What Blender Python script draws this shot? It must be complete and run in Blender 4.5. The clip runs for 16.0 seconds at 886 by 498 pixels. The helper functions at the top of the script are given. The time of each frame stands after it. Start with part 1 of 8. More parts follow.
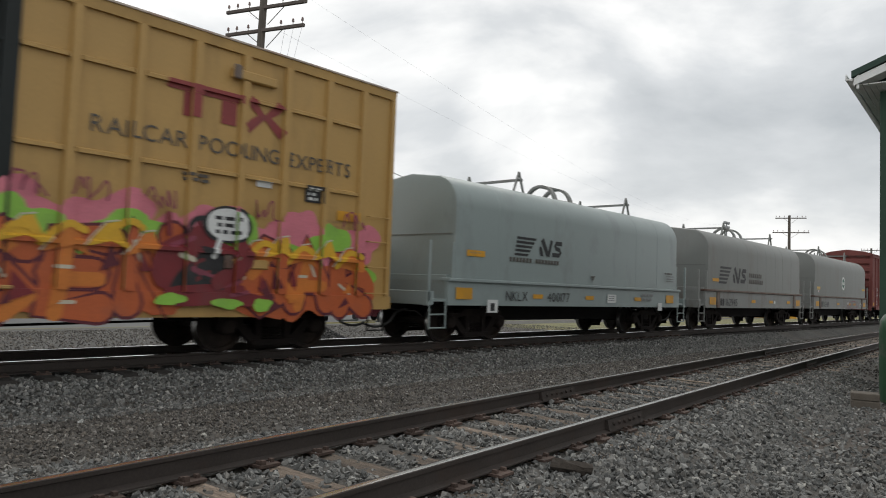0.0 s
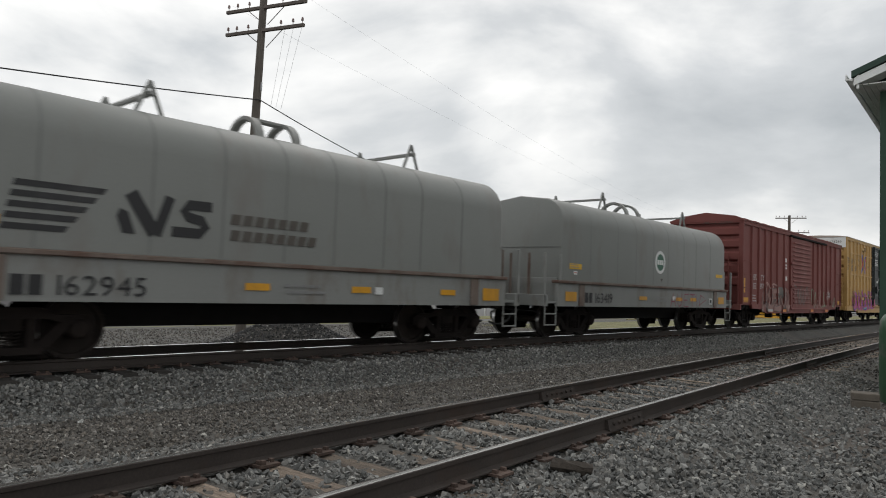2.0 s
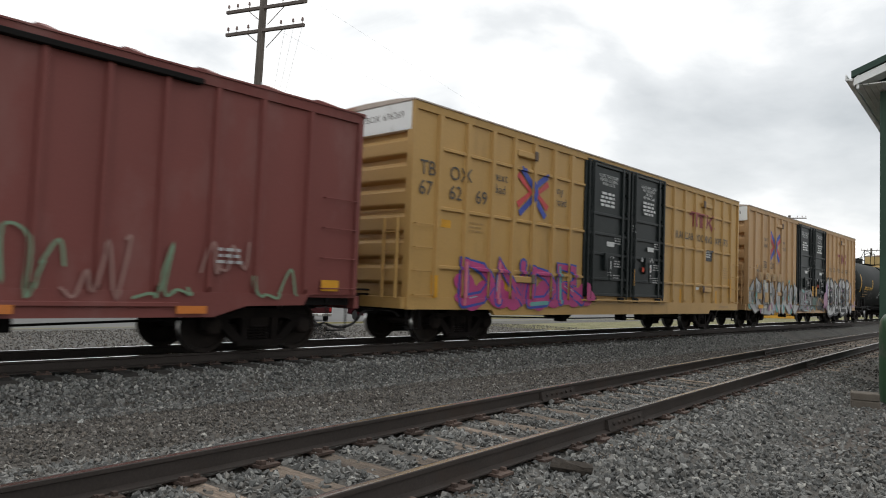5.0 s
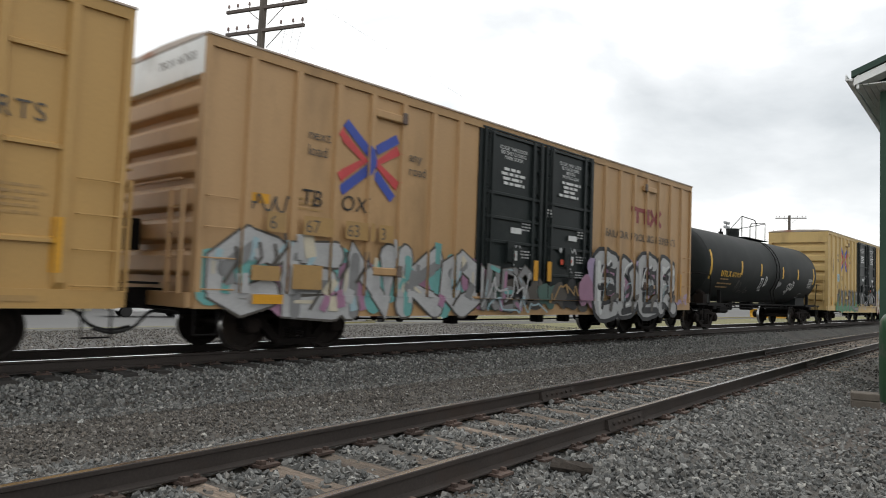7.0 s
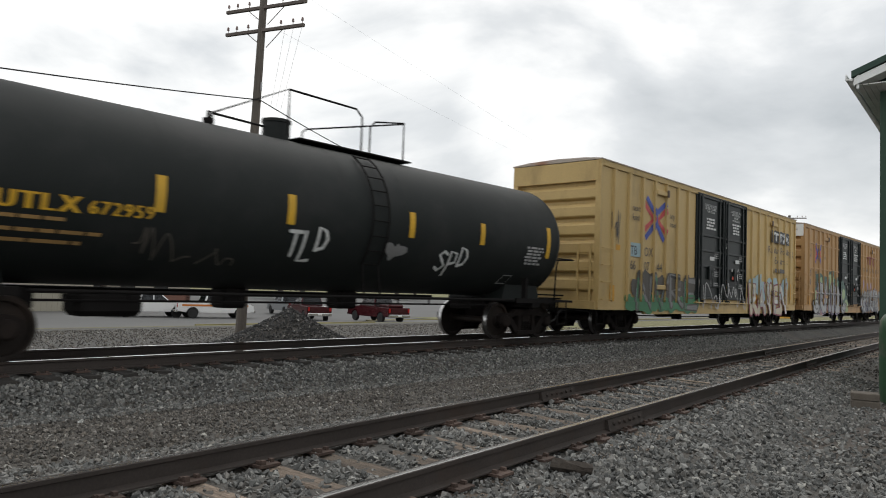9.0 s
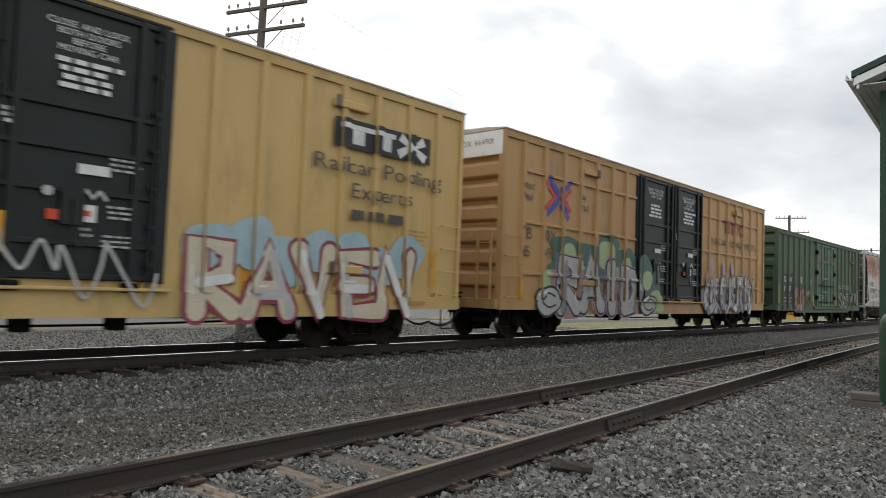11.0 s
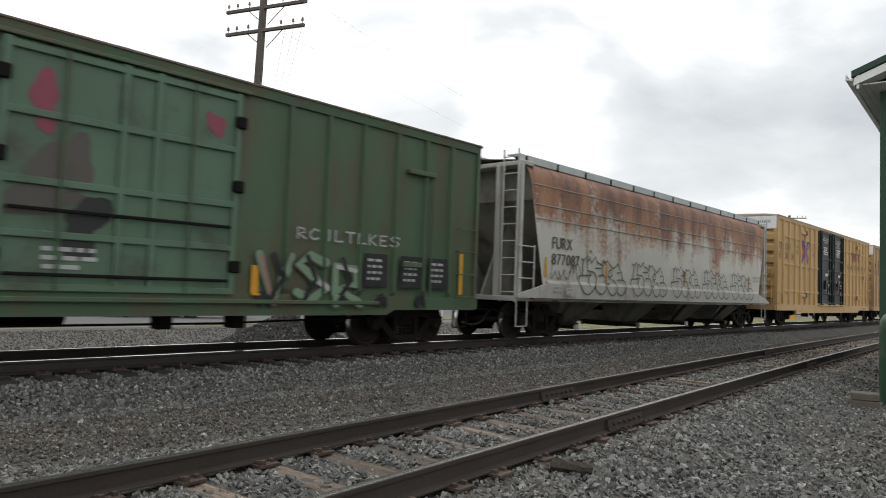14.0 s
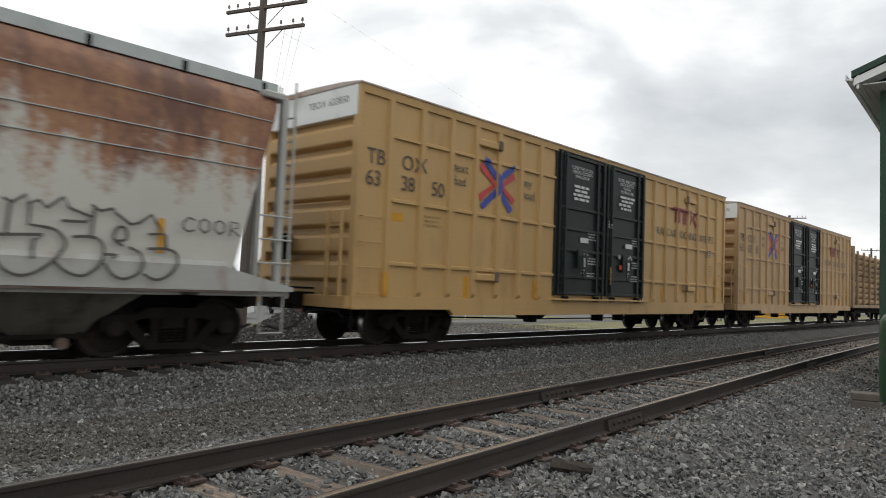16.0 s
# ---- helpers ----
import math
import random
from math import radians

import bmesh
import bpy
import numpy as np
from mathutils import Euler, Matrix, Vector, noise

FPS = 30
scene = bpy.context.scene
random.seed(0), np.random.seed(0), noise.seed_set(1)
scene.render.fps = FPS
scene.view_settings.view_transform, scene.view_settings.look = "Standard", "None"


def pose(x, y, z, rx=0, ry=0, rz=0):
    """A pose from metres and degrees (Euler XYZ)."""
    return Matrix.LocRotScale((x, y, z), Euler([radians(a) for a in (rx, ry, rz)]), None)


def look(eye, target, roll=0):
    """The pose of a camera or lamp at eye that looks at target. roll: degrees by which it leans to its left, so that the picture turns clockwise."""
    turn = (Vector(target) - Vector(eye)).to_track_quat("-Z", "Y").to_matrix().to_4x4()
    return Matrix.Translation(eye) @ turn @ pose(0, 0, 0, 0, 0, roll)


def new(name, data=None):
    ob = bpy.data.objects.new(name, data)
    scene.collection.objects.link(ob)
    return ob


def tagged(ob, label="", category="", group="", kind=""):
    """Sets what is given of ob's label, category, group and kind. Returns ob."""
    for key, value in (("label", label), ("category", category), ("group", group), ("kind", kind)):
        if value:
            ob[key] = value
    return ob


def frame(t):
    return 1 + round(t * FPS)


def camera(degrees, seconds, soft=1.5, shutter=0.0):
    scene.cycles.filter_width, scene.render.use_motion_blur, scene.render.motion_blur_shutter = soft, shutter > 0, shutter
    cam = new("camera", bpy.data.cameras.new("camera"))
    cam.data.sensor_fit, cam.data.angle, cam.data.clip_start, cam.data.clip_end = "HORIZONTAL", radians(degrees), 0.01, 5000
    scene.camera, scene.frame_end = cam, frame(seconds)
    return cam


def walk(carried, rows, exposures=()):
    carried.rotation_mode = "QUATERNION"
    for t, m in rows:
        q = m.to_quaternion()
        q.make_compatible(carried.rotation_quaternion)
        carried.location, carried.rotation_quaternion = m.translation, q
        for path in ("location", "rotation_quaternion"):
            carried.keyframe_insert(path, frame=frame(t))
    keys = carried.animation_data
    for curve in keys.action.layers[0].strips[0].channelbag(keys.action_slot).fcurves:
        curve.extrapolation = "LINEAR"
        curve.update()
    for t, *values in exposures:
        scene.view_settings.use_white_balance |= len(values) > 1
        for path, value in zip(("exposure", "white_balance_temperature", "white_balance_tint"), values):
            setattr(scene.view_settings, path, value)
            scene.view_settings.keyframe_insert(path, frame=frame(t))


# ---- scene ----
# The main line runs along x, z = 0 is the top of its rails; the train rolls towards -x.
MAIN_Y = 11.733          # middle of the main line
CAM = (0.0, 0.0, 1.246)
cam = camera(64.45, 16.0, soft=1.0, shutter=0.2)
_yaw, _pitch = radians(47.764), radians(3.127)
AIM = (math.sin(_yaw) * math.cos(_pitch), math.cos(_yaw) * math.cos(_pitch), 1.246 + math.sin(_pitch))
EYE = look(CAM, AIM, 2.136)
walk(cam, [(0, EYE), (16.0, EYE)], exposures=[(0, -0.1), (0.5, -0.12), (2.0, -0.2), (4.0, 0.0), (7.0, 0.26), (8.2, 0.16), (9.0, 0.0), (11.5, 0.22), (13.3, 0.20), (16.0, 0.05)])

# ---- world and sun: a bright overcast sky ----
SUN_EL, SUN_AZ = radians(52), radians(60)
world = bpy.data.worlds.new("overcast")
scene.world = world
world.use_nodes = True
wn, wl = world.node_tree.nodes, world.node_tree.links
wn.clear()
w_out = wn.new("ShaderNodeOutputWorld")
w_bg = wn.new("ShaderNodeBackground")
w_sky = wn.new("ShaderNodeTexSky")
w_sky.sky_type = "NISHITA"
w_sky.sun_disc = False
w_sky.sun_elevation, w_sky.sun_rotation = SUN_EL, SUN_AZ
w_sky.air_density, w_sky.dust_density = 1.0, 4.0
w_tc = wn.new("ShaderNodeTexCoord")
w_map = wn.new("ShaderNodeMapping")
w_map.inputs["Scale"].default_value = (1.15, 1.15, 2.7)
w_map.inputs["Location"].default_value = (0.35, 0.1, 0.3)
w_n = wn.new("ShaderNodeTexNoise")
w_n.inputs["Scale"].default_value = 1.9
w_n.inputs["Detail"].default_value = 8
w_n.inputs["Roughness"].default_value = 0.52
w_n.inputs["Distortion"].default_value = 0.25
SKY_BANKS = (((0.860, 0.398, 0.320), 17, -0.055), ((0.948, 0.257, 0.186), 15, -0.045), ((0.803, 0.547, 0.235), 8, 0.16), ((0.359, 0.896, 0.260), 20, 0.10), ((0.622, 0.728, 0.289), 12, 0.08), ((0.952, 0.304, 0.037), 9, 0.05))
w_ramp = wn.new("ShaderNodeValToRGB")
cr = w_ramp.color_ramp
cr.elements[0].position, cr.elements[0].color = 0.22, (0.46, 0.50, 0.53, 1)
cr.elements[1].position, cr.elements[1].color = 0.57, (1.22, 1.22, 1.20, 1)
e_ = cr.elements.new(0.43)
e_.color = (0.78, 0.81, 0.83, 1)
w_sc = wn.new("ShaderNodeMix")
w_sc.data_type = "RGBA"
w_sc.blend_type = "MULTIPLY"
w_sc.inputs[0].default_value = 1.0
w_sc.inputs[7].default_value = (0.1, 0.1, 0.1, 1)
w_mix = wn.new("ShaderNodeMix")
w_mix.data_type = "RGBA"
w_mix.inputs[0].default_value = 0.93
wl.new(w_tc.outputs["Generated"], w_map.inputs[0])
wl.new(w_map.outputs[0], w_n.inputs["Vector"])


def cloud_bank(value, toward, spread, amount):
    """Thickens (amount below 0) or thins the cloud softly round one direction of the sky."""
    dot, fade, add = wn.new("ShaderNodeVectorMath"), wn.new("ShaderNodeMapRange"), wn.new("ShaderNodeMath")
    dot.operation, add.operation = "DOT_PRODUCT", "ADD"
    fade.interpolation_type = "SMOOTHSTEP"
    dot.inputs[1].default_value = Vector(toward).normalized()
    fade.inputs[1].default_value, fade.inputs[2].default_value = math.cos(radians(spread)), 1.0
    fade.inputs[3].default_value, fade.inputs[4].default_value = 0.0, amount
    wl.new(w_tc.outputs["Generated"], dot.inputs[0])
    wl.new(dot.outputs["Value"], fade.inputs[0])
    wl.new(value, add.inputs[0])
    wl.new(fade.outputs[0], add.inputs[1])
    return add.outputs[0]


sky_value = w_n.outputs[0]
for _d, _spread, _amount in SKY_BANKS:
    sky_value = cloud_bank(sky_value, _d, _spread, _amount)
wl.new(sky_value, w_ramp.inputs[0])
wl.new(w_sky.outputs[0], w_sc.inputs[6])
wl.new(w_sc.outputs[2], w_mix.inputs[6])
wl.new(w_ramp.outputs[0], w_mix.inputs[7])
wl.new(w_mix.outputs[2], w_bg.inputs[0])
w_bg.inputs[1].default_value = 1.0
wl.new(w_bg.outputs[0], w_out.inputs[0])

sun_data = bpy.data.lights.new("sun", "SUN")
sun_data.energy, sun_data.angle, sun_data.color = 0.7, radians(25), (1.0, 0.97, 0.93)
sun_ob = new("sun", sun_data)
sun_ob.matrix_world = look((0, 0, 60), (-math.sin(SUN_AZ) * math.cos(SUN_EL), -math.cos(SUN_AZ) * math.cos(SUN_EL), 60 - math.sin(SUN_EL)))


# ---- materials ----
def material(name, base, rough=0.6, metal=0.0, var=0.25, scale=3.0, fine=60.0, bump=0.15, bump_dist=0.004,
             dirt=None, dirt_amt=0.0, dirt_scale=1.2, stretch=(1, 1, 1), rand=0.0, spec=0.5):
    """Two scales of colour variation, optional stains in a second colour, fine relief, and a tone of its own for each object."""
    m = bpy.data.materials.new(name)
    m.use_nodes = True
    n, l = m.node_tree.nodes, m.node_tree.links
    b = n["Principled BSDF"]
    b.inputs["Roughness"].default_value, b.inputs["Metallic"].default_value = rough, metal
    b.inputs["Specular IOR Level"].default_value = spec
    tc, mp = n.new("ShaderNodeTexCoord"), n.new("ShaderNodeMapping")
    mp.inputs["Scale"].default_value = stretch
    l.new(tc.outputs["Object"], mp.inputs[0])
    n1, n2 = n.new("ShaderNodeTexNoise"), n.new("ShaderNodeTexNoise")
    for q, s in ((n1, scale), (n2, fine)):
        q.inputs["Scale"].default_value = s
        q.inputs["Detail"].default_value = 5
        l.new(mp.outputs[0], q.inputs["Vector"])
    add = n.new("ShaderNodeMath")
    add.operation = "ADD"
    l.new(n1.outputs[0], add.inputs[0])
    l.new(n2.outputs[0], add.inputs[1])
    val = n.new("ShaderNodeMapRange")
    val.inputs[1].default_value, val.inputs[2].default_value = 0.6, 1.4
    val.inputs[3].default_value, val.inputs[4].default_value = 1 - var, 1 + var
    l.new(add.outputs[0], val.inputs[0])
    last = val.outputs[0]
    if rand:
        oi, mr, mu = n.new("ShaderNodeObjectInfo"), n.new("ShaderNodeMapRange"), n.new("ShaderNodeMath")
        mr.inputs[3].default_value, mr.inputs[4].default_value = 1 - rand, 1 + rand
        mu.operation = "MULTIPLY"
        l.new(oi.outputs["Random"], mr.inputs[0])
        l.new(mr.outputs[0], mu.inputs[0])
        l.new(last, mu.inputs[1])
        last = mu.outputs[0]
    col = n.new("ShaderNodeMix")
    col.data_type, col.blend_type = "RGBA", "MULTIPLY"
    col.inputs[0].default_value = 1
    col.inputs[6].default_value = (*base, 1)
    l.new(last, col.inputs[7])
    out = col.outputs[2]
    if dirt:
        n3, r3, mx = n.new("ShaderNodeTexNoise"), n.new("ShaderNodeMapRange"), n.new("ShaderNodeMix")
        n3.inputs["Scale"].default_value, n3.inputs["Detail"].default_value, n3.inputs["Roughness"].default_value = dirt_scale, 8, 0.65
        l.new(mp.outputs[0], n3.inputs["Vector"])
        r3.inputs[1].default_value, r3.inputs[2].default_value = 0.62 - 0.3 * dirt_amt, 0.8 - 0.25 * dirt_amt
        l.new(n3.outputs[0], r3.inputs[0])
        mx.data_type = "RGBA"
        mx.inputs[7].default_value = (*dirt, 1)
        l.new(r3.outputs[0], mx.inputs[0])
        l.new(out, mx.inputs[6])
        out = mx.outputs[2]
    l.new(out, b.inputs["Base Color"])
    if bump:
        bp = n.new("ShaderNodeBump")
        bp.inputs["Strength"].default_value, bp.inputs["Distance"].default_value = bump, bump_dist
        l.new(n2.outputs[0], bp.inputs["Height"])
        l.new(bp.outputs[0], b.inputs["Normal"])
    return m


M_BALLAST = material("ballast_bed", (0.070, 0.067, 0.061), 0.9, var=0.5, scale=1.3, fine=28, bump=0.9, bump_dist=0.03, dirt=(0.085, 0.072, 0.060), dirt_amt=0.4, dirt_scale=0.5)
M_ASPHALT = material("asphalt", (0.105, 0.105, 0.103), 0.9, var=0.15, scale=0.3, fine=40, dirt=(0.075, 0.075, 0.075), dirt_amt=0.3, dirt_scale=0.15)
M_DIRT = material("trodden_dirt", (0.072, 0.060, 0.050), 0.95, var=0.4, scale=1.6, fine=30, bump=0.8, bump_dist=0.02, dirt=(0.065, 0.055, 0.048), dirt_amt=0.5, dirt_scale=0.8)
M_GRASS = material("dry_grass", (0.13, 0.13, 0.05), 0.9, var=0.5, scale=0.8, fine=25, bump=0.8, bump_dist=0.05, dirt=(0.22, 0.19, 0.09), dirt_amt=0.5)
M_RAIL = material("rail_steel", (0.038, 0.030, 0.026), 0.8, 0.1, var=0.3, scale=2, fine=50, dirt=(0.045, 0.029, 0.021), dirt_amt=0.3)
M_SHINE = material("worn_rail_top", (0.88, 0.88, 0.88), 0.05, 1.0, var=0.05, bump=0)
M_DULL = material("dull_rail_top", (0.55, 0.54, 0.52), 0.24, 1.0, var=0.25, scale=4, bump=0.02)
M_TIE = material("tie_wood", (0.185, 0.145, 0.112), 0.9, var=0.6, scale=5, fine=22, bump=1.0, bump_dist=0.02, dirt=(0.055, 0.046, 0.038), dirt_amt=0.55, dirt_scale=2.0, stretch=(5, 0.5, 5), rand=0.35)
M_TIEDARK = material("tie_creosote", (0.042, 0.038, 0.034), 0.9, var=0.4, scale=5, fine=30, bump=0.6, stretch=(4, 0.6, 4), rand=0.3)
M_PLATE = material("tie_plate_rust", (0.085, 0.058, 0.047), 0.85, 0.2, var=0.35, scale=12, rand=0.3)
M_YEL = material("boxcar_yellow", (0.46, 0.29, 0.10), 0.55, var=0.12, scale=0.8, bump=0.05, dirt=(0.30, 0.185, 0.075), dirt_amt=0.25, dirt_scale=0.9, stretch=(1, 1, 0.35))
M_DARK = material("under_frame_black", (0.008, 0.007, 0.0068), 0.8, 0.0, spec=0.15, var=0.3)
M_TANS = [material("boxcar_tan_" + n, c, 0.55, var=0.14, scale=0.8, bump=0.05, dirt=tuple(0.66 * q for q in c), dirt_amt=a, dirt_scale=0.9, stretch=(1, 1, 0.3)) for n, c, a in (
    ("ochre", (0.43, 0.265, 0.085), 0.3), ("bright", (0.44, 0.265, 0.086), 0.15), ("sunburnt", (0.43, 0.265, 0.125), 0.35), ("pale", (0.50, 0.35, 0.14), 0.3), ("brown", (0.42, 0.25, 0.105), 0.35), ("clean", (0.49, 0.31, 0.125), 0.2), ("dusty", (0.43, 0.28, 0.14), 0.35))]
M_ROOF = material("galvanised_roof", (0.42, 0.36, 0.31), 0.6, 0.3, var=0.25, scale=1.5, dirt=(0.30, 0.14, 0.08), dirt_amt=0.35)
M_WHITE = material("white_band_paint", (0.74, 0.75, 0.74), 0.6, var=0.06, scale=2, dirt=(0.5, 0.49, 0.46), dirt_amt=0.3, bump=0.03)
M_DOOR = material("door_black", (0.011, 0.0155, 0.0155), 0.5, spec=0.3, var=0.3, scale=1.5, dirt=(0.022, 0.026, 0.025), dirt_amt=0.3, bump=0.05)
M_RED = material("boxcar_oxide_red", (0.165, 0.043, 0.036), 0.7, var=0.18, scale=0.7, bump=0.06, dirt=(0.20, 0.085, 0.075), dirt_amt=0.3, dirt_scale=0.8, stretch=(1, 1, 0.4))
M_GREEN = material("boxcar_green", (0.056, 0.104, 0.055), 0.65, var=0.22, scale=0.8, bump=0.06, dirt=(0.090, 0.068, 0.040), dirt_amt=0.5, dirt_scale=0.9, stretch=(1, 1, 0.3))
M_SEAM = material("grimy_lap_seam", (0.150, 0.155, 0.148), 0.6, var=0.12, bump=0.03)
M_COIL_L = material("coil_cover_pale", (0.245, 0.29, 0.285), 0.45, var=0.06, scale=0.6, bump=0.03, dirt=(0.20, 0.23, 0.225), dirt_amt=0.25, stretch=(1, 1, 0.5))
M_COIL_G = material("coil_cover_grey", (0.19, 0.197, 0.186), 0.55, var=0.09, scale=0.6, bump=0.03, dirt=(0.17, 0.162, 0.15), dirt_amt=0.28, stretch=(1, 1, 0.35))
M_COIL_W = material("coil_sill_grey", (0.215, 0.22, 0.21), 0.6, var=0.12, scale=0.8, bump=0.03, dirt=(0.14, 0.11, 0.09), dirt_amt=0.35, stretch=(1, 1, 0.35))
M_LEDGE = material("rusty_ledge", (0.16, 0.125, 0.105), 0.75, 0.2, var=0.35, scale=2, dirt=(0.10, 0.05, 0.035), dirt_amt=0.5)
M_TANK = material("tank_black", (0.0125, 0.0155, 0.0150), 0.68, spec=0.26, var=0.22, scale=0.7, bump=0.04, dirt=(0.022, 0.023, 0.023), dirt_amt=0.45, dirt_scale=0.7)
M_TRUCK = material("bogie_cast_iron", (0.014, 0.011, 0.010), 0.85, 0.0, spec=0.12, var=0.35, scale=4, dirt=(0.025, 0.019, 0.016), dirt_amt=0.4, rand=0.25)
M_WHEEL = material("wheel_steel", (0.018, 0.014, 0.012), 0.75, 0.0, spec=0.2, var=0.3, scale=5, dirt=(0.030, 0.021, 0.016), dirt_amt=0.4, rand=0.2)
M_TREAD = material("wheel_tread", (0.5, 0.5, 0.5), 0.3, 1.0, var=0.1, bump=0.02)
M_HOSE = material("rubber_hose", (0.02, 0.02, 0.02), 0.7, var=0.2)
M_LUMBER = material("logs", (0.36, 0.24, 0.13), 0.85, var=0.4, scale=2, fine=20, bump=0.4, dirt=(0.16, 0.10, 0.06), dirt_amt=0.5, stretch=(0.4, 3, 3), rand=0.3)
M_BULK = material("lumber_car_tan", (0.30, 0.21, 0.12), 0.7, var=0.2, dirt=(0.15, 0.08, 0.05), dirt_amt=0.4)

PAINT = {}
for _n, _c in (("black", (0.012, 0.012, 0.014)), ("charcoal", (0.075, 0.065, 0.055)), ("white", (0.62, 0.63, 0.62)), ("silver", (0.40, 0.40, 0.40)), ("grey", (0.20, 0.20, 0.20)),
               ("pink", (0.58, 0.17, 0.22)), ("lime", (0.24, 0.48, 0.06)), ("orange", (0.55, 0.17, 0.025)), ("rust_orange", (0.44, 0.095, 0.025)), ("yellow", (0.62, 0.36, 0.02)),
               ("maroon", (0.10, 0.012, 0.022)), ("blood", (0.17, 0.015, 0.02)), ("logo_red", (0.50, 0.055, 0.06)), ("logo_maroon", (0.24, 0.035, 0.035)), ("logo_blue", (0.04, 0.07, 0.34)), ("teal", (0.13, 0.34, 0.32)),
               ("lilac", (0.34, 0.26, 0.40)), ("mauve", (0.33, 0.17, 0.26)), ("sage", (0.33, 0.42, 0.22)), ("dark_teal", (0.06, 0.12, 0.10)), ("indigo", (0.055, 0.05, 0.10)),
               ("pale_blue", (0.30, 0.42, 0.46)), ("leaf", (0.05, 0.20, 0.09)), ("cream", (0.52, 0.47, 0.36)), ("plum", (0.22, 0.04, 0.07)), ("magenta", (0.42, 0.05, 0.18)), ("signal_red", (0.55, 0.06, 0.02)), ("tan", (0.36, 0.22, 0.08)), ("ghost_red", (0.215, 0.095, 0.085)), ("ghost", (0.27, 0.15, 0.13)), ("dust_pink", (0.34, 0.19, 0.17)), ("mint", (0.16, 0.25, 0.16)), ("emblem_green", (0.02, 0.10, 0.06)), ("reflector", (0.58, 0.28, 0.012))):
    PAINT[_n] = material("paint_" + _n, _c, 0.55, var=0.16, scale=2.5, fine=30, bump=0.04, dirt=tuple(0.75 * q + 0.02 for q in _c), dirt_amt=0.3)


def hopper_paint():
    """Chalky white paint with rust that has run down from the roof in streaks."""
    m = material("hopper_white_rusted", (0.50, 0.49, 0.44), 0.65, var=0.12, scale=0.8, bump=0.05)
    n, l = m.node_tree.nodes, m.node_tree.links
    b = n["Principled BSDF"]
    old = b.inputs["Base Color"].links[0].from_socket
    tc, sep = n.new("ShaderNodeTexCoord"), n.new("ShaderNodeSeparateXYZ")
    l.new(tc.outputs["Object"], sep.inputs[0])

    def noisy(sc, stretch, det=7):
        mp, q = n.new("ShaderNodeMapping"), n.new("ShaderNodeTexNoise")
        mp.inputs["Scale"].default_value = stretch
        q.inputs["Scale"].default_value, q.inputs["Detail"].default_value, q.inputs["Roughness"].default_value = sc, det, 0.62
        l.new(tc.outputs["Object"], mp.inputs[0])
        l.new(mp.outputs[0], q.inputs["Vector"])
        return q.outputs[0]

    def op(kind, a, c, d=None):
        q = n.new("ShaderNodeMath")
        q.operation = kind
        for i, v in enumerate((a, c)):
            if isinstance(v, (int, float)):
                q.inputs[i].default_value = v
            else:
                l.new(v, q.inputs[i])
        return q.outputs[0]

    streak = noisy(1.2, (1.6, 1, 0.12), 8)
    patch = noisy(0.62, (0.85, 1, 0.9), 9)
    spot = noisy(7.0, (1, 1, 1.3))
    height = op("MULTIPLY", op("SUBTRACT", sep.outputs[2], 2.98), 0.42)
    broad = op("ADD", op("MULTIPLY", op("SUBTRACT", streak, 0.5), 1.5), op("MULTIPLY", op("SUBTRACT", patch, 0.5), 2.1))
    v = op("ADD", op("ADD", broad, height), op("MULTIPLY", op("SUBTRACT", spot, 0.5), 0.8))
    mask = n.new("ShaderNodeMapRange")
    mask.inputs[1].default_value, mask.inputs[2].default_value = -0.24, 0.16
    l.new(v, mask.inputs[0])
    rust = n.new("ShaderNodeValToRGB")
    rust.color_ramp.elements[0].position, rust.color_ramp.elements[0].color = 0.30, (0.40, 0.24, 0.13, 1)
    rust.color_ramp.elements[1].position, rust.color_ramp.elements[1].color = 0.62, (0.120, 0.040, 0.020, 1)
    e = rust.color_ramp.elements.new(0.48)
    e.color = (0.29, 0.125, 0.055, 1)
    l.new(op("ADD", op("ADD", op("MULTIPLY", noisy(1.0, (1.5, 1, 0.45), 9), 0.75), op("MULTIPLY", spot, 0.25)), op("MULTIPLY", height, 0.14)), rust.inputs[0])
    mx = n.new("ShaderNodeMix")
    mx.data_type = "RGBA"
    l.new(op("MULTIPLY", mask.outputs[0], 0.94), mx.inputs[0])
    l.new(old, mx.inputs[6])
    l.new(rust.outputs[0], mx.inputs[7])
    l.new(mx.outputs[2], b.inputs["Base Color"])
    return m


M_HOP = hopper_paint()
# Shade under the car and inside its ends is put into this grimy grey.
M_BAY = material("hopper_shade_grime", (0.20, 0.19, 0.165), 0.75, var=0.25, scale=0.9, bump=0.08, dirt=(0.075, 0.062, 0.05), dirt_amt=0.5, stretch=(1, 1, 0.5))
M_CAP = material("pale_gate_cap", (0.42, 0.46, 0.45), 0.6, var=0.2)
M_HOPG = material("hopper_sill_grey", (0.40, 0.40, 0.375), 0.65, var=0.12, scale=0.8, bump=0.05, dirt=(0.25, 0.15, 0.09), dirt_amt=0.25, stretch=(1, 1, 0.5))


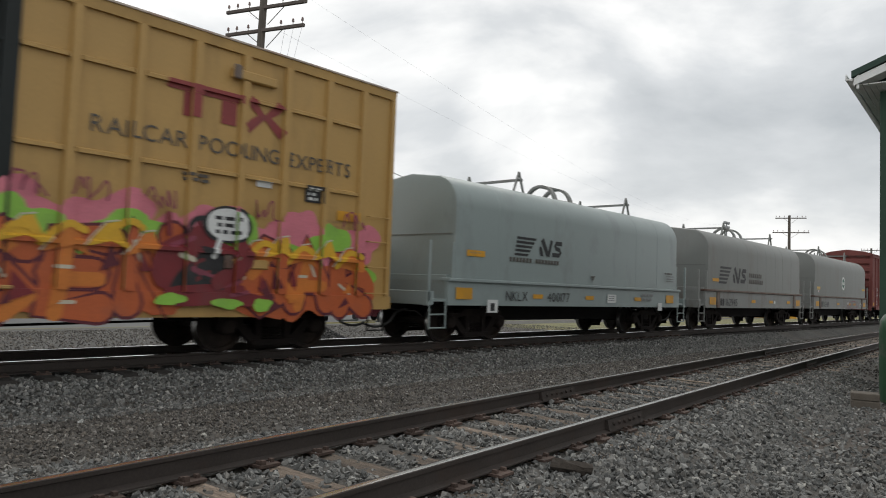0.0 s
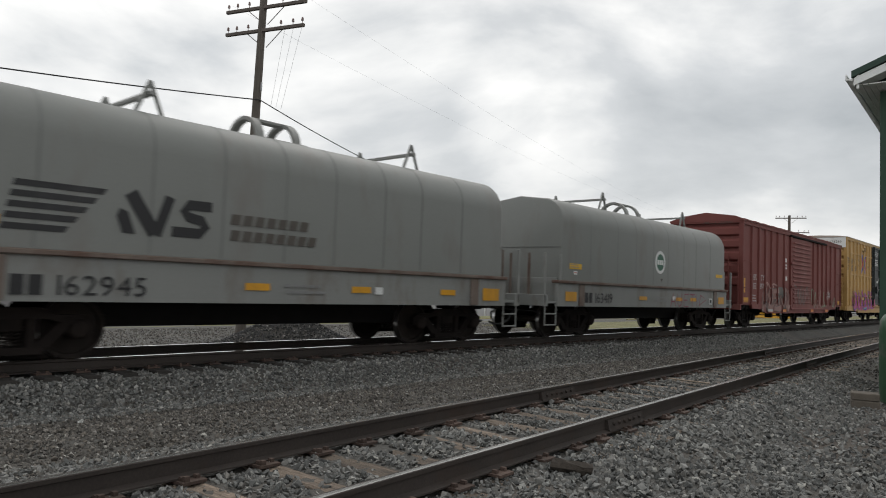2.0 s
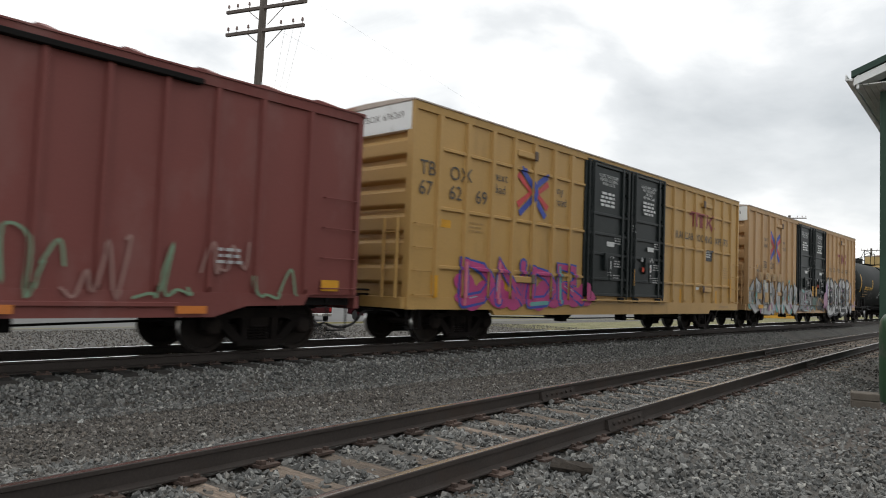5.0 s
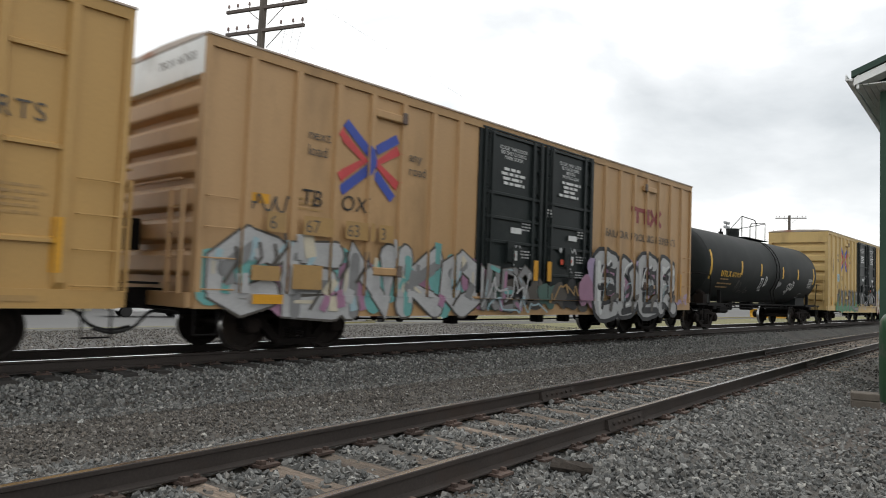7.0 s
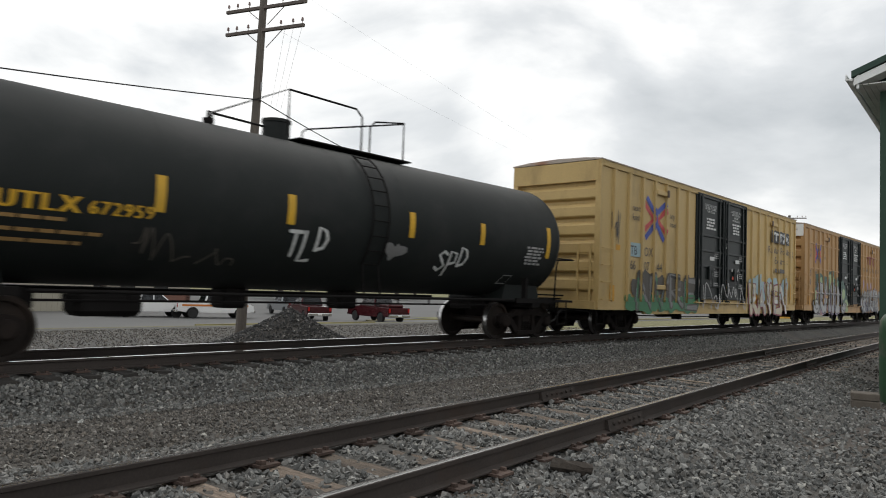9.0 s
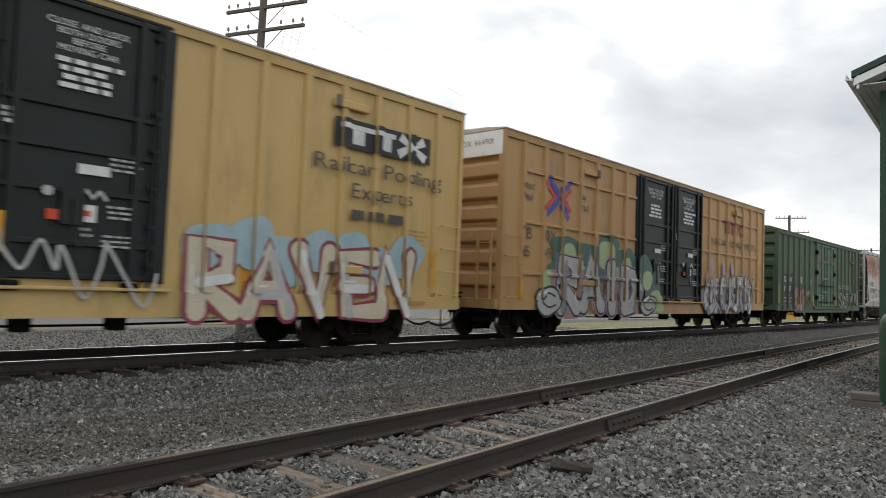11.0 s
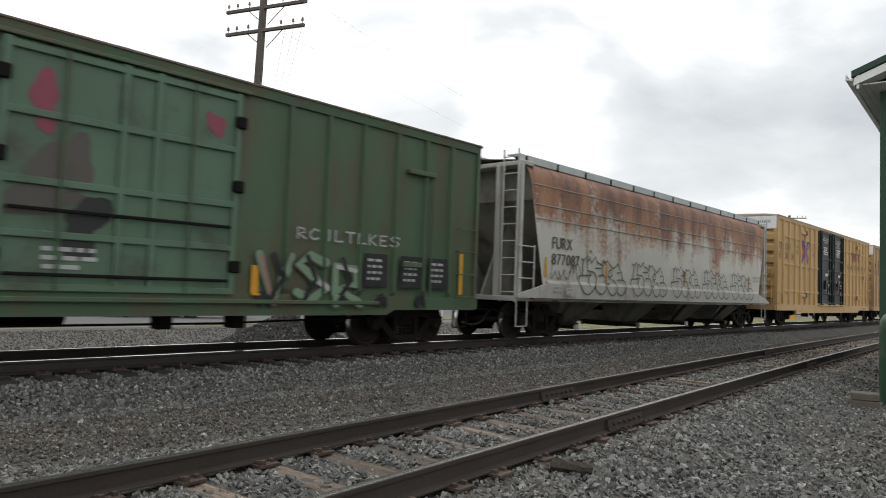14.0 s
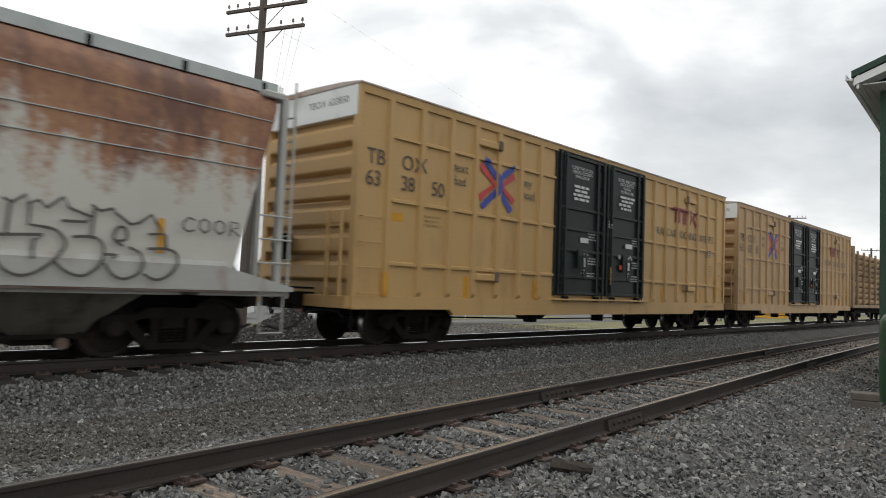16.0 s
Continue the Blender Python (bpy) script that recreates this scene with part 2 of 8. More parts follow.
# ---- mesh helpers ----
def part(name, bm, mat, parent=None, label="", smooth=False):
    """Links a bmesh as one mesh object under a thing or a part."""
    me = bpy.data.meshes.new(name)
    bm.normal_update()
    bm.to_mesh(me)
    bm.free()
    for q in (mat if isinstance(mat, (list, tuple)) else [mat]):
        me.materials.append(q)
    if smooth:
        me.shade_smooth()
        me.set_sharp_from_angle(angle=radians(38))
    ob = new(name, me)
    ob.parent = parent
    if label:
        tagged(ob, label)
    return ob


def box(bm, x0, x1, y0, y1, z0, z1, mi=0):
    vs = [bm.verts.new((x, y, z)) for x in (x0, x1) for y in (y0, y1) for z in (z0, z1)]
    for q in ((0, 1, 3, 2), (4, 6, 7, 5), (0, 4, 5, 1), (2, 3, 7, 6), (0, 2, 6, 4), (1, 5, 7, 3)):
        bm.faces.new([vs[i] for i in q]).material_index = mi
    return vs


def bbox(x0, x1, y0, y1, z0, z1, bevel=0.0):
    """A box as a new bmesh, with bevelled edges."""
    bm = bmesh.new()
    box(bm, x0, x1, y0, y1, z0, z1)
    if bevel:
        bmesh.ops.bevel(bm, geom=list(bm.edges), offset=bevel, segments=1, affect="EDGES")
    return bm


def tube(bm, a, b, r, n=8, r2=None, caps=True):
    a, b = Vector(a), Vector(b)
    d = (b - a).normalized()
    u = d.orthogonal().normalized()
    v = d.cross(u)
    rings = []
    for p, rr in ((a, r), (b, r if r2 is None else r2)):
        rings.append([bm.verts.new(p + u * rr * math.cos(k * math.tau / n) + v * rr * math.sin(k * math.tau / n)) for k in range(n)])
    for k in range(n):
        bm.faces.new((rings[0][k], rings[0][(k + 1) % n], rings[1][(k + 1) % n], rings[1][k]))
    if caps:
        bm.faces.new(rings[0][::-1])
        bm.faces.new(rings[1])


def pipe(bm, pts, r, n=8):
    """A bent pipe through the points, mitred."""
    pts = [Vector(p) for p in pts]
    rings, u = [], None
    for i, p in enumerate(pts):
        d = ((pts[i] - pts[i - 1]).normalized() if i else Vector()) + ((pts[i + 1] - pts[i]).normalized() if i + 1 < len(pts) else Vector())
        d.normalize()
        u = d.orthogonal().normalized() if u is None else (u - d * u.dot(d)).normalized()
        v = d.cross(u)
        rings.append([bm.verts.new(p + (u * math.cos(k * math.tau / n) + v * math.sin(k * math.tau / n)) * r) for k in range(n)])
    for a, b in zip(rings, rings[1:]):
        for k in range(n):
            bm.faces.new((a[k], a[(k + 1) % n], b[(k + 1) % n], b[k]))
    bm.faces.new(rings[0][::-1])
    bm.faces.new(rings[-1])


def sweep(bm, prof, places, mi=None, closed=True):
    """Sweeps a profile of (u, z) through places (x, y, z, heading), u across the heading, to its left."""
    rings = []
    for x, y, z, h in places:
        rings.append([bm.verts.new((x - math.sin(h) * u, y + math.cos(h) * u, z + w)) for u, w in prof])
    n = len(prof)
    for a, b in zip(rings, rings[1:]):
        for k in range(n if closed else n - 1):
            f = bm.faces.new((a[k], b[k], b[(k + 1) % n], a[(k + 1) % n]))
            if mi:
                f.material_index = mi[k]
    if closed:
        for r in (rings[0], rings[-1][::-1]):
            bm.faces.new(r)


def prism(bm, prof, x0, x1, mi=0):
    """Extrudes a closed (y, z) profile from x0 to x1."""
    a = [bm.verts.new((x0, y, z)) for y, z in prof]
    b = [bm.verts.new((x1, y, z)) for y, z in prof]
    n = len(prof)
    for k in range(n):
        bm.faces.new((a[k], a[(k + 1) % n], b[(k + 1) % n], b[k])).material_index = mi
    bm.faces.new(a[::-1]).material_index = mi
    bm.faces.new(b).material_index = mi


def plate(bm, pts, y0, y1, mi=0):
    """A plate with an (x, z) outline, between y0 and y1."""
    a = [bm.verts.new((x, y0, z)) for x, z in pts]
    b = [bm.verts.new((x, y1, z)) for x, z in pts]
    n = len(pts)
    for k in range(n):
        bm.faces.new((a[k], b[k], b[(k + 1) % n], a[(k + 1) % n])).material_index = mi
    bm.faces.new(a).material_index = mi
    bm.faces.new(b[::-1]).material_index = mi


def lathe(bm, prof, n=24, mi=0):
    """Turns (r, y) points about the y axis."""
    rings = [[bm.verts.new((r * math.cos(k * math.tau / n), y, r * math.sin(k * math.tau / n))) for k in range(n)] for r, y in prof]
    for a, b in zip(rings, rings[1:]):
        for k in range(n):
            bm.faces.new((a[k], a[(k + 1) % n], b[(k + 1) % n], b[k])).material_index = mi
    bm.faces.new(rings[0][::-1]).material_index = mi
    bm.faces.new(rings[-1]).material_index = mi


def fixed(bm):
    bmesh.ops.recalc_face_normals(bm, faces=bm.faces)
    return bm


# ---- ground ----
def smooth_step(a, b, v):
    t = np.clip((v - a) / (b - a), 0, 1)
    return t * t * (3 - 2 * t)


def siding_y(x):
    """Middle of the siding at x."""
    xx = np.clip(x, -60, 56)
    return 3.97 + 0.085 * xx - 0.00075 * xx * xx


SIDE_TOP = -0.05


def ground_z(x, y):
    x, y = np.asarray(x, float), np.asarray(y, float)
    z = np.full(np.broadcast(x, y).shape, -0.42)
    # siding bed
    s = np.abs(y - siding_y(x))
    z = np.maximum(z, -0.42 + 0.15 * (1 - smooth_step(1.25, 2.2, s)))
    # main line bed
    m = np.abs(y - MAIN_Y)
    bed = -0.25 - 0.325 * smooth_step(1.32, 2.35, m)
    z = np.where((m < 2.35), np.maximum(bed, np.where(y < MAIN_Y, z - 0.13 * smooth_step(4.2, 2.4, m), -0.6)), np.where(y < MAIN_Y, z - 0.13 * smooth_step(4.4, 2.4, m), z))
    # the far side falls to a car park
    far = -0.575 - 0.25 * smooth_step(14.0, 20.0, y) - 0.95 * smooth_step(22.0, 48.0, y)
    return np.where(y > MAIN_Y + 2.0, np.minimum(z, far), z)


def grid_lines(lo, hi, *dense):
    v = set()
    for a, b, st in dense:
        v.update(np.round(np.arange(a, b, st), 3).tolist())
    a, b = min(v), max(v)
    st = 1.0
    while b < hi:
        b += st
        st *= 1.25
        v.add(b)
    st = 1.0
    while a > lo:
        a -= st
        st *= 1.25
        v.add(a)
    return np.array(sorted(v))


gx = grid_lines(-1200, 2600, (-6, 40, 0.25), (40, 90, 1.0))
gy = grid_lines(-900, 2600, (-2, 17, 0.12), (17, 60, 0.8))
GX, GY = np.meshgrid(gx, gy, indexing="ij")
GZ = ground_z(GX, GY)
rng = np.random.default_rng(4)
GZ = GZ + np.where((GX > -6) & (GX < 40) & (GY > -2) & (GY < 24), rng.normal(0, 0.008, GX.shape), 0)
me = bpy.data.meshes.new("ground")
nx, ny = len(gx), len(gy)
ii = np.arange(nx * ny).reshape(nx, ny)
quads = np.stack([ii[:-1, :-1], ii[1:, :-1], ii[1:, 1:], ii[:-1, 1:]], -1).reshape(-1, 4)
me.from_pydata(np.stack([GX, GY, GZ], -1).reshape(-1, 3).tolist(), [], quads.tolist())
mx_ = (0.5 * (GX[:-1, :-1] + GX[1:, 1:])).ravel()
my_ = (0.5 * (GY[:-1, :-1] + GY[1:, 1:])).ravel()
kinds = np.zeros(len(quads), int)
kinds[my_ > 36] = 1
kinds[(my_ > 34.6) & (my_ < 36)] = 2
kinds[(mx_ > 32) & (my_ > 19) & (my_ < 27)] = 2
kinds[my_ > 120] = 2
kinds[(mx_ > 8.6 + 0.5 * np.sin(5 * my_)) & (mx_ < 24) & (my_ < 2.75 - 0.03 * mx_ + 0.25 * np.sin(2.1 * mx_)) & (my_ > -3)] = 3
kinds[my_ < -30] = 2
for q in (M_BALLAST, M_ASPHALT, M_GRASS, M_DIRT):
    me.materials.append(q)
me.polygons.foreach_set("material_index", kinds.astype(np.int32))
me.shade_smooth()
ground = tagged(new("ground", me), "grey ballast and gravel ground with an asphalt car park beyond", "ground", kind="structure")


# ---- tracks ----
RAIL = [(-0.075, -0.172), (0.075, -0.172), (0.075, -0.160), (0.012, -0.142), (0.012, -0.045), (0.037, -0.034), (0.039, -0.006), (0.034, 0.0), (0.016, 0.001),
        (-0.014, 0.001), (-0.034, 0.0), (-0.039, -0.006), (-0.037, -0.034), (-0.012, -0.045), (-0.012, -0.142), (-0.075, -0.160)]


WORN_ALL, WORN_STRIP = (6, 7, 8, 9), (8, 9)


def rail(name, places, top, label, cat="rail"):
    bm = bmesh.new()
    sweep(bm, RAIL, places, mi=[1 if k in (WORN_ALL if top is M_SHINE else WORN_STRIP) else 0 for k in range(16)])
    ob = part(name, fixed(bm), [M_RAIL, top])
    return tagged(ob, label, cat, kind="structure")


for dy in (-0.7525, 0.7525):
    rail("rail", [(x, MAIN_Y + dy, 0, 0) for x in (-150, 0, 60, 400)], M_SHINE, "brown steel main-line rail with a bright worn top")
sx = np.concatenate([np.arange(-40, 56, 1.0), [56, 150, 320]])


def siding_place(x, off):
    y, h = float(siding_y(x)), math.atan(float(siding_y(x + 0.05) - siding_y(x - 0.05)) / 0.1)
    return (x - math.sin(h) * off, y + math.cos(h) * off, SIDE_TOP, h)


for off in (-0.7525, 0.7525):
    rail("rail", [siding_place(float(x), off) for x in sx], M_DULL, "rusty brown siding rail with a dull worn top")


# ---- lettering and painted marks ----
GLYPHS = {}


def glyph(ch):
    """A character of the built-in font at size 1: corners, faces, width."""
    if ch not in GLYPHS:
        cu = bpy.data.curves.new("glyph", "FONT")
        cu.body, cu.resolution_u = ch, 3
        ob = new("glyph", cu)
        me = bpy.data.meshes.new_from_object(ob.evaluated_get(bpy.context.evaluated_depsgraph_get()))
        vs = [(v.co.x, v.co.y) for v in me.vertices]
        fs = [tuple(p.vertices) for p in me.polygons]
        bpy.data.objects.remove(ob)
        bpy.data.curves.remove(cu)
        bpy.data.meshes.remove(me)
        lo = min((v[0] for v in vs), default=0)
        GLYPHS[ch] = ([(x - lo, z) for x, z in vs], fs, max((v[0] for v in vs), default=0.3) - lo)
    return GLYPHS[ch]


def catmull(pts, n=5):
    out = []
    for i in range(len(pts) - 1):
        p0, p1, p2, p3 = pts[max(i - 1, 0)], pts[i], pts[i + 1], pts[min(i + 2, len(pts) - 1)]
        for k in range(n):
            t = k / n
            out.append(tuple(0.5 * (2 * b + (c - a) * t + (2 * a - 5 * b + 4 * c - d) * t * t + (3 * b - a - 3 * c + d) * t ** 3) for a, b, c, d in zip(p0, p1, p2, p3)))
    out.append(tuple(pts[-1]))
    return out


class Marks:
    """Flat painted shapes on a car's side, in (x, z), laid over one another."""

    def __init__(self):
        self.items, self.mats, self.count = [], [], 0

    def mi(self, colour):
        m = PAINT[colour]
        if m not in self.mats:
            self.mats.append(m)
        return self.mats.index(m)

    def poly(self, vs, faces, colour):
        self.count += 1
        self.items.append((vs, faces, self.mi(colour), self.count))

    def rect(self, x0, x1, z0, z1, colour):
        self.poly([(x0, z0), (x1, z0), (x1, z1), (x0, z1)], [(0, 1, 2, 3)], colour)

    def bars(self, x0, x1, z1, rows, colour, h=0.05, gap=0.035, seed=0):
        r = random.Random(seed)
        for k in range(rows):
            z, x = z1 - k * (h + gap), x0 + (x1 - x0) * r.uniform(0, 0.12)
            end = x1 - (x1 - x0) * r.uniform(0, 0.2)
            while x < end - 0.05:
                w = min(r.uniform(0.12, 0.35) * (x1 - x0), end - x)
                self.rect(x, x + w, z - h, z, colour)
                x += w + 0.5 * h + 0.02

    def blob(self, cx, cz, rx, rz, colour, seed=0, rough=0.18, n=26):
        r = random.Random(seed)
        ph = [r.uniform(0, 6.28) for _ in range(5)]
        vs = []
        for k in range(n):
            a = k * math.tau / n
            s = 1 + rough * sum(math.sin((j + 2) * a + ph[j]) / (j + 1.3) for j in range(5))
            vs.append((cx + rx * s * math.cos(a), cz + rz * s * math.sin(a)))
        self.poly(vs, [tuple(range(n))], colour)

    def stroke(self, pts, w, colour, smooth=True, caps=True, shear=0.0):
        if smooth and len(pts) > 2:
            pts = catmull(pts)
        pts = [p for i, p in enumerate(pts) if i == 0 or math.dist(p, pts[i - 1]) > 1e-4]
        vs, fs = [], []
        for i, p in enumerate(pts):
            a, b = pts[max(i - 1, 0)], pts[min(i + 1, len(pts) - 1)]
            dx, dz = b[0] - a[0], b[1] - a[1]
            q = math.hypot(dx, dz) or 1
            vs += [(p[0] - dz / q * w / 2, p[1] + dx / q * w / 2), (p[0] + dz / q * w / 2, p[1] - dx / q * w / 2)]
            if i:
                fs.append((2 * i - 2, 2 * i - 1, 2 * i + 1, 2 * i))
        self.poly(vs, fs, colour)
        if caps:
            for c in (pts[0], pts[-1]):
                self.poly([(c[0] + w / 2 * math.cos(k * math.tau / 10), c[1] + w / 2 * math.sin(k * math.tau / 10)) for k in range(10)], [tuple(range(10))], colour)

    def text(self, s, x, z, size, colour, gap=0.10, squeeze=1.0, slope=0.0):
        for ch in s:
            vs, fs, w = glyph(ch)
            if fs:
                self.poly([(x + (vx + slope * vz) * size * squeeze, z + vz * size) for vx, vz in vs], fs, colour)
            x += (w + gap) * size * squeeze
        return x

    def centre(self, s, xc, z, size, colour, gap=0.10):
        wide = (sum(glyph(ch)[2] + gap for ch in s) - gap) * size
        self.text(s, xc - wide / 2, z, size, colour, gap)

    def fit(self, s, x0, x1, z, size, colour, gap=0.10):
        """Text stretched to run from x0 to x1."""
        wide = sum(glyph(ch)[2] + gap for ch in s) - gap
        self.text(s, x0, z, size, colour, gap, (x1 - x0) / (wide * size))

    def done(self, name, parent, depth, cuts, label, step=0.0003, base=0.004, levels=()):
        """One mesh; depth(x, z) is the surface's y, cuts the x at which it jumps."""
        bm = bmesh.new()
        cuts = sorted(cuts)
        for vs, fs, mi, k in self.items:
            vv = [bm.verts.new((x, k, z)) for x, z in vs]
            for f in fs:
                try:
                    bm.faces.new([vv[i] for i in f]).material_index = mi
                except ValueError:
                    pass
        for c in cuts:
            res = bmesh.ops.bisect_plane(bm, geom=bm.verts[:] + bm.edges[:] + bm.faces[:], plane_co=(c, 0, 0), plane_no=(1, 0, 0), dist=1e-5)
            es = [e for e in res["geom_cut"] if isinstance(e, bmesh.types.BMEdge)]
            if es:
                bmesh.ops.split_edges(bm, edges=es)
        for c in levels:
            bmesh.ops.bisect_plane(bm, geom=bm.verts[:] + bm.edges[:] + bm.faces[:], plane_co=(0, 0, c), plane_no=(0, 0, 1), dist=1e-5)
        for v in bm.verts:
            v.tag = False
        for f in bm.faces:
            c = f.calc_center_median()
            for v in f.verts:
                if not v.tag:
                    v.co.y = depth(c.x, v.co.z) - base - step * v.co.y
                    v.tag = True
        for f in bm.faces:
            f.normal_update()
            if f.normal.y > 0:
                f.normal_flip()
        return tagged(part(name, bm, self.mats, parent, label), kind="stuff")


# strokes of block letters in a unit square
STROKES = {
    "A": [[(0, 0), (0.5, 1), (1, 0)], [(0.22, 0.38), (0.78, 0.38)]], "C": [[(0.95, 0.85), (0.5, 1), (0.05, 0.6), (0.1, 0.2), (0.5, 0), (0.95, 0.15)]],
    "D": [[(0.1, 0), (0.1, 1), (0.7, 0.85), (0.95, 0.5), (0.7, 0.12), (0.1, 0)]], "E": [[(0.95, 1), (0.1, 1), (0.1, 0), (0.95, 0)], [(0.1, 0.52), (0.75, 0.52)]],
    "G": [[(0.95, 0.85), (0.5, 1), (0.05, 0.6), (0.1, 0.2), (0.5, 0), (0.95, 0.2), (0.9, 0.48), (0.5, 0.48)]], "I": [[(0.5, 0), (0.5, 1)]],
    "K": [[(0.1, 0), (0.1, 1)], [(0.9, 1), (0.15, 0.48), (0.95, 0)]], "L": [[(0.15, 1), (0.1, 0), (0.95, 0.04)]],
    "N": [[(0.08, 0), (0.08, 1), (0.9, 0), (0.92, 1)]], "O": [[(0.5, 0), (0.05, 0.35), (0.1, 0.8), (0.5, 1), (0.92, 0.75), (0.92, 0.25), (0.5, 0)]],
    "P": [[(0.12, 0), (0.12, 1), (0.8, 0.92), (0.85, 0.55), (0.12, 0.45)]], "R": [[(0.12, 0), (0.12, 1), (0.8, 0.92), (0.8, 0.55), (0.15, 0.48), (0.95, 0)]],
    "S": [[(0.92, 0.85), (0.5, 1), (0.1, 0.78), (0.5, 0.52), (0.92, 0.28), (0.5, 0), (0.05, 0.15)]], "T": [[(0, 1), (1, 1)], [(0.5, 1), (0.5, 0)]],
    "U": [[(0.08, 1), (0.12, 0.2), (0.5, 0), (0.88, 0.2), (0.92, 1)]], "V": [[(0.05, 1), (0.5, 0), (0.95, 1)]], "W": [[(0, 1), (0.25, 0), (0.5, 0.7), (0.75, 0), (1, 1)]],
    "Y": [[(0.05, 1), (0.5, 0.5), (0.95, 1)], [(0.5, 0.5), (0.45, 0)]],
    "Z": [[(0.05, 1), (0.95, 1), (0.05, 0), (0.95, 0)]],
}


def throw_up(mk, word, x0, x1, z0, z1, w, fill, edge, shade=None, shine=None, seed=0, rim=0.075, halo=None, soft=False):
    """Fat sprayed letters: a dark edge, a fill, patches of shade and a few highlights."""
    r = random.Random(seed)
    wd = (x1 - x0) / len(word)
    runs = []
    for i, ch in enumerate(word):
        a, b = x0 + i * wd + w * 0.35, x0 + (i + 1) * wd - w * 0.2
        dz, tilt = r.uniform(-0.10, 0.10), r.uniform(-0.12, 0.12)
        for st in STROKES[ch]:
            runs.append([(a + (b - a) * px + tilt * (pz - 0.5) + r.uniform(-0.03, 0.03), min(max(z0 + w * 0.5 + (z1 - z0 - w) * pz + dz, z0 + w * 0.5), z1 + 0.1)) for px, pz in st])
    if halo:
        for p in runs:
            mk.stroke(p, w + 3.4 * rim, halo, smooth=soft)
    for p in runs:
        mk.stroke(p, w + 2 * rim, edge, smooth=soft)
    for p in runs:
        mk.stroke(p, w, fill, smooth=soft)
    if shade:
        for p in runs:
            q = [(x + w * 0.2, z - w * 0.2) for x, z in p]
            k = r.randrange(len(q) - 1)
            mk.stroke(q[k:k + 2], w * 0.5, r.choice(shade), smooth=False)
    if shine:
        for p in runs:
            k = r.randrange(len(p) - 1)
            (ax, az), (bx, bz) = p[k:k + 2]
            mk.stroke([(ax * .8 + bx * .2 - w * .2, az * .8 + bz * .2 + w * .2), (ax * .4 + bx * .6 - w * .2, az * .4 + bz * .6 + w * .2)], w * 0.13, shine)


def scrawl(mk, x0, x1, z0, z1, w, colour, seed, loops=6):
    """A quick looping spray line."""
    r = random.Random(seed)
    pts = []
    for k in range(loops * 3):
        t = k / (loops * 3 - 1)
        pts.append((x0 + (x1 - x0) * t + r.uniform(-0.5, 0.35) * (x1 - x0) / loops, r.choice((z0, z1, 0.5 * (z0 + z1))) + r.uniform(-0.12, 0.12) * (z1 - z0)))
    mk.stroke(pts, w, colour)


def any_road(mk, x, z, s=1.0, t=0.75):
    """The red and blue crossed-chevron emblem."""
    f = lambda *p: [(x + s * a, z + s * t * b) for a, b in p]
    mk.stroke(f((-0.78, 0.62), (-0.12, 0.02), (-0.78, -0.55)), 0.2 * s, "logo_red", False, False)
    mk.stroke(f((0.78, 0.48), (0.2, 0.0), (0.78, -0.5)), 0.2 * s, "logo_red", False, False)
    mk.stroke(f((-0.62, 0.88), (0.02, 0.22), (0.06, 0.0), (-0.02, -0.2), (-0.68, -0.86)), 0.19 * s, "logo_blue", False, False)
    mk.stroke(f((0.18, 0.34), (0.74, 0.78)), 0.19 * s, "logo_blue", False, False)
    mk.stroke(f((0.16, -0.26), (0.66, -0.86)), 0.19 * s, "logo_blue", False, False)


def pool_emblem(mk, x0, x1, z0, z1, colour):
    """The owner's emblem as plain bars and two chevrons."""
    w, h = x1 - x0, z1 - z0
    mk.rect(x0, x0 + 0.62 * w, z1 - 0.26 * h, z1, colour)
    for a in (0.13, 0.44):
        mk.rect(x0 + a * w, x0 + (a + 0.13) * w, z0, z1 - 0.27 * h, colour)
    mk.stroke([(x0 + 0.68 * w, z1), (x0 + 0.80 * w, z0 + h * 0.5), (x0 + 0.66 * w, z0)], 0.085 * w, colour, False, False)
    mk.stroke([(x1 - 0.02 * w, z1), (x0 + 0.85 * w, z0 + h * 0.5), (x1, z0)], 0.085 * w, colour, False, False)


# ---- parts that all cars share ----
WHEEL_R = 0.457
AXLES = []
_shared = {}


def shared(name, key, make, mat, parent, loc, smooth=False, label=""):
    """An object of its own on a mesh that alike pieces share."""
    if key not in _shared:
        ob = part(name, make(), mat, parent, label, smooth)
        _shared[key] = ob.data
    else:
        ob = new(name, _shared[key])
        ob.parent = parent
        if label:
            tagged(ob, label)
    ob.location = loc
    return ob


def _axle():
    bm = bmesh.new()
    tube(bm, (0, -1.0, 0), (0, 1.0, 0), 0.085, 10)
    return bm


def _wheel():
    bm = bmesh.new()
    R = WHEEL_R
    lathe(bm, [(0.10, 0.09), (0.14, 0.09), (0.16, 0.02), (R - 0.085, 0.005), (R - 0.07, 0.055), (R - 0.008, 0.058), (R, 0.05), (R + 0.002, -0.055), (R + 0.026, -0.068), (R + 0.024, -0.085), (R - 0.06, -0.085), (R - 0.09, -0.03), (0.15, -0.03), (0.12, -0.09), (0.10, -0.09)], 40)
    for f in bm.faces:
        c = f.calc_center_median()
        if abs(math.hypot(c.x, c.z) - R) < 0.006 and -0.06 < c.y < 0.051:
            f.material_index = 1
    for k in range(3):
        a = k * math.tau / 3
        tube(bm, (0.055 * math.cos(a), 0.09, 0.055 * math.sin(a)), (0.055 * math.cos(a), 0.345, 0.055 * math.sin(a)), 0.022, 6)
    return fixed(bm)


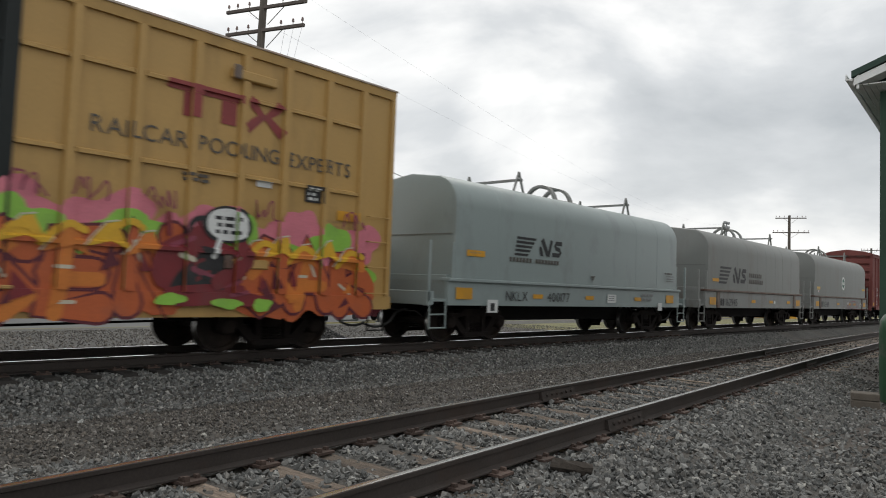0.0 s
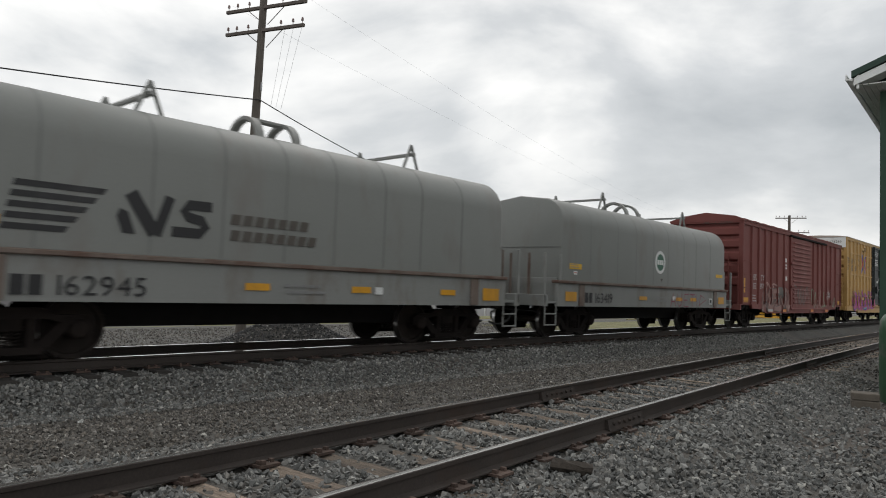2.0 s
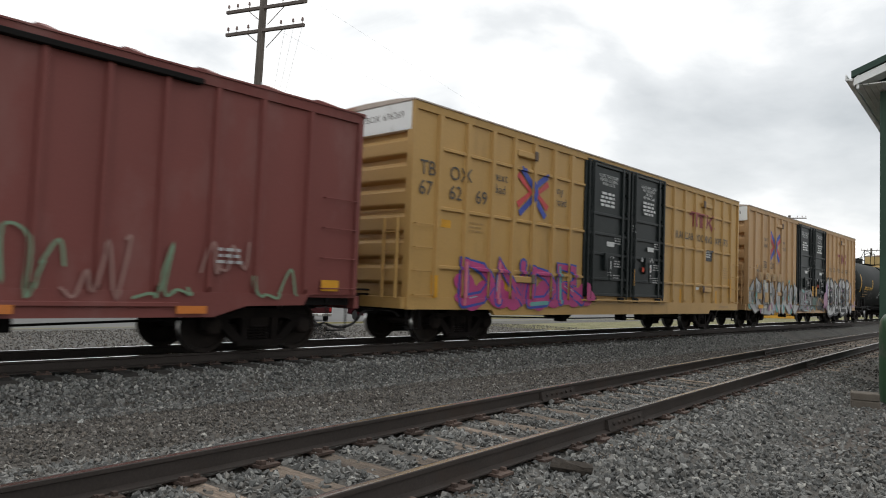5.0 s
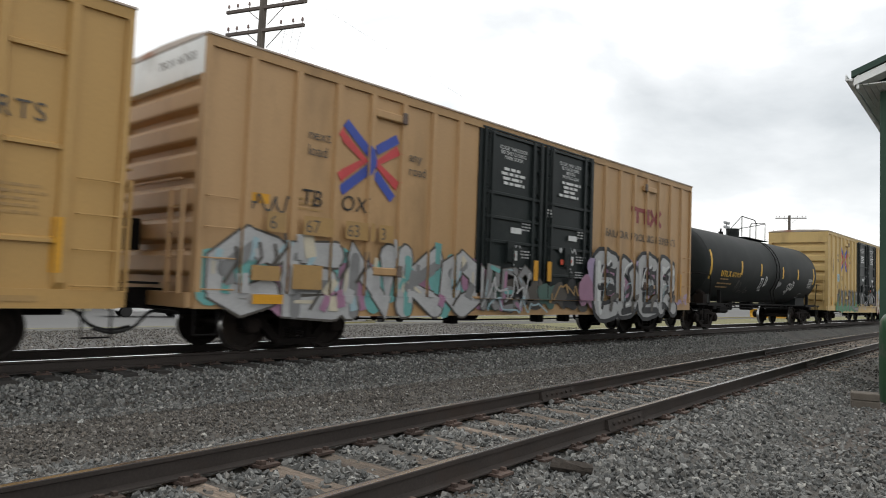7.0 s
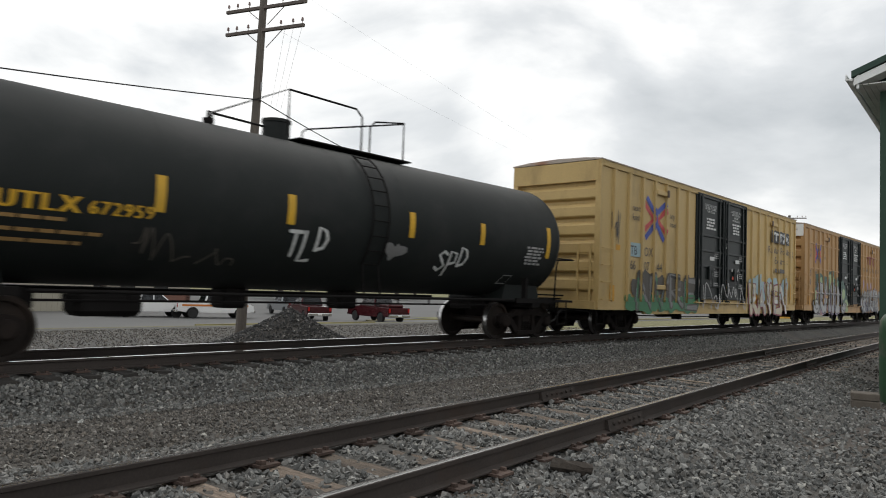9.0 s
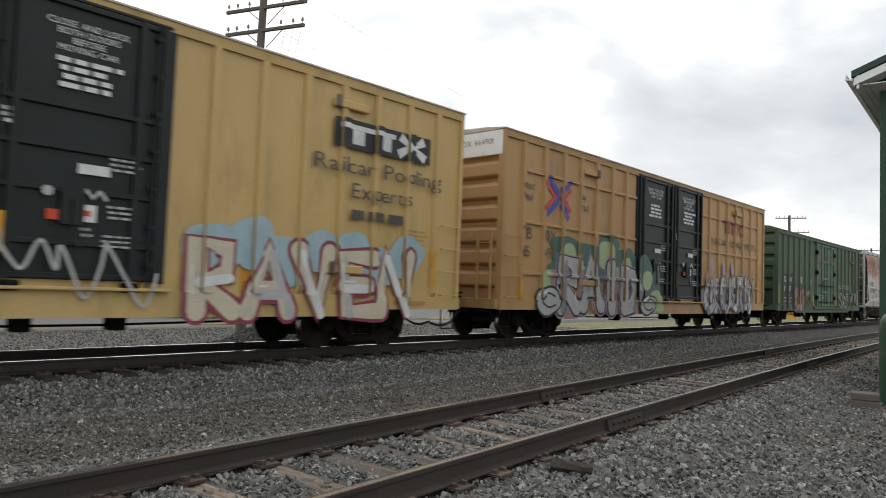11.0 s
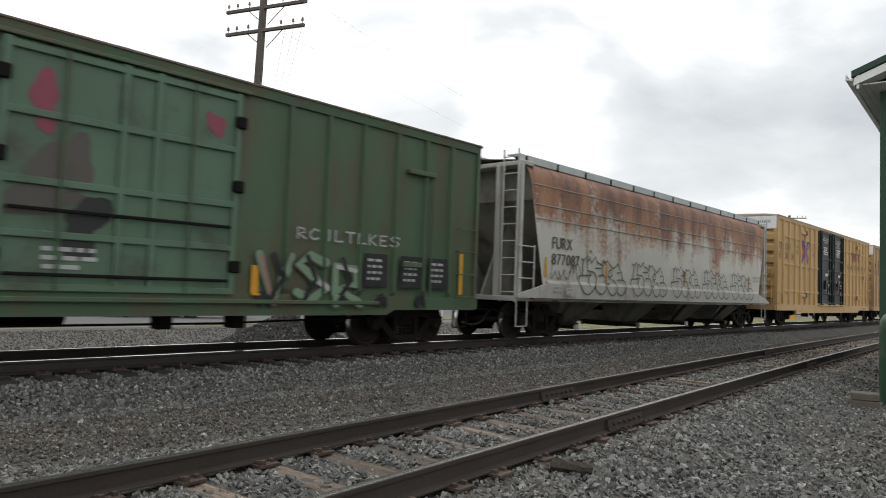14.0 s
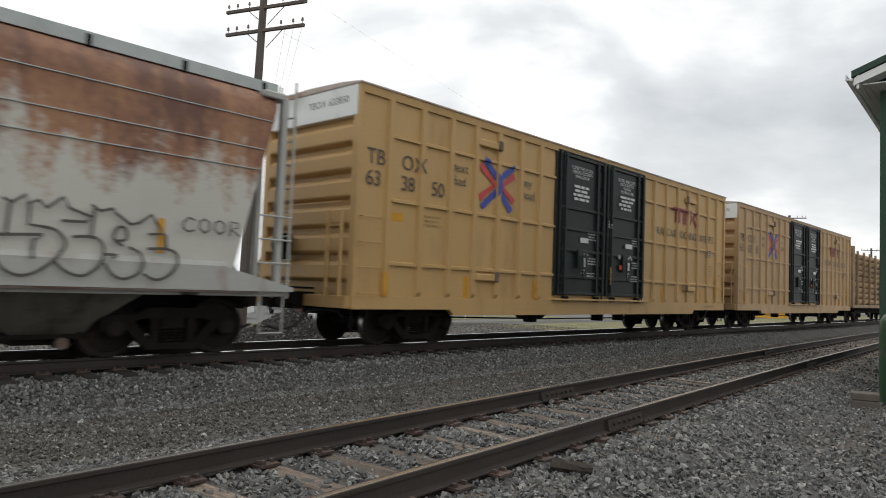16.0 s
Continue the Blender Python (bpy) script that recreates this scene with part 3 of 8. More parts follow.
def _frame_side():
    bm = bmesh.new()
    pts = [(-1.12, 0.40), (-1.12, 0.56), (-1.0, 0.64), (-0.62, 0.66), (-0.42, 0.76), (0.42, 0.76), (0.62, 0.66), (1.0, 0.64), (1.12, 0.56), (1.12, 0.40), (0.98, 0.36), (0.80, 0.34), (0.46, 0.14), (-0.46, 0.14), (-0.80, 0.34), (-0.98, 0.36)]
    plate(bm, [(-1.12, 0.42), (-1.12, 0.58), (-0.98, 0.66), (-0.6, 0.66), (-0.42, 0.76), (0.42, 0.76), (0.6, 0.66), (0.98, 0.66), (1.12, 0.58), (1.12, 0.42), (0.98, 0.38), (0.78, 0.52), (0.5, 0.60), (-0.5, 0.60), (-0.78, 0.52), (-0.98, 0.38)], -0.07, 0.07)
    for s in (-1, 1):
        plate(bm, [(s * 0.82, 0.50), (s * 0.66, 0.56), (s * 0.30, 0.20), (s * 0.44, 0.13)][::s], -0.065, 0.065)
        plate(bm, [(s * 0.24, 0.60), (s * 0.36, 0.60), (s * 0.36, 0.20), (s * 0.24, 0.20)][::s], -0.06, 0.06)
    box(bm, -0.45, 0.45, -0.10, 0.10, 0.12, 0.22)
    return fixed(bm)


def _spring():
    bm = bmesh.new()
    pts = [(0.055 * math.cos(k * 0.8), 0.055 * math.sin(k * 0.8), 0.22 + 0.24 * k / 40) for k in range(41)]
    pipe(bm, pts, 0.016, 5)
    return bm


def _cap():
    bm = bmesh.new()
    lathe(bm, [(0.03, -0.13), (0.11, -0.12), (0.15, -0.08), (0.16, 0.06), (0.05, 0.06)], 14)
    return fixed(bm)


def bogie(car, xc, base=1.83):
    for s in (-1, 1):
        shared("bogie_side_frame", "side_frame", _frame_side, M_TRUCK, car, (xc, s * 1.0, 0))
        for dx in (-0.13, 0, 0.13):
            shared("bogie_spring", "spring", _spring, M_TRUCK, car, (xc + dx, s * 1.0, 0), True)
        for d in (-1, 1):
            cap = shared("axle_cap", "cap", _cap, M_TRUCK, car, (xc + d * base / 2, s * 1.02, WHEEL_R), True)
            cap.rotation_euler = (0, 0, 0 if s < 0 else math.pi)
    shared("bogie_bolster", "bolster", lambda: bbox(-0.2, 0.2, -1.05, 1.05, 0.42, 0.72, 0.03), M_TRUCK, car, (xc, 0, 0))
    for d in (-1, 1):
        ax = shared("axle", "axle", _axle, M_WHEEL, car, (xc + d * base / 2, 0, WHEEL_R), True)
        for s in (-1, 1):
            w = shared("wheel", "wheel", _wheel, [M_WHEEL, M_TREAD], ax, (0, s * 0.76, 0), True)
            w.rotation_euler = (0, 0, 0 if s > 0 else math.pi)
        AXLES.append((ax, xc + d * base / 2))
        shared("brake_beam", "beam", lambda: bbox(-0.05, 0.05, -0.8, 0.8, 0.36, 0.46, 0.01), M_TRUCK, car, (xc + d * (base / 2 - 0.56), 0, 0))


def _coupler():
    bm = bmesh.new()
    box(bm, -0.55, 0.35, -0.09, 0.09, 0.80, 0.98)
    plate(bm, [(-0.78, 0.74), (-0.78, 1.04), (-0.50, 1.04), (-0.50, 0.74)], -0.16, 0.13)
    plate(bm, [(-0.92, 0.76), (-0.92, 1.02), (-0.70, 1.02), (-0.70, 0.76)], 0.02, 0.15)
    return fixed(bm)


def _hose():
    bm = bmesh.new()
    pipe(bm, catmull([(0.1, -0.3, 0.72), (-0.25, -0.34, 0.66), (-0.5, -0.33, 0.42), (-0.8, -0.25, 0.33), (-1.1, -0.2, 0.40)]), 0.028, 7)
    return bm


def draft_gear(car, half, reach):
    """Coupler and brake hose at both ends, reaching out past the end sheets."""
    for s in (-1, 1):
        c = shared("coupler", "coupler", _coupler, M_TRUCK, car, (s * (half + reach - 0.92), 0, 0))
        h = shared("brake_hose", "hose", _hose, M_HOSE, car, (s * (half + reach - 1.0), 0, 0), True)
        rod = shared("uncoupling_lever", "lever", lambda: _lever(), M_DARK, car, (s * half, 0, 0))
        for q in (c, h, rod):
            q.rotation_euler = (0, 0, 0 if s < 0 else math.pi)
        shared("draft_sill", ("dsill", round(reach, 2)), lambda: bbox(-reach + 0.45, 1.2, -0.22, 0.22, 0.72, 1.06, 0.01), M_DARK, car, (s * half, 0, 0)).rotation_euler = (0, 0, 0 if s < 0 else math.pi)


def _lever():
    bm = bmesh.new()
    pipe(bm, [(-0.12, -1.45, 0.62), (-0.14, -1.3, 0.72), (-0.3, -0.4, 0.74), (-0.5, -0.1, 0.9)], 0.014, 6)
    return bm


def rungs(car, x0, x1, zs, y, mat, end=False):
    """Bent grab irons: on the side from x0 to x1, or on an end (x0 = plane, x1 unused)."""
    for z in zs:
        def make():
            bm = bmesh.new()
            w = (x1 - x0) / 2
            pipe(bm, [(-w, 0.07, 0), (-w, 0, 0), (w, 0, 0), (w, 0.07, 0)], 0.013, 6)
            return bm
        shared("grab_iron", ("rung", round(x1 - x0, 2), mat.name), make, mat, car, (0.5 * (x0 + x1), y, z))


def stirrup(car, x, y, mat, z1, z0=0.36, w=0.4):
    def make():
        bm = bmesh.new()
        pipe(bm, [(-w / 2, 0, z1), (-w / 2, 0, z0), (w / 2, 0, z0), (w / 2, 0, z1)], 0.02, 6)
        return bm
    shared("stirrup_step", ("stir", round(z1, 2), round(z0, 2), mat.name), make, mat, car, (x, y, 0))


def plain_under(car, half, z):
    bm = bmesh.new()
    box(bm, -half + 0.3, half - 0.3, -0.35, 0.35, 0.62, z + 0.05)
    part("centre_sill", bm, M_DARK, car)
    part("floor_pan", bbox(-half + 0.06, half - 0.06, -1.40, 1.40, z + 0.06, z + 0.2), M_DARK, car)
    bm = bmesh.new()
    tube(bm, (-1.1, 0.5, 0.62), (-0.1, 0.5, 0.62), 0.22, 14)
    part("brake_reservoir", bm, M_DARK, car, smooth=True)
    bm = bmesh.new()
    pipe(bm, [(-half + 2.8, -0.9, 0.58), (-2, -0.95, 0.50), (2, -0.95, 0.50), (half - 2.8, -0.9, 0.58)], 0.02, 6)
    part("brake_rod", bm, M_DARK, car)
    for x in (-2.6, 0.9, 2.2):
        shared("brake_rigging", "rig", lambda: bbox(-0.12, 0.12, -0.15, 0.15, 0.42, 0.72, 0.02), M_DARK, car, (x, -0.9, 0))


# ---- boxcars ----
def _post(h, w, d):
    bm = bmesh.new()
    prism_pts = [(-w / 2, 0), (-w / 2 + 0.025, -d), (w / 2 - 0.025, -d), (w / 2, 0)]
    a = [bm.verts.new((x, y, 0)) for x, y in prism_pts]
    b = [bm.verts.new((x, y, h)) for x, y in prism_pts]
    # the foot is cut back to the sheet
    for v in a[1:3]:
        v.co.z = 0.12
    for k in range(4):
        bm.faces.new((a[k], a[(k + 1) % 4], b[(k + 1) % 4], b[k]))
    bm.faces.new(a[::-1])
    bm.faces.new(b)
    return fixed(bm)


def _end_rib(wy, d, h):
    bm = bmesh.new()
    prof = [(0, 0), (-d * 0.9, 0.10 * h), (-d, 0.16 * h), (-d * 0.97, 0.62 * h), (-d * 0.6, 0.76 * h), (-d * 0.1, 0.82 * h), (0, h)]
    a = [bm.verts.new((x, -wy, z)) for x, z in prof]
    b = [bm.verts.new((x, wy, z)) for x, z in prof]
    for k in range(len(prof)):
        bm.faces.new((a[k], a[(k + 1) % len(prof)], b[(k + 1) % len(prof)], b[k]))
    bm.faces.new(a)
    bm.faces.new(b[::-1])
    return fixed(bm)


SHEET, POST_D = 1.50, 0.075


def boxcar(name, half, sill, top, ridge, posts, belts, door, mat, label, band=None, rib0=1.25, ribs=6, rib_h=0.53, low=None, group="", post_w=0.17, roof=None):
    """An outside-post boxcar. sill: the side sill's lower outline from -half to half; door: its span."""
    car = tagged(new(name), label, "boxcar", group)
    bm = bmesh.new()
    z0 = 0.98
    box(bm, -half + 0.15, half - 0.15, -SHEET, SHEET, z0, top - 0.02)
    for e in (-1, 1):
        for s in (-1, 1):
            part("corner_web", bbox(min(e * half, e * (half - 0.15)), max(e * half, e * (half - 0.15)), min(s * SHEET, s * (SHEET - 0.12)), max(s * SHEET, s * (SHEET - 0.12)), z0, top - 0.02), mat, car)
    part("body", bm, mat, car)
    for s in (-1, 1):
        bm = bmesh.new()
        plate(bm, sill + [(half, z0 + 0.05), (-half, z0 + 0.05)], s * (SHEET + 0.045), s * (SHEET - 0.06))
        part("side_sill", fixed(bm), mat, car)
        bm = bmesh.new()
        prism(bm, [(s * (SHEET - 0.02), top - 0.17), (s * (SHEET + 0.05), top - 0.17), (s * (SHEET + 0.07), top), (s * (SHEET - 0.02), top)], -half, half)
        part("top_chord", fixed(bm), mat, car)
        for e in (-1, 1):
            part("corner_post", bbox(min(e * half, e * (half - 0.10)), max(e * half, e * (half - 0.10)), min(s * SHEET, s * (SHEET + 0.06)), max(s * SHEET, s * (SHEET + 0.06)), z0 + 0.05, top - 0.17), mat, car)
        for x in posts:
            p = shared("side_post", ("post", name, mat.name, round(top, 2)), lambda: _post(top - 0.17 - z0 - 0.02, post_w, POST_D), mat, car, (x, s * SHEET, z0 + 0.02))
            if s > 0:
                p.rotation_euler = (0, 0, math.pi)
        if belts and s < 0:
            for run in ([p for p in posts if p < door[0]], [p for p in posts if p > door[1]]):
                xs = sorted(run)
                ends = xs + ([door[0]] if xs[0] < 0 else [half - 0.05])
                if xs[0] > 0:
                    ends = [door[1]] + xs
                for a, b in zip(ends, ends[1:]):
                    a2, b2 = a + post_w / 2, b - post_w / 2
                    for z in belts:
                        w = round(b2 - a2, 2)
                        shared("side_belt", ("belt", w, mat.name), lambda: _belt(w), mat, car, (0.5 * (a2 + b2), -SHEET, z))
    bm = bmesh.new()
    prism(bm, [(-SHEET - 0.09, top - 0.01), (-SHEET - 0.09, top + 0.02), (-1.0, top + 0.02 + 0.55 * (ridge - top)), (0, ridge), (1.0, top + 0.02 + 0.55 * (ridge - top)), (SHEET + 0.09, top + 0.02), (SHEET + 0.09, top - 0.01)], -half - 0.02, half + 0.02)
    nrib = int(half * 2 / 1.2)
    for k in range(nrib):
        x = -half + (k + 0.5) * 2 * half / nrib
        prism(bm, [(-SHEET - 0.07, top + 0.02), (-1.0, top + 0.06 + 0.55 * (ridge - top)), (0, ridge + 0.04), (1.0, top + 0.06 + 0.55 * (ridge - top)), (SHEET + 0.07, top + 0.02), (0, ridge - 0.03)], x - 0.07, x + 0.07)
    part("roof", fixed(bm), roof or M_ROOF, car)
    for e in (-1, 1):
        for k in range(ribs):
            r = shared("end_rib", ("rib", name, mat.name), lambda: _end_rib(SHEET - 0.12, 0.15, rib_h * 0.98), mat, car, (e * (half - 0.15), 0, rib0 + k * rib_h))
            if e > 0:
                r.rotation_euler = (0, 0, math.pi)
        zb = rib0 + ribs * rib_h + 0.02
        part("end_band", bbox(min(e * (half - 0.16), e * (half + 0.012)), max(e * (half - 0.16), e * (half + 0.012)), -SHEET + 0.01, SHEET - 0.01, zb, top - 0.03), band or mat, car, "white-painted end panel" if band else "")
        if ridge - top > 0.15:
            bm = bmesh.new()
            prism(bm, [(-SHEET - 0.09, top - 0.04), (SHEET + 0.09, top - 0.04), (SHEET + 0.09, top + 0.025), (0.95, top + 0.03 + 0.55 * (ridge - top)), (0, ridge + 0.005), (-0.95, top + 0.03 + 0.55 * (ridge - top)), (-SHEET - 0.09, top + 0.025)], min(e * (half + 0.03), e * (half - 0.06)), max(e * (half + 0.03), e * (half - 0.06)))
            part("gable", fixed(bm), mat, car)
        part("end_sill", bbox(min(e * half, e * (half + 0.12)), max(e * half, e * (half + 0.12)), -SHEET, SHEET, 0.78, 1.02, 0.01), mat, car)
        part("brake_platform", bbox(min(e * half, e * (half + 0.32)), max(e * half, e * (half + 0.32)), -0.4, 0.9, 1.12, 1.16), M_DARK, car)
    bm = bmesh.new()
    lathe(bm, [(0.20, -0.01), (0.22, -0.015), (0.24, 0), (0.22, 0.015), (0.20, 0.01)], 18)
    bmesh.ops.rotate(bm, verts=bm.verts, cent=(0, 0, 0), matrix=Matrix.Rotation(math.pi / 2, 3, "Z"))
    bmesh.ops.translate(bm, verts=bm.verts, vec=(-half - 0.26, 0.55, 2.0))
    part("brake_wheel", fixed(bm), M_DARK, car)
    part("brake_housing", bbox(-half - 0.22, -half, 0.4, 0.7, 1.7, 2.25, 0.02), M_DARK, car)
    plain_under(car, half, 0.78)
    return car


def end_ladder(car, half, mat):
    for e in (-1, 1):
        for y in (-1.38, -0.98):
            part("end_ladder_rail", bbox(e * half + (0.04 if e > 0 else -0.09), e * half + (0.09 if e > 0 else -0.04), y - 0.02, y + 0.02, 0.95, 3.0), mat, car)
        for z in (1.1, 1.5, 1.9, 2.3, 2.7):
            part("end_rung", bbox(e * half + (0.05 if e > 0 else -0.08), e * half + (0.08 if e > 0 else -0.05), -1.38, -0.98, z, z + 0.025), mat, car)
        part("end_grab", bbox(e * half + (0.08 if e > 0 else -0.11), e * half + (0.11 if e > 0 else -0.08), -0.8, 0.9, 2.55, 2.58), mat, car)
        part("end_brace", bbox(e * half + (0.0 if e > 0 else -0.2), e * half + (0.2 if e > 0 else 0.0), -0.75, -0.35, 1.2, 1.75, 0.03), M_DARK, car)
    bm = bmesh.new()
    tube(bm, (-half - 0.2, 0.1, 0.95), (-half - 0.2, 0.1, 2.3), 0.03, 6)
    pipe(bm, [(-half - 0.1, -1.2, 1.0), (-half - 0.3, -0.6, 0.9), (-half - 0.3, 0.8, 0.95)], 0.025, 6)
    part("brake_linkage", bm, M_DARK, car)


def _belt(w):
    bm = bmesh.new()
    box(bm, -w / 2, w / 2, -0.055, 0.0, -0.05, 0.03)
    for v in bm.verts:
        if v.co.y < -0.01 and v.co.z > 0:
            v.co.z = 0.005
    return bm


def side_depth(posts, post_w=0.17, door=None, door_y=SHEET, belts=()):
    cuts = []
    for x in posts:
        cuts += [x - post_w / 2, x + post_w / 2]
    if door:
        cuts += list(door)

    def depth(x, z):
        if z < 1.03:
            return -SHEET - 0.045
        if door and door[0] < x < door[1]:
            return -door_y
        if any(abs(x - p) < post_w / 2 for p in posts):
            return -SHEET - POST_D
        for b in belts:
            if b - 0.053 < z < b + 0.034 and posts[0] < x < posts[-1]:
                return -SHEET - 0.057 * min(1.0, (b + 0.035 - z) / 0.027)
        return -SHEET
    return depth, cuts


def plug_doors(car, x0, x1, z0, z1, seed=0, tan=None):
    """A pair of black plug doors with frames, stiffeners, lock rods and handles."""
    mid = 0.5 * (x0 + x1) + 0.03
    for k, (a, b) in enumerate(((x0 + 0.05, mid - 0.06), (mid + 0.06, x1 - 0.05))):
        door = part("door", bbox(a, b, -SHEET - 0.035, -SHEET + 0.02, z0, z1, 0.01), M_DOOR, car, "black-painted plug door")
        y = -SHEET - 0.035
        for z in (z0 + 0.05, 1.66, 2.38, 2.95, 3.52, z1 - 0.05):
            part("door_rail", bbox(a, b, y - 0.05, y + 0.004, z - 0.04, z + 0.04, 0.012), M_DOOR, door)
        for x in (a + 0.05, a + 0.34, b - 0.40, b - 0.05):
            part("door_stile", bbox(x - 0.045, x + 0.045, y - 0.065, y + 0.003, z0, z1), M_DOOR, door)
        for x in (a + 0.16, b - 0.16):
            bm = bmesh.new()
            tube(bm, (x, y - 0.09, z0 - 0.08), (x, y - 0.09, z1), 0.022, 6)
            for z in np.linspace(z0 + 0.25, z1 - 0.2, 7):
                box(bm, x - 0.05, x + 0.05, y - 0.08, y, z - 0.03, z + 0.03)
            part("lock_rod", bm, M_DOOR, door)
        bm = bmesh.new()
        box(bm, a + 0.95, a + 1.25, y - 0.09, y, z0 + 0.75, z0 + 1.25)
        pipe(bm, [(a + 1.10, y - 0.12, z0 + 1.1), (a + 1.10, y - 0.14, z0 + 0.5), (a + 1.2, y - 0.14, z0 + 0.45)], 0.018, 6)
        part("door_handle", bm, M_DOOR, door)
        for x in (a + 0.4, b - 0.4):
            part("door_roller", bbox(x - 0.13, x + 0.13, y - 0.10, y + 0.02, z0 - 0.16, z0 - 0.02, 0.03), M_DARK, door)
    part("door_post", bbox(mid - 0.10, mid + 0.10, -SHEET - 0.030, -SHEET + 0.01, z0, z1), M_DOOR, car)
    for x in (x0 - 0.01, x1 + 0.01):
        part("door_jamb", bbox(x - 0.06, x + 0.06, -SHEET - 0.05, -SHEET + 0.01, z0 - 0.02, z1, 0.01), M_DOOR, car)
    part("door_head", bbox(x0, x1, -SHEET - 0.08, -SHEET + 0.01, z1 + 0.004, z1 + 0.05, 0.01), M_DOOR, car)
    part("door_track", bbox(x0 - 0.15, x1 + 0.15, -SHEET - 0.14, -SHEET + 0.01, z0 - 0.14, z0 - 0.09, 0.01), tan, car)
    mk = Marks()
    d = lambda x, z: -SHEET - 0.037
    notices = (("CLOSE THIS DOOR", "BEFORE CLOSING", "MAIN DOOR"), ("CLOSE AND LOCK", "BOTH DOORS", "BEFORE", "MOVING CAR"))
    for n_, xc in enumerate((x0 + 1.24, mid + 1.26)):
        for k, row in enumerate(notices[n_]):
            mk.centre(row, xc, z1 - 0.37 - 0.115 * k, 0.125, "white")
        r = random.Random(seed + n_)
        for k in range(4):
            half_w = r.uniform(0.36, 0.55)
            mk.bars(xc - half_w, xc + half_w, z1 - 0.80 - 0.115 * k, 1, "white", 0.07, 0.02, seed + 7 * k + n_)
        mk.rect(xc - 0.05, xc + 0.38, 2.62, 2.76, "white")
        mk.bars(xc + 0.35, xc + 0.85, 2.90, 3, "silver", 0.035, 0.04, seed + 5 + n_)
        mk.bars(xc + 0.35, xc + 0.85, 2.22, 3, "silver", 0.035, 0.04, seed + 9 + n_)
        mk.bars(xc + 0.30, xc + 0.80, 1.80, 3, "silver", 0.03, 0.04, seed + 6 + n_)
        mk.stroke([(xc - 0.02, 2.30), (xc + 0.08, 2.40), (xc + 0.16, 2.30), (xc + 0.26, 2.40), (xc + 0.34, 2.30)], 0.06, "silver", False)
        mk.rect(xc + 0.02, xc + 0.22, 1.96, 2.20, "white")
        mk.rect(xc + 0.06, xc + 0.15, 2.04, 2.12, "signal_red")
        mk.bars(xc + 0.02, xc + 0.24, 1.88, 2, "silver", 0.04, 0.04, seed + 2)
    mk.rect(mid + 1.26 - 0.42, mid + 1.26 - 0.27, 1.96, 2.10, "signal_red")
    mk.blob(mid + 1.26 - 0.42, 2.34, 0.07, 0.07, "silver", 3, 0.0)
    mk.bars(mid + 0.12, mid + 0.42, 3.36, 3, "white", 0.05, 0.03, seed + 8)
    mk.rect(mid + 0.08, mid + 0.15, 2.7, 3.0, "silver")
    mk.rect(mid + 0.22, mid + 0.38, 1.50, 2.02, "reflector")
    mk.done("door_stencil", car, d, [], "white stencilled notices", base=0.006)


TB_POSTS = [-8.5, -7.57, -6.65, -5.80, -4.95, -4.05, -3.2, 3.3, 4.2, 5.1, 5.95, 6.8, 7.7, 8.55]
TB_DOOR = (-2.44, 2.54)
TB_SILL = [(-9.36, 0.77), (-6.55, 0.77), (-6.42, 0.64), (6.42, 0.64), (6.55, 0.77), (9.36, 0.77)]


def long_boxcar(label, belts=True, band=True, seed=0, tone=0):
    tan = M_TANS[tone]
    car = boxcar("boxcar", 9.36, TB_SILL, 5.13, 5.24, TB_POSTS, TB_BELTS if belts else (), TB_DOOR, tan, label, M_WHITE if band else None, rib0=1.28, ribs=6, rib_h=0.535, group="tan high boxcars in the train")
    plug_doors(car, TB_DOOR[0], TB_DOOR[1], 1.16, 4.98, seed, tan)
    rungs(car, -9.24, -8.72, (1.08, 1.58, 2.07, 2.56), -1.62, tan)
    rungs(car, 8.72, 9.24, (1.08, 1.58, 2.07, 2.56), -1.62, tan)
    for e in (-1, 1):
        for y in (-1.35, -0.95):
            part("end_ladder_rail", bbox(e * 9.36 + (0.13 if e > 0 else -0.19), e * 9.36 + (0.19 if e > 0 else -0.13), y - 0.02, y + 0.02, 1.0, 2.65), tan, car)
        for z in (1.15, 1.55, 1.95, 2.35):
            part("end_rung", bbox(e * 9.36 + (0.14 if e > 0 else -0.17), e * 9.36 + (0.17 if e > 0 else -0.14), -1.35, -0.95, z, z + 0.025), tan, car)
        part("end_grab", bbox(e * 9.36 + (0.16 if e > 0 else -0.19), e * 9.36 + (0.19 if e > 0 else -0.16), -1.3, 0.6, 2.8, 2.83), tan, car)
    stirrup(car, -9.1, -1.48, M_DARK, 0.80)
    stirrup(car, 9.1, -1.48, M_DARK, 0.80)
    for x, z in ((-5.35, 4.62), (-5.35, 1.52), (6.1, 4.62), (6.1, 1.52)):
        part("door_stop", bbox(x - 0.42, x + 0.42, -SHEET - 0.10, -SHEET, z - 0.09, z + 0.07, 0.02), tan, car)
        part("latch", bbox(x - 0.42 + (0.70 if x < 0 else 0), x - 0.28 + (0.70 if x < 0 else 0), -SHEET - 0.14, -SHEET - 0.09, z - 0.11, z + 0.13, 0.02), M_LEDGE, car)
    for x in (-7.05, 7.05):
        bogie(car, x)
    draft_gear(car, 9.36, 0.86)
    return car


def slogan_end(mk, words=True):
    pool_emblem(mk, 4.62, 6.72, 3.75, 4.27, "logo_maroon")
    if words:
        mk.text("RAILCAR POOLING EXPERTS", 3.55, 3.25, 0.36, "charcoal", gap=0.10, squeeze=0.98)


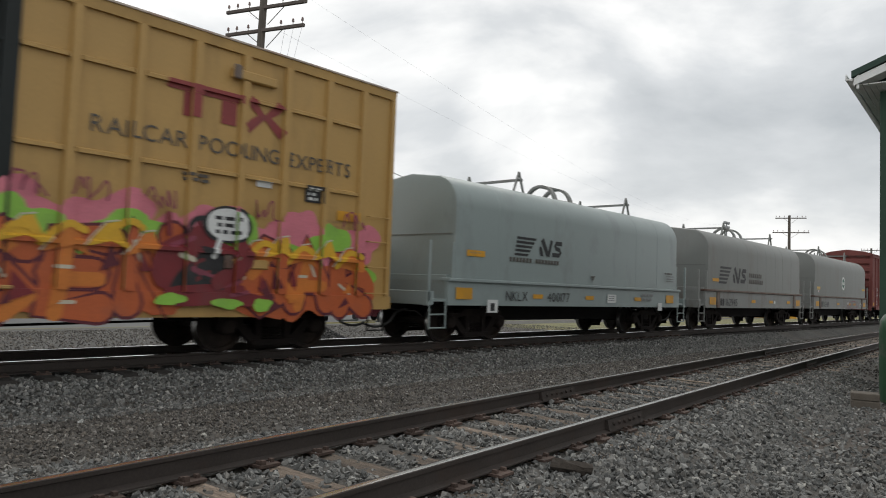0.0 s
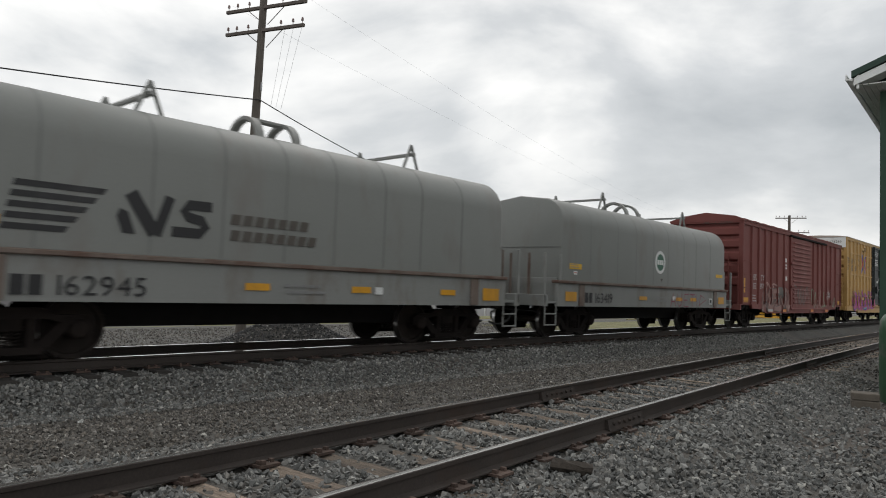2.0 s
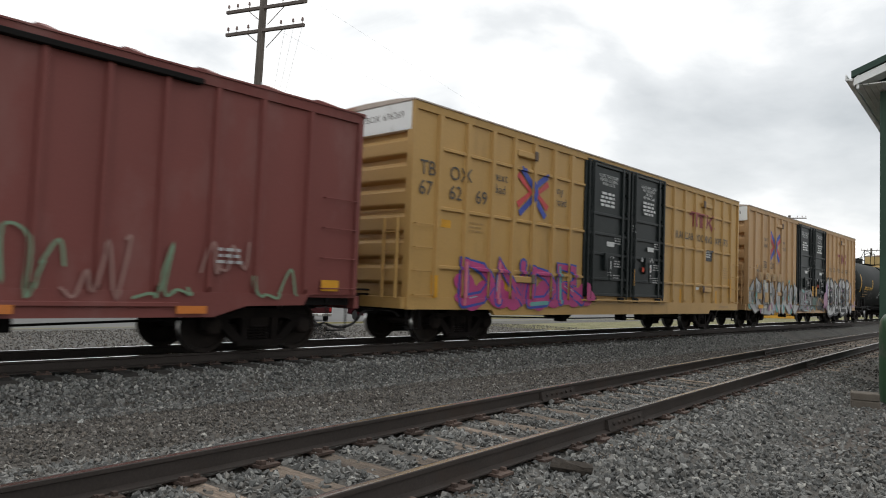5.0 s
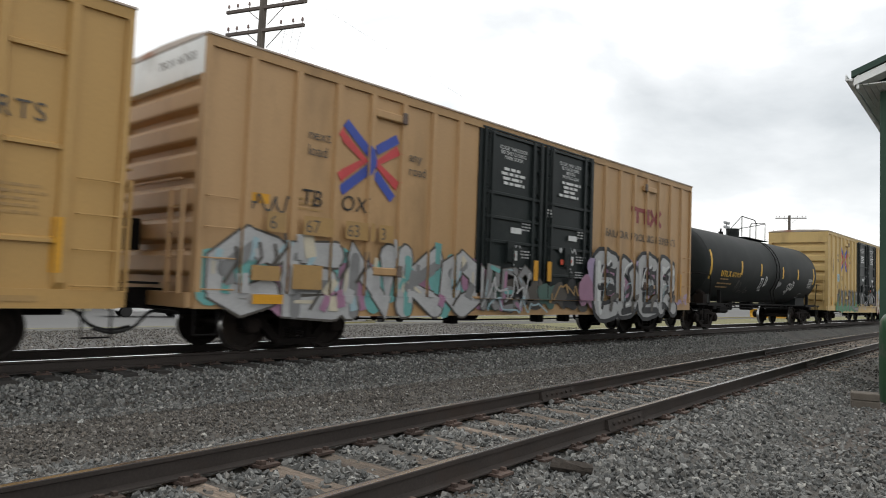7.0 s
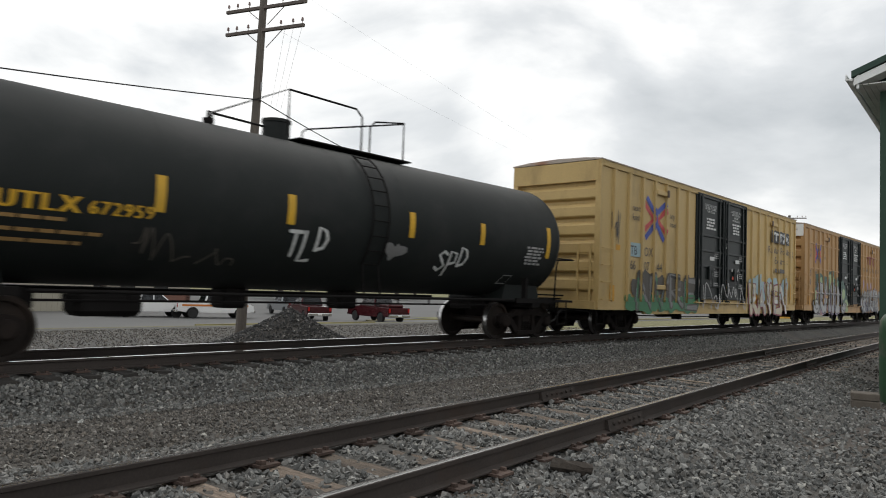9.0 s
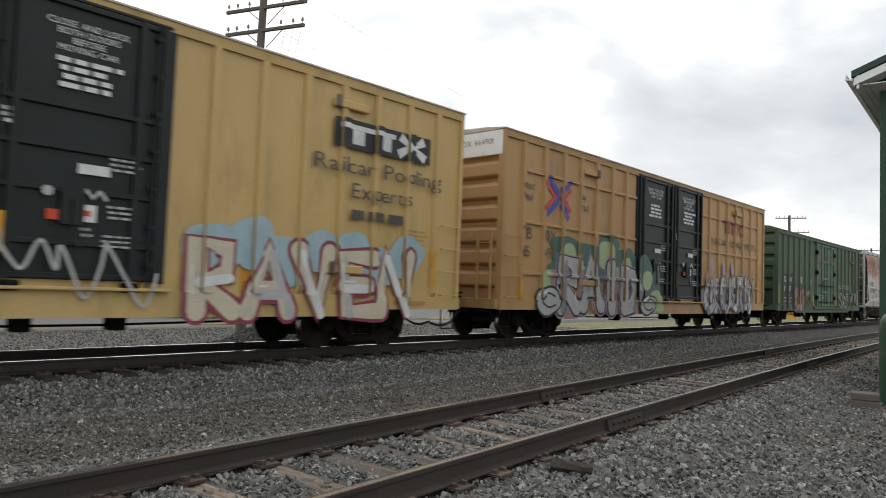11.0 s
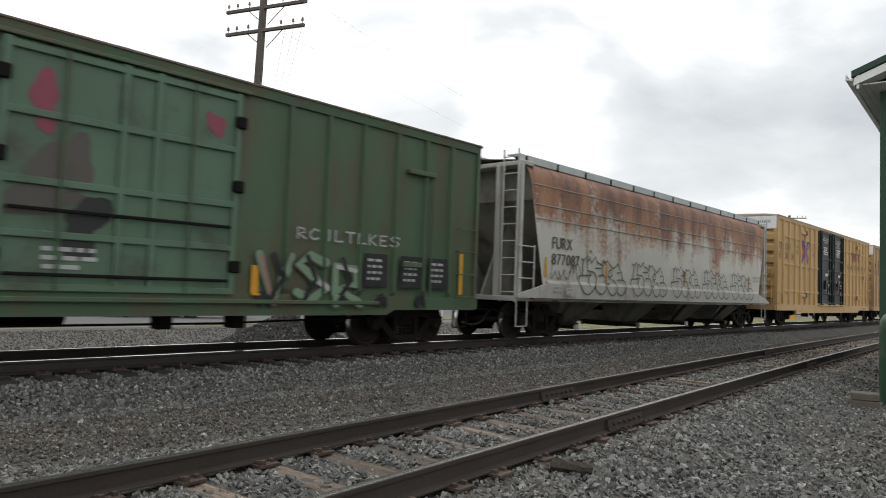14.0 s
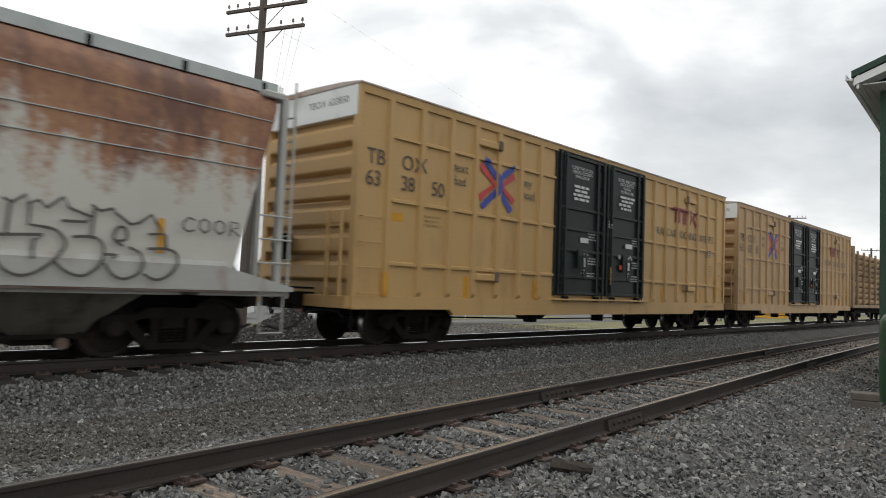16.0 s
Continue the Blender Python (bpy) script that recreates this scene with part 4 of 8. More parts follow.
def small_plates(mk):
    mk.rect(-8.42, -8.05, 2.55, 2.72, "reflector")
    for x in (-8.55, -6.0, -3.3, 4.0, 7.2):
        mk.rect(x - 0.07, x + 0.07, 1.02, 1.5, "reflector")
    mk.rect(8.42, 8.56, 1.25, 2.0, "reflector")
    mk.bars(7.7, 8.35, 2.4, 5, "tan", 0.04, 0.05, 3)
    mk.bars(-7.5, -6.9, 2.75, 3, "tan", 0.04, 0.05, 4)
    mk.rect(7.4, 8.3, 0.86, 0.94, "tan")


def end_stencil(car, txt, half, z, band):
    """Lettering on the end panel, which faces -x."""
    bm = bmesh.new()
    y = 0.05
    m = PAINT["charcoal"]
    for ch in txt:
        vs, fs, w = glyph(ch)
        vv = [bm.verts.new((-half - 0.016, y - vx * 0.2, z + vz * 0.2)) for vx, vz in vs]
        for f in fs:
            bm.faces.new([vv[i] for i in f])
        y -= (w + 0.12) * 0.2
    tagged(part("end_lettering", bm, m, car), kind="stuff")


CARS = []
TB_BELTS = (4.26, 2.97, 1.70)
D_TB, C_TB = side_depth(TB_POSTS, door=TB_DOOR, door_y=SHEET + 0.105, belts=TB_BELTS)
D_PLAIN, _ = side_depth(TB_POSTS, door=TB_DOOR, door_y=SHEET + 0.105)
L_TB = [b_ + d_ for b_ in TB_BELTS for d_ in (-0.0535, -0.0525, 0.0075, 0.0345)] + [1.0295, 1.0305]

# the sprayed boxcar that leads
car = long_boxcar("tan high boxcar, black doors, orange sprayed lettering on pink clouds", seed=1, tone=0)
mk = Marks()
small_plates(mk)
slogan_end(mk)
mk.rect(7.25, 7.65, 2.68, 2.98, "black")
mk.bars(7.29, 7.62, 2.94, 3, "white", 0.05, 0.035, 5)
mk.rect(6.25, 6.55, 2.82, 2.92, "white")
mk.rect(8.0, 8.5, 2.42, 2.6, "reflector")
mk.bars(4.9, 5.5, 2.88, 2, "charcoal", 0.05, 0.03, 5)
for k in range(16):
    mk.blob(2.0 + k * 0.44, 1.88 + 0.24 * math.sin(k * 1.7), 0.46, 0.40, "pink", k, 0.24)
for k in range(11):
    mk.blob(2.1 + k * 0.64, 1.72 + 0.3 * math.sin(k * 2.3), 0.44, 0.30, "lime", 40 + k, 0.28)
for k in range(6):
    mk.blob(2.3 + k * 0.48, 1.15, 0.45, 0.52, "rust_orange", 600 + k, 0.15)
    mk.blob(6.2 + k * 0.46, 1.12, 0.42, 0.50, "rust_orange", 610 + k, 0.15)
throw_up(mk, "SEN", 2.0, 4.95, 0.58, 2.0, 0.40, "rust_orange", "maroon", ("orange", "orange", "rust_orange"), "cream", 3, 0.05)
throw_up(mk, "GAR", 5.95, 8.75, 0.62, 1.98, 0.40, "rust_orange", "maroon", ("orange", "orange", "rust_orange"), "cream", 5, 0.05)
r5 = random.Random(5)
for x0, x1 in ((2.1, 4.8), (6.1, 8.6)):
    for k in range(9):
        x, z = r5.uniform(x0, x1), r5.uniform(0.7, 1.5)
        mk.poly([(x, z), (x + r5.uniform(0.12, 0.3), z + r5.uniform(0.0, 0.12)), (x + r5.uniform(-0.05, 0.2), z + r5.uniform(0.2, 0.42))], [(0, 1, 2)], r5.choice(("maroon", "blood", "maroon", "orange")))
    for k in range(5):
        x = x0 + (x1 - x0) * (k + 0.3) / 5
        z = 1.75 + 0.1 * (k % 2)
        mk.poly([(x - 0.32, z - 0.22), (x - 0.05, z + 0.12), (x + 0.1, z + 0.16), (x + 0.3, z - 0.25), (x + 0.02, z - 0.12)], [(0, 1, 2, 3, 4)], "yellow" if k % 2 else "orange")
        mk.stroke([(x - 0.34, z - 0.20), (x - 0.05, z + 0.15), (x + 0.12, z + 0.18)], 0.025, "cream", False)
for k, (x, z) in enumerate(((2.7, 1.75), (3.3, 1.8), (4.1, 1.9), (6.4, 1.75), (7.2, 1.72), (8.3, 1.7))):
    mk.stroke([(x - 0.3, z - 0.15), (x, z + 0.12), (x + 0.25, z + 0.05)], 0.10, "yellow")
mk.blob(5.25, 1.45, 0.62, 0.62, "blood", 71, 0.22)
mk.blob(5.35, 1.25, 0.45, 0.42, "black", 72, 0.2)
mk.blob(5.55, 0.98, 0.75, 0.22, "blood", 73, 0.3)
r74 = random.Random(74)
for k in range(14):
    x, z = r74.uniform(4.8, 6.0), r74.uniform(0.8, 1.75)
    mk.stroke([(x, z), (x + r74.uniform(0.1, 0.35), z + r74.uniform(-0.1, 0.15))], r74.uniform(0.04, 0.10), r74.choice(("black", "plum", "blood", "black", "cream")), False)
mk.stroke([(5.0, 1.95), (5.12, 2.15), (5.4, 2.2)], 0.08, "black")
mk.stroke([(4.75, 1.9), (4.72, 2.2)], 0.09, "blood")
mk.stroke([(5.6, 1.2), (6.1, 1.55), (5.95, 1.8)], 0.26, "blood")
mk.blob(5.75, 0.86, 0.25, 0.09, "lime", 76)
mk.blob(6.4, 0.84, 0.2, 0.1, "lime", 78)
mk.blob(4.8, 0.92, 0.22, 0.1, "lime", 79)
mk.blob(5.72, 2.12, 0.44, 0.31, "black", 80, 0.04)
mk.blob(5.72, 2.12, 0.38, 0.26, "white", 81, 0.04)
mk.stroke([(5.6, 1.9), (5.5, 1.6)], 0.09, "white")
mk.bars(5.48, 5.98, 2.25, 3, "black", 0.06, 0.05, 82)
for k, x in enumerate((2.8, 3.6, 4.6, 6.4, 8.3)):
    scrawl(mk, x - 0.22, x + 0.25, 2.3, 2.55, 0.03, "plum", 90 + k, 4)
mk.done("painted_marking", car, D_TB, C_TB, "stencilled lettering and orange, pink and green sprayed lettering", levels=L_TB)
CARS.append((car, -97.30))


# ---- coil cars ----
def cover_profile(w=1.50, z0=1.47, zt=3.92, r=0.72, n=9):
    pts = [(-w, z0)]
    for k in range(n + 1):
        a = math.pi - k * (math.pi / 2) / n
        pts.append((-w + r + r * math.cos(a), zt - 0.10 - r + r * math.sin(a)))
    right = [(-y, z) for y, z in reversed(pts)]
    return pts + [(0, zt)] + right


def coil_car(label, cover, frame_mat, pale, s_mark):
    car = tagged(new("coil_car"), label, "coil car", "steel coil cars in the train")
    bm = bmesh.new()
    zl = 1.47 if pale else 1.56          # top of the ledge that the hood stands on
    prof = cover_profile(z0=zl)
    stations = [(-5.78, 0.955), (-5.76, 0.985), (-5.68, 1.0), (5.68, 1.0), (5.76, 0.985), (5.78, 0.955)]
    rings = []
    for x, k in stations:
        rings.append([bm.verts.new((x, y * k, zl + (z - zl) * (1 - (1 - k) * 0.6))) for y, z in prof])
    for a, b in zip(rings, rings[1:]):
        for i in range(len(prof) - 1):
            bm.faces.new((a[i], a[i + 1], b[i + 1], b[i]))
    bm.faces.new(rings[0])
    bm.faces.new(rings[-1][::-1])
    hood = part("hood", fixed(bm), cover, car, smooth=True)
    for x in ((-4.22, -2.75, -1.39, 0.0, 1.39, 2.75, 4.22) if pale else (-4.35, -2.78, -1.60, -0.40, 0.70, 1.95, 3.0, 4.3)):
        bm = bmesh.new()
        sp = cover_profile(1.50 + 0.003, zl + 0.02, 3.923)
        ra = [bm.verts.new((x - 0.022, y, z)) for y, z in sp]
        rb = [bm.verts.new((x + 0.022, y, z)) for y, z in sp]
        for i in range(len(sp) - 1):
            bm.faces.new((ra[i], ra[i + 1], rb[i + 1], rb[i]))
        part("seam_band", fixed(bm), M_SEAM if not pale else cover, hood, smooth=True)
    # end panel seams
    part("hood_end_seam", bbox(-5.795, -5.775, -1.40, 1.40, 2.45, 2.47), M_SEAM, hood)
    for x in (-2.62, 3.25):
        bm = bmesh.new()
        box(bm, x - 0.045, x + 0.045, -0.95, 0.95, 4.10, 4.16)
        for y in (-0.85, 0.85):
            tube(bm, (x - 0.22, y, 3.80), (x, y, 4.34), 0.035, 6)
            tube(bm, (x + 0.22, y, 3.80), (x, y, 4.34), 0.035, 6)
        part("lifting_guide", bm, frame_mat if not pale else M_COIL_W, hood)
    for x in (-0.36, 0.46):
        bm = bmesh.new()
        arc = np.linspace(0, math.pi, 17)
        rows = [[bm.verts.new((x + dx, r_ * math.cos(a_), 3.80 + r_ * math.sin(a_))) for a_ in arc] for dx, r_ in ((-0.08, 0.55), (0.08, 0.55), (0.08, 0.48), (-0.08, 0.48))]
        for i in range(4):
            for k in range(16):
                bm.faces.new((rows[i][k], rows[i][k + 1], rows[(i + 1) % 4][k + 1], rows[(i + 1) % 4][k]))
        bm.faces.new([q[0] for q in rows])
        bm.faces.new([q[-1] for q in rows][::-1])
        part("lifting_hoop", fixed(bm), M_COIL_W, hood, smooth=True)
    part("hoop_tie", bbox(-0.30, 0.40, -0.12, 0.06, 4.27, 4.34, 0.015), M_COIL_W, hood)
    part("hoop_foot", bbox(-0.55, 0.68, -0.60, 0.60, 3.78, 3.90, 0.02), M_COIL_W, hood)
    # frame
    sill_mat = cover if pale else M_COIL_W
    for s in (-1, 1):
        bm = bmesh.new()
        plate(bm, [(-5.98, 0.86), (5.98, 0.86), (5.98, zl - 0.085), (-5.98, zl - 0.085)], s * 1.50, s * 1.40)
        part("side_sill", fixed(bm), sill_mat, car)
        part("sill_ledge", bbox(-6.0, 6.0, min(s * 1.30, s * 1.56), max(s * 1.30, s * 1.56), zl - 0.085, zl - 0.005, 0.015), sill_mat if pale else M_LEDGE, car)
        for x in (-4.80, 4.80) if not pale else ():
            part("sill_bracket", bbox(x - 0.14, x + 0.14, min(s * 1.5, s * 1.535), max(s * 1.5, s * 1.535), 0.87, zl - 0.09, 0.01), M_LEDGE, car)
    part("trough", bbox(-5.9, 5.9, -1.40, 1.40, 0.92, zl - 0.07), frame_mat, car)
    part("centre_beam", bbox(-3.4, 3.4, -0.6, 0.6, 0.45, 0.93), M_DARK, car)
    bm = bmesh.new()
    plate(bm, [(-3.6, 0.87), (3.6, 0.87), (3.0, 0.62), (-3.0, 0.62)], -0.70, -0.62)
    part("fish_belly", fixed(bm), M_DARK, car)
    for e in (-1, 1):
        part("end_platform", bbox(min(e * 5.62, e * 6.58), max(e * 5.62, e * 6.58), -1.45, 1.45, 0.94, 1.0), sill_mat, car)
        part("end_sill", bbox(min(e * 6.40, e * 6.60), max(e * 6.40, e * 6.60), -1.48, 1.48, 0.86, 1.16, 0.01), sill_mat, car)
        for y in (-1.45, 1.45):
            for x in (5.80, 6.55):
                part("stanchion", bbox(e * x - 0.035, e * x + 0.035, y - 0.03, y + 0.03, 0.95, 2.25, 0.008), sill_mat, car)
            bm = bmesh.new()
            for x in (5.98, 6.50):
                tube(bm, (e * x, y, 0.95), (e * x, y, 0.35), 0.02, 6)
            for z in (0.37, 0.66):
                tube(bm, (e * 5.98, y, z), (e * 6.50, y, z), 0.018, 6)
            part("ladder", bm, sill_mat, car)
        part("end_wall", bbox(min(e * 5.82, e * 5.90), max(e * 5.82, e * 5.90), -1.38, 1.38, 0.98, zl + 0.06, 0.01), sill_mat, car)
        part("corner_locker", bbox(min(e * 5.92, e * 6.2), max(e * 5.92, e * 6.2), 0.95, 1.38, 1.0, 2.3, 0.02), sill_mat, car)
        for y in (-0.95, -0.35) if not pale else ():
            part("rail_stake", bbox(e * 6.55 - 0.02, e * 6.55 + 0.02, y - 0.03, y + 0.03, 1.1, 2.25), M_LEDGE, car)
    part("brake_stand", bbox(-6.55, -6.3, 0.5, 0.75, 1.0, 1.9, 0.02), M_DARK, car)
    bm = bmesh.new()
    lathe(bm, [(0.22, -0.012), (0.25, 0), (0.22, 0.012), (0.20, 0)], 18)
    bmesh.ops.rotate(bm, verts=bm.verts, cent=(0, 0, 0), matrix=Matrix.Rotation(math.pi / 2, 3, "Z"))
    bmesh.ops.translate(bm, verts=bm.verts, vec=(-6.62, 0.6, 1.75))
    part("brake_wheel", fixed(bm), M_DARK, car)
    for x in (-4.45, 4.45):
        bogie(car, x)
    draft_gear(car, 6.6, 0.53)
    mk = Marks()
    s_mark(mk)
    d = lambda x, z: -1.504
    mk.done("painted_marking", car, d, [], "stencilled lettering and yellow reflective plates", step=0.0004)
    return car


def stripe_emblem(mk, x, z, s, name=1):
    """Four slanted speed bars running into a dark block: the road's emblem without letters."""
    for k in range(5):
        zz = z + s * (0.48 - k * 0.12)
        mk.poly([(x + s * (0.10 - 0.025 * k), zz - 0.05 * s), (x + s * (1.05 - 0.1 * k), zz - 0.05 * s), (x + s * (1.10 - 0.1 * k), zz + 0.02 * s), (x + s * (0.12 - 0.025 * k), zz + 0.02 * s)], [(0, 1, 2, 3)], "black")
    # dark slanted shapes that close the bars
    mk.poly([(x + s * 1.22, z + 0.20 * s), (x + s * 1.30, z), (x + s * 1.46, z), (x + s * 1.36, z + 0.26 * s), (x + s * 1.26, z + 0.30 * s)], [(0, 1, 2, 3, 4)], "black")
    mk.stroke([(x + s * 1.38, z + 0.50 * s), (x + s * 1.70, z + 0.02 * s)], 0.17 * s, "black", False, False)
    mk.stroke([(x + s * 1.72, z), (x + s * 1.88, z + 0.50 * s)], 0.13 * s, "black", False, False)
    mk.stroke([(x + s * 2.46, z + 0.43 * s), (x + s * 2.14, z + 0.43 * s), (x + s * 2.08, z + 0.34 * s), (x + s * 2.14, z + 0.27 * s), (x + s * 2.32, z + 0.24 * s), (x + s * 2.38, z + 0.16 * s), (x + s * 2.30, z + 0.07 * s), (x + s * 1.92, z + 0.07 * s)], 0.13 * s, "black", False, False)


def marks_pale(mk):
    stripe_emblem(mk, -3.60, 2.14, 0.86)
    for k in range(16):
        if k != 7:
            mk.rect(-3.8 + 0.138 * k, -3.7 + 0.138 * k, 1.94, 2.05, "charcoal")
    mk.rect(-5.40, -4.75, 1.98, 2.12, "reflector")
    mk.bars(-5.3, -4.85, 2.08, 1, "tan", 0.035, 0.03, 3)
    mk.fit("NKLX", -3.9, -3.0, 0.98, 0.34, "black")
    mk.fit("400177", -2.12, -1.05, 0.98, 0.34, "black")
    for x in (-2.55, 0.0, 2.9):
        mk.rect(x - 0.22, x + 0.22, 1.05, 1.16, "reflector")
    for x in (-5.45, 5.2):
        mk.rect(x - 0.28, x + 0.28, 1.0, 1.26, "reflector")
    mk.rect(1.0, 1.5, 0.98, 1.22, "white")
    mk.bars(1.05, 1.45, 1.18, 3, "grey", 0.03, 0.03, 7)
    mk.rect(-4.62, -4.22, 0.70, 1.0, "white")
    mk.rect(-4.5, -4.34, 0.74, 0.92, "black")
    mk.rect(4.3, 4.6, 0.75, 1.0, "white")
    mk.bars(4.74, 5.56, 2.0, 1, "charcoal", 0.05, 0.05, 8)
    mk.bars(4.85, 5.5, 1.9, 3, "grey", 0.035, 0.045, 9)
    mk.bars(3.1, 4.0, 1.27, 2, "grey", 0.07, 0.06, 10)
    mk.poly([(0.0, 1.72), (0.12, 1.58), (0.24, 1.72)], [(0, 1, 2)], "charcoal")


def marks_grey(mk):
    stripe_emblem(mk, -4.76, 1.86, 1.2)
    for z_, x_ in ((2.14, 0.12), (1.88, 0.30)):
        for k in range(7 + int(x_ > 0.2)):
            w_ = (x_ + 1.47) / (7 + int(x_ > 0.2))
            mk.poly([(-1.47 + k * w_, z_), (-1.47 + (k + 0.74) * w_, z_), (-1.44 + (k + 0.74) * w_, z_ + 0.17), (-1.44 + k * w_, z_ + 0.17)], [(0, 1, 2, 3)], "charcoal")
    mk.rect(-5.39, -4.77, 1.86, 1.98, "reflector")
    mk.fit("162945", -4.02, -2.80, 0.95, 0.40, "black")
    for x in (-4.60, -4.38):
        mk.rect(x, x + 0.17, 0.95, 1.22, "black")
    for x in (-0.9, 1.4, 3.9):
        mk.rect(x - 0.24, x + 0.24, 1.08, 1.2, "reflector")
    for x in (-5.35, 5.4):
        mk.rect(x - 0.30, x + 0.30, 0.98, 1.26, "reflector")
    mk.bars(-0.4, 0.6, 1.2, 2, "grey", 0.05, 0.06, 8)
    mk.rect(1.75, 1.95, 1.06, 1.2, "white")
    mk.bars(4.5, 5.0, 1.1, 2, "grey", 0.03, 0.05, 8)


def marks_round(mk):
    for r_, c in ((0.40, "white"), (0.29, "emblem_green")):
        mk.blob(0.09, 2.33, r_ * 0.94, r_ * 0.94, c, 1, 0.0, 30)
    for k in range(3):
        mk.rect(-0.13 + 0.16 * k, 0.0 + 0.16 * k, 2.25, 2.41, "white")
    mk.rect(-5.45, -4.83, 1.88, 2.03, "yellow")
    mk.bars(-5.42, -4.86, 2.01, 2, "grey", 0.025, 0.04, 8)
    mk.rect(-5.24, -5.06, 1.73, 1.83, "white")
    mk.rect(-5.22, -5.08, 1.77, 1.79, "signal_red")
    mk.rect(4.85, 5.5, 2.0, 2.12, "yellow")
    mk.fit("163419", -4.05, -3.07, 0.97, 0.40, "black")
    for x in (-4.63, -4.40):
        mk.rect(x, x + 0.17, 0.97, 1.25, "black")
    for x in (-1.1, 1.6, 2.8):
        mk.rect(x - 0.26, x + 0.26, 1.08, 1.2, "reflector")
    for x in (-5.35, 5.4):
        mk.rect(x - 0.28, x + 0.28, 1.0, 1.26, "reflector")
    mk.bars(-0.5, 0.7, 1.2, 2, "grey", 0.05, 0.06, 8)
    mk.rect(4.2, 4.5, 0.98, 1.2, "white")
    mk.rect(4.26, 4.44, 1.02, 1.16, "black")
    mk.rect(1.05, 1.25, 1.1, 1.24, "white")
    for k, ch in enumerate("AUETW"):
        for st in STROKES[ch]:
            mk.stroke([(0.9 + k * 0.52 + 0.4 * a, 0.90 + 0.42 * b) for a, b in st], 0.04, "plum", False)
    mk.stroke([(3.3, 0.95), (3.9, 1.15), (3.4, 1.3)], 0.035, "plum", False)
    mk.poly([(0.05, 1.80), (0.15, 1.68), (0.25, 1.80)], [(0, 1, 2)], "charcoal")


CARS.append((coil_car("pale blue-grey steel coil car with a rounded hood", M_COIL_L, M_COIL_W, True, marks_pale), -80.13))
CARS.append((coil_car("grey steel coil car with black stripe emblem on its hood", M_COIL_G, M_COIL_W, False, marks_grey), -65.83))
CARS.append((coil_car("grey steel coil car with a round green emblem", M_COIL_G, M_COIL_W, False, marks_round), -51.57))

# ---- the oxide-red boxcar ----
R_POSTS = [-6.88, -6.0, -5.15, -4.32, -3.47, -2.5, 2.35, 3.2, 4.05, 4.9, 5.75, 6.75]
R_DOOR = (-1.3, 1.7)
R_SILL = [(-7.95, 1.03), (-6.85, 1.03), (-6.75, 0.84), (-5.6, 0.82), (-5.0, 0.64), (5.0, 0.64), (5.6, 0.82), (6.75, 0.84), (6.85, 1.03), (7.95, 1.03)]
car = boxcar("boxcar", 7.95, R_SILL, 4.48, 4.82, R_POSTS, (), R_DOOR, M_RED, "weathered oxide-red boxcar with a ribbed sliding door", None, rib0=1.75, ribs=5, rib_h=0.52, post_w=0.12, roof=M_RED)
bm = bmesh.new()
box(bm, R_DOOR[0], R_DOOR[1], -SHEET - 0.06, -SHEET, 0.86, 4.25)
part("door", bm, M_RED, car, "ribbed sliding door")
for k in range(15):
    part("door_rib", bbox(R_DOOR[0] + 0.12, R_DOOR[1] - 0.12, -SHEET - 0.10, -SHEET - 0.055, 1.1 + k * 0.205, 1.19 + k * 0.205, 0.02), M_RED, car)
part("door_track", bbox(-1.7, 4.6, -SHEET - 0.13, -SHEET, 4.27, 4.36, 0.01), M_DARK, car)
part("door_sill", bbox(-1.5, 4.4, -SHEET - 0.10, -SHEET, 0.80, 0.87, 0.01), M_RED, car)
part("door_post", bbox(-1.62, -1.42, -SHEET - 0.09, -SHEET, 0.86, 4.4, 0.01), M_RED, car)
for z in (3.0, 1.9):
    part("door_lock", bbox(-1.66, -1.2, -SHEET - 0.15, -SHEET - 0.05, z - 0.06, z + 0.06, 0.02), M_RED, car)
rungs(car, -7.85, -7.1, (1.15, 1.7, 2.25, 2.8), -1.60, M_RED)
rungs(car, 7.1, 7.85, (1.15, 1.7, 2.25, 2.8), -1.60, M_RED)
stirrup(car, -7.55, -1.47, M_DARK, 1.04, 0.38, 0.45)
stirrup(car, 7.55, -1.47, M_DARK, 1.04, 0.38, 0.45)
mk = Marks()
mk.bars(-6.75, -6.15, 1.42, 3, "silver", 0.05, 0.06, 2)
mk.rect(-7.7, -7.15, 1.10, 1.30, "reflector")
mk.rect(-7.68, -7.53, 1.5, 2.1, "reflector")
mk.rect(-2.28, -2.02, 3.02, 3.2, "white")
mk.rect(-2.22, -2.0, 2.84, 2.92, "white")
mk.rect(-2.22, -2.0, 2.70, 2.78, "white")
mk.rect(-2.2, -1.95, 2.16, 2.36, "white")
mk.rect(-1.34, -1.22, 2.95, 3.25, "white")
for k, (a, b) in enumerate(((-5.6, -4.5), (-4.7, -3.5), (-2.6, -1.7))):
    mk.blob(0.5 * (a + b), 1.25, 0.42, 0.42, "ghost_red", 5 + k, 0.3)
throw_up(mk, "ASENO", -5.55, -1.65, 0.72, 1.80, 0.26, "ghost", "charcoal", ("dust_pink", "ghost_red", "charcoal"), "dust_pink", 61, 0.035)
r61 = random.Random(61)
for k in range(26):
    x, z = r61.uniform(-5.5, -1.8), r61.uniform(0.72, 1.5)
    mk.stroke([(x, z), (x + r61.uniform(0.0, 0.25), z + r61.uniform(0.05, 0.35))], r61.uniform(0.04, 0.12), r61.choice(("dust_pink", "ghost", "ghost_red", "charcoal")), False)
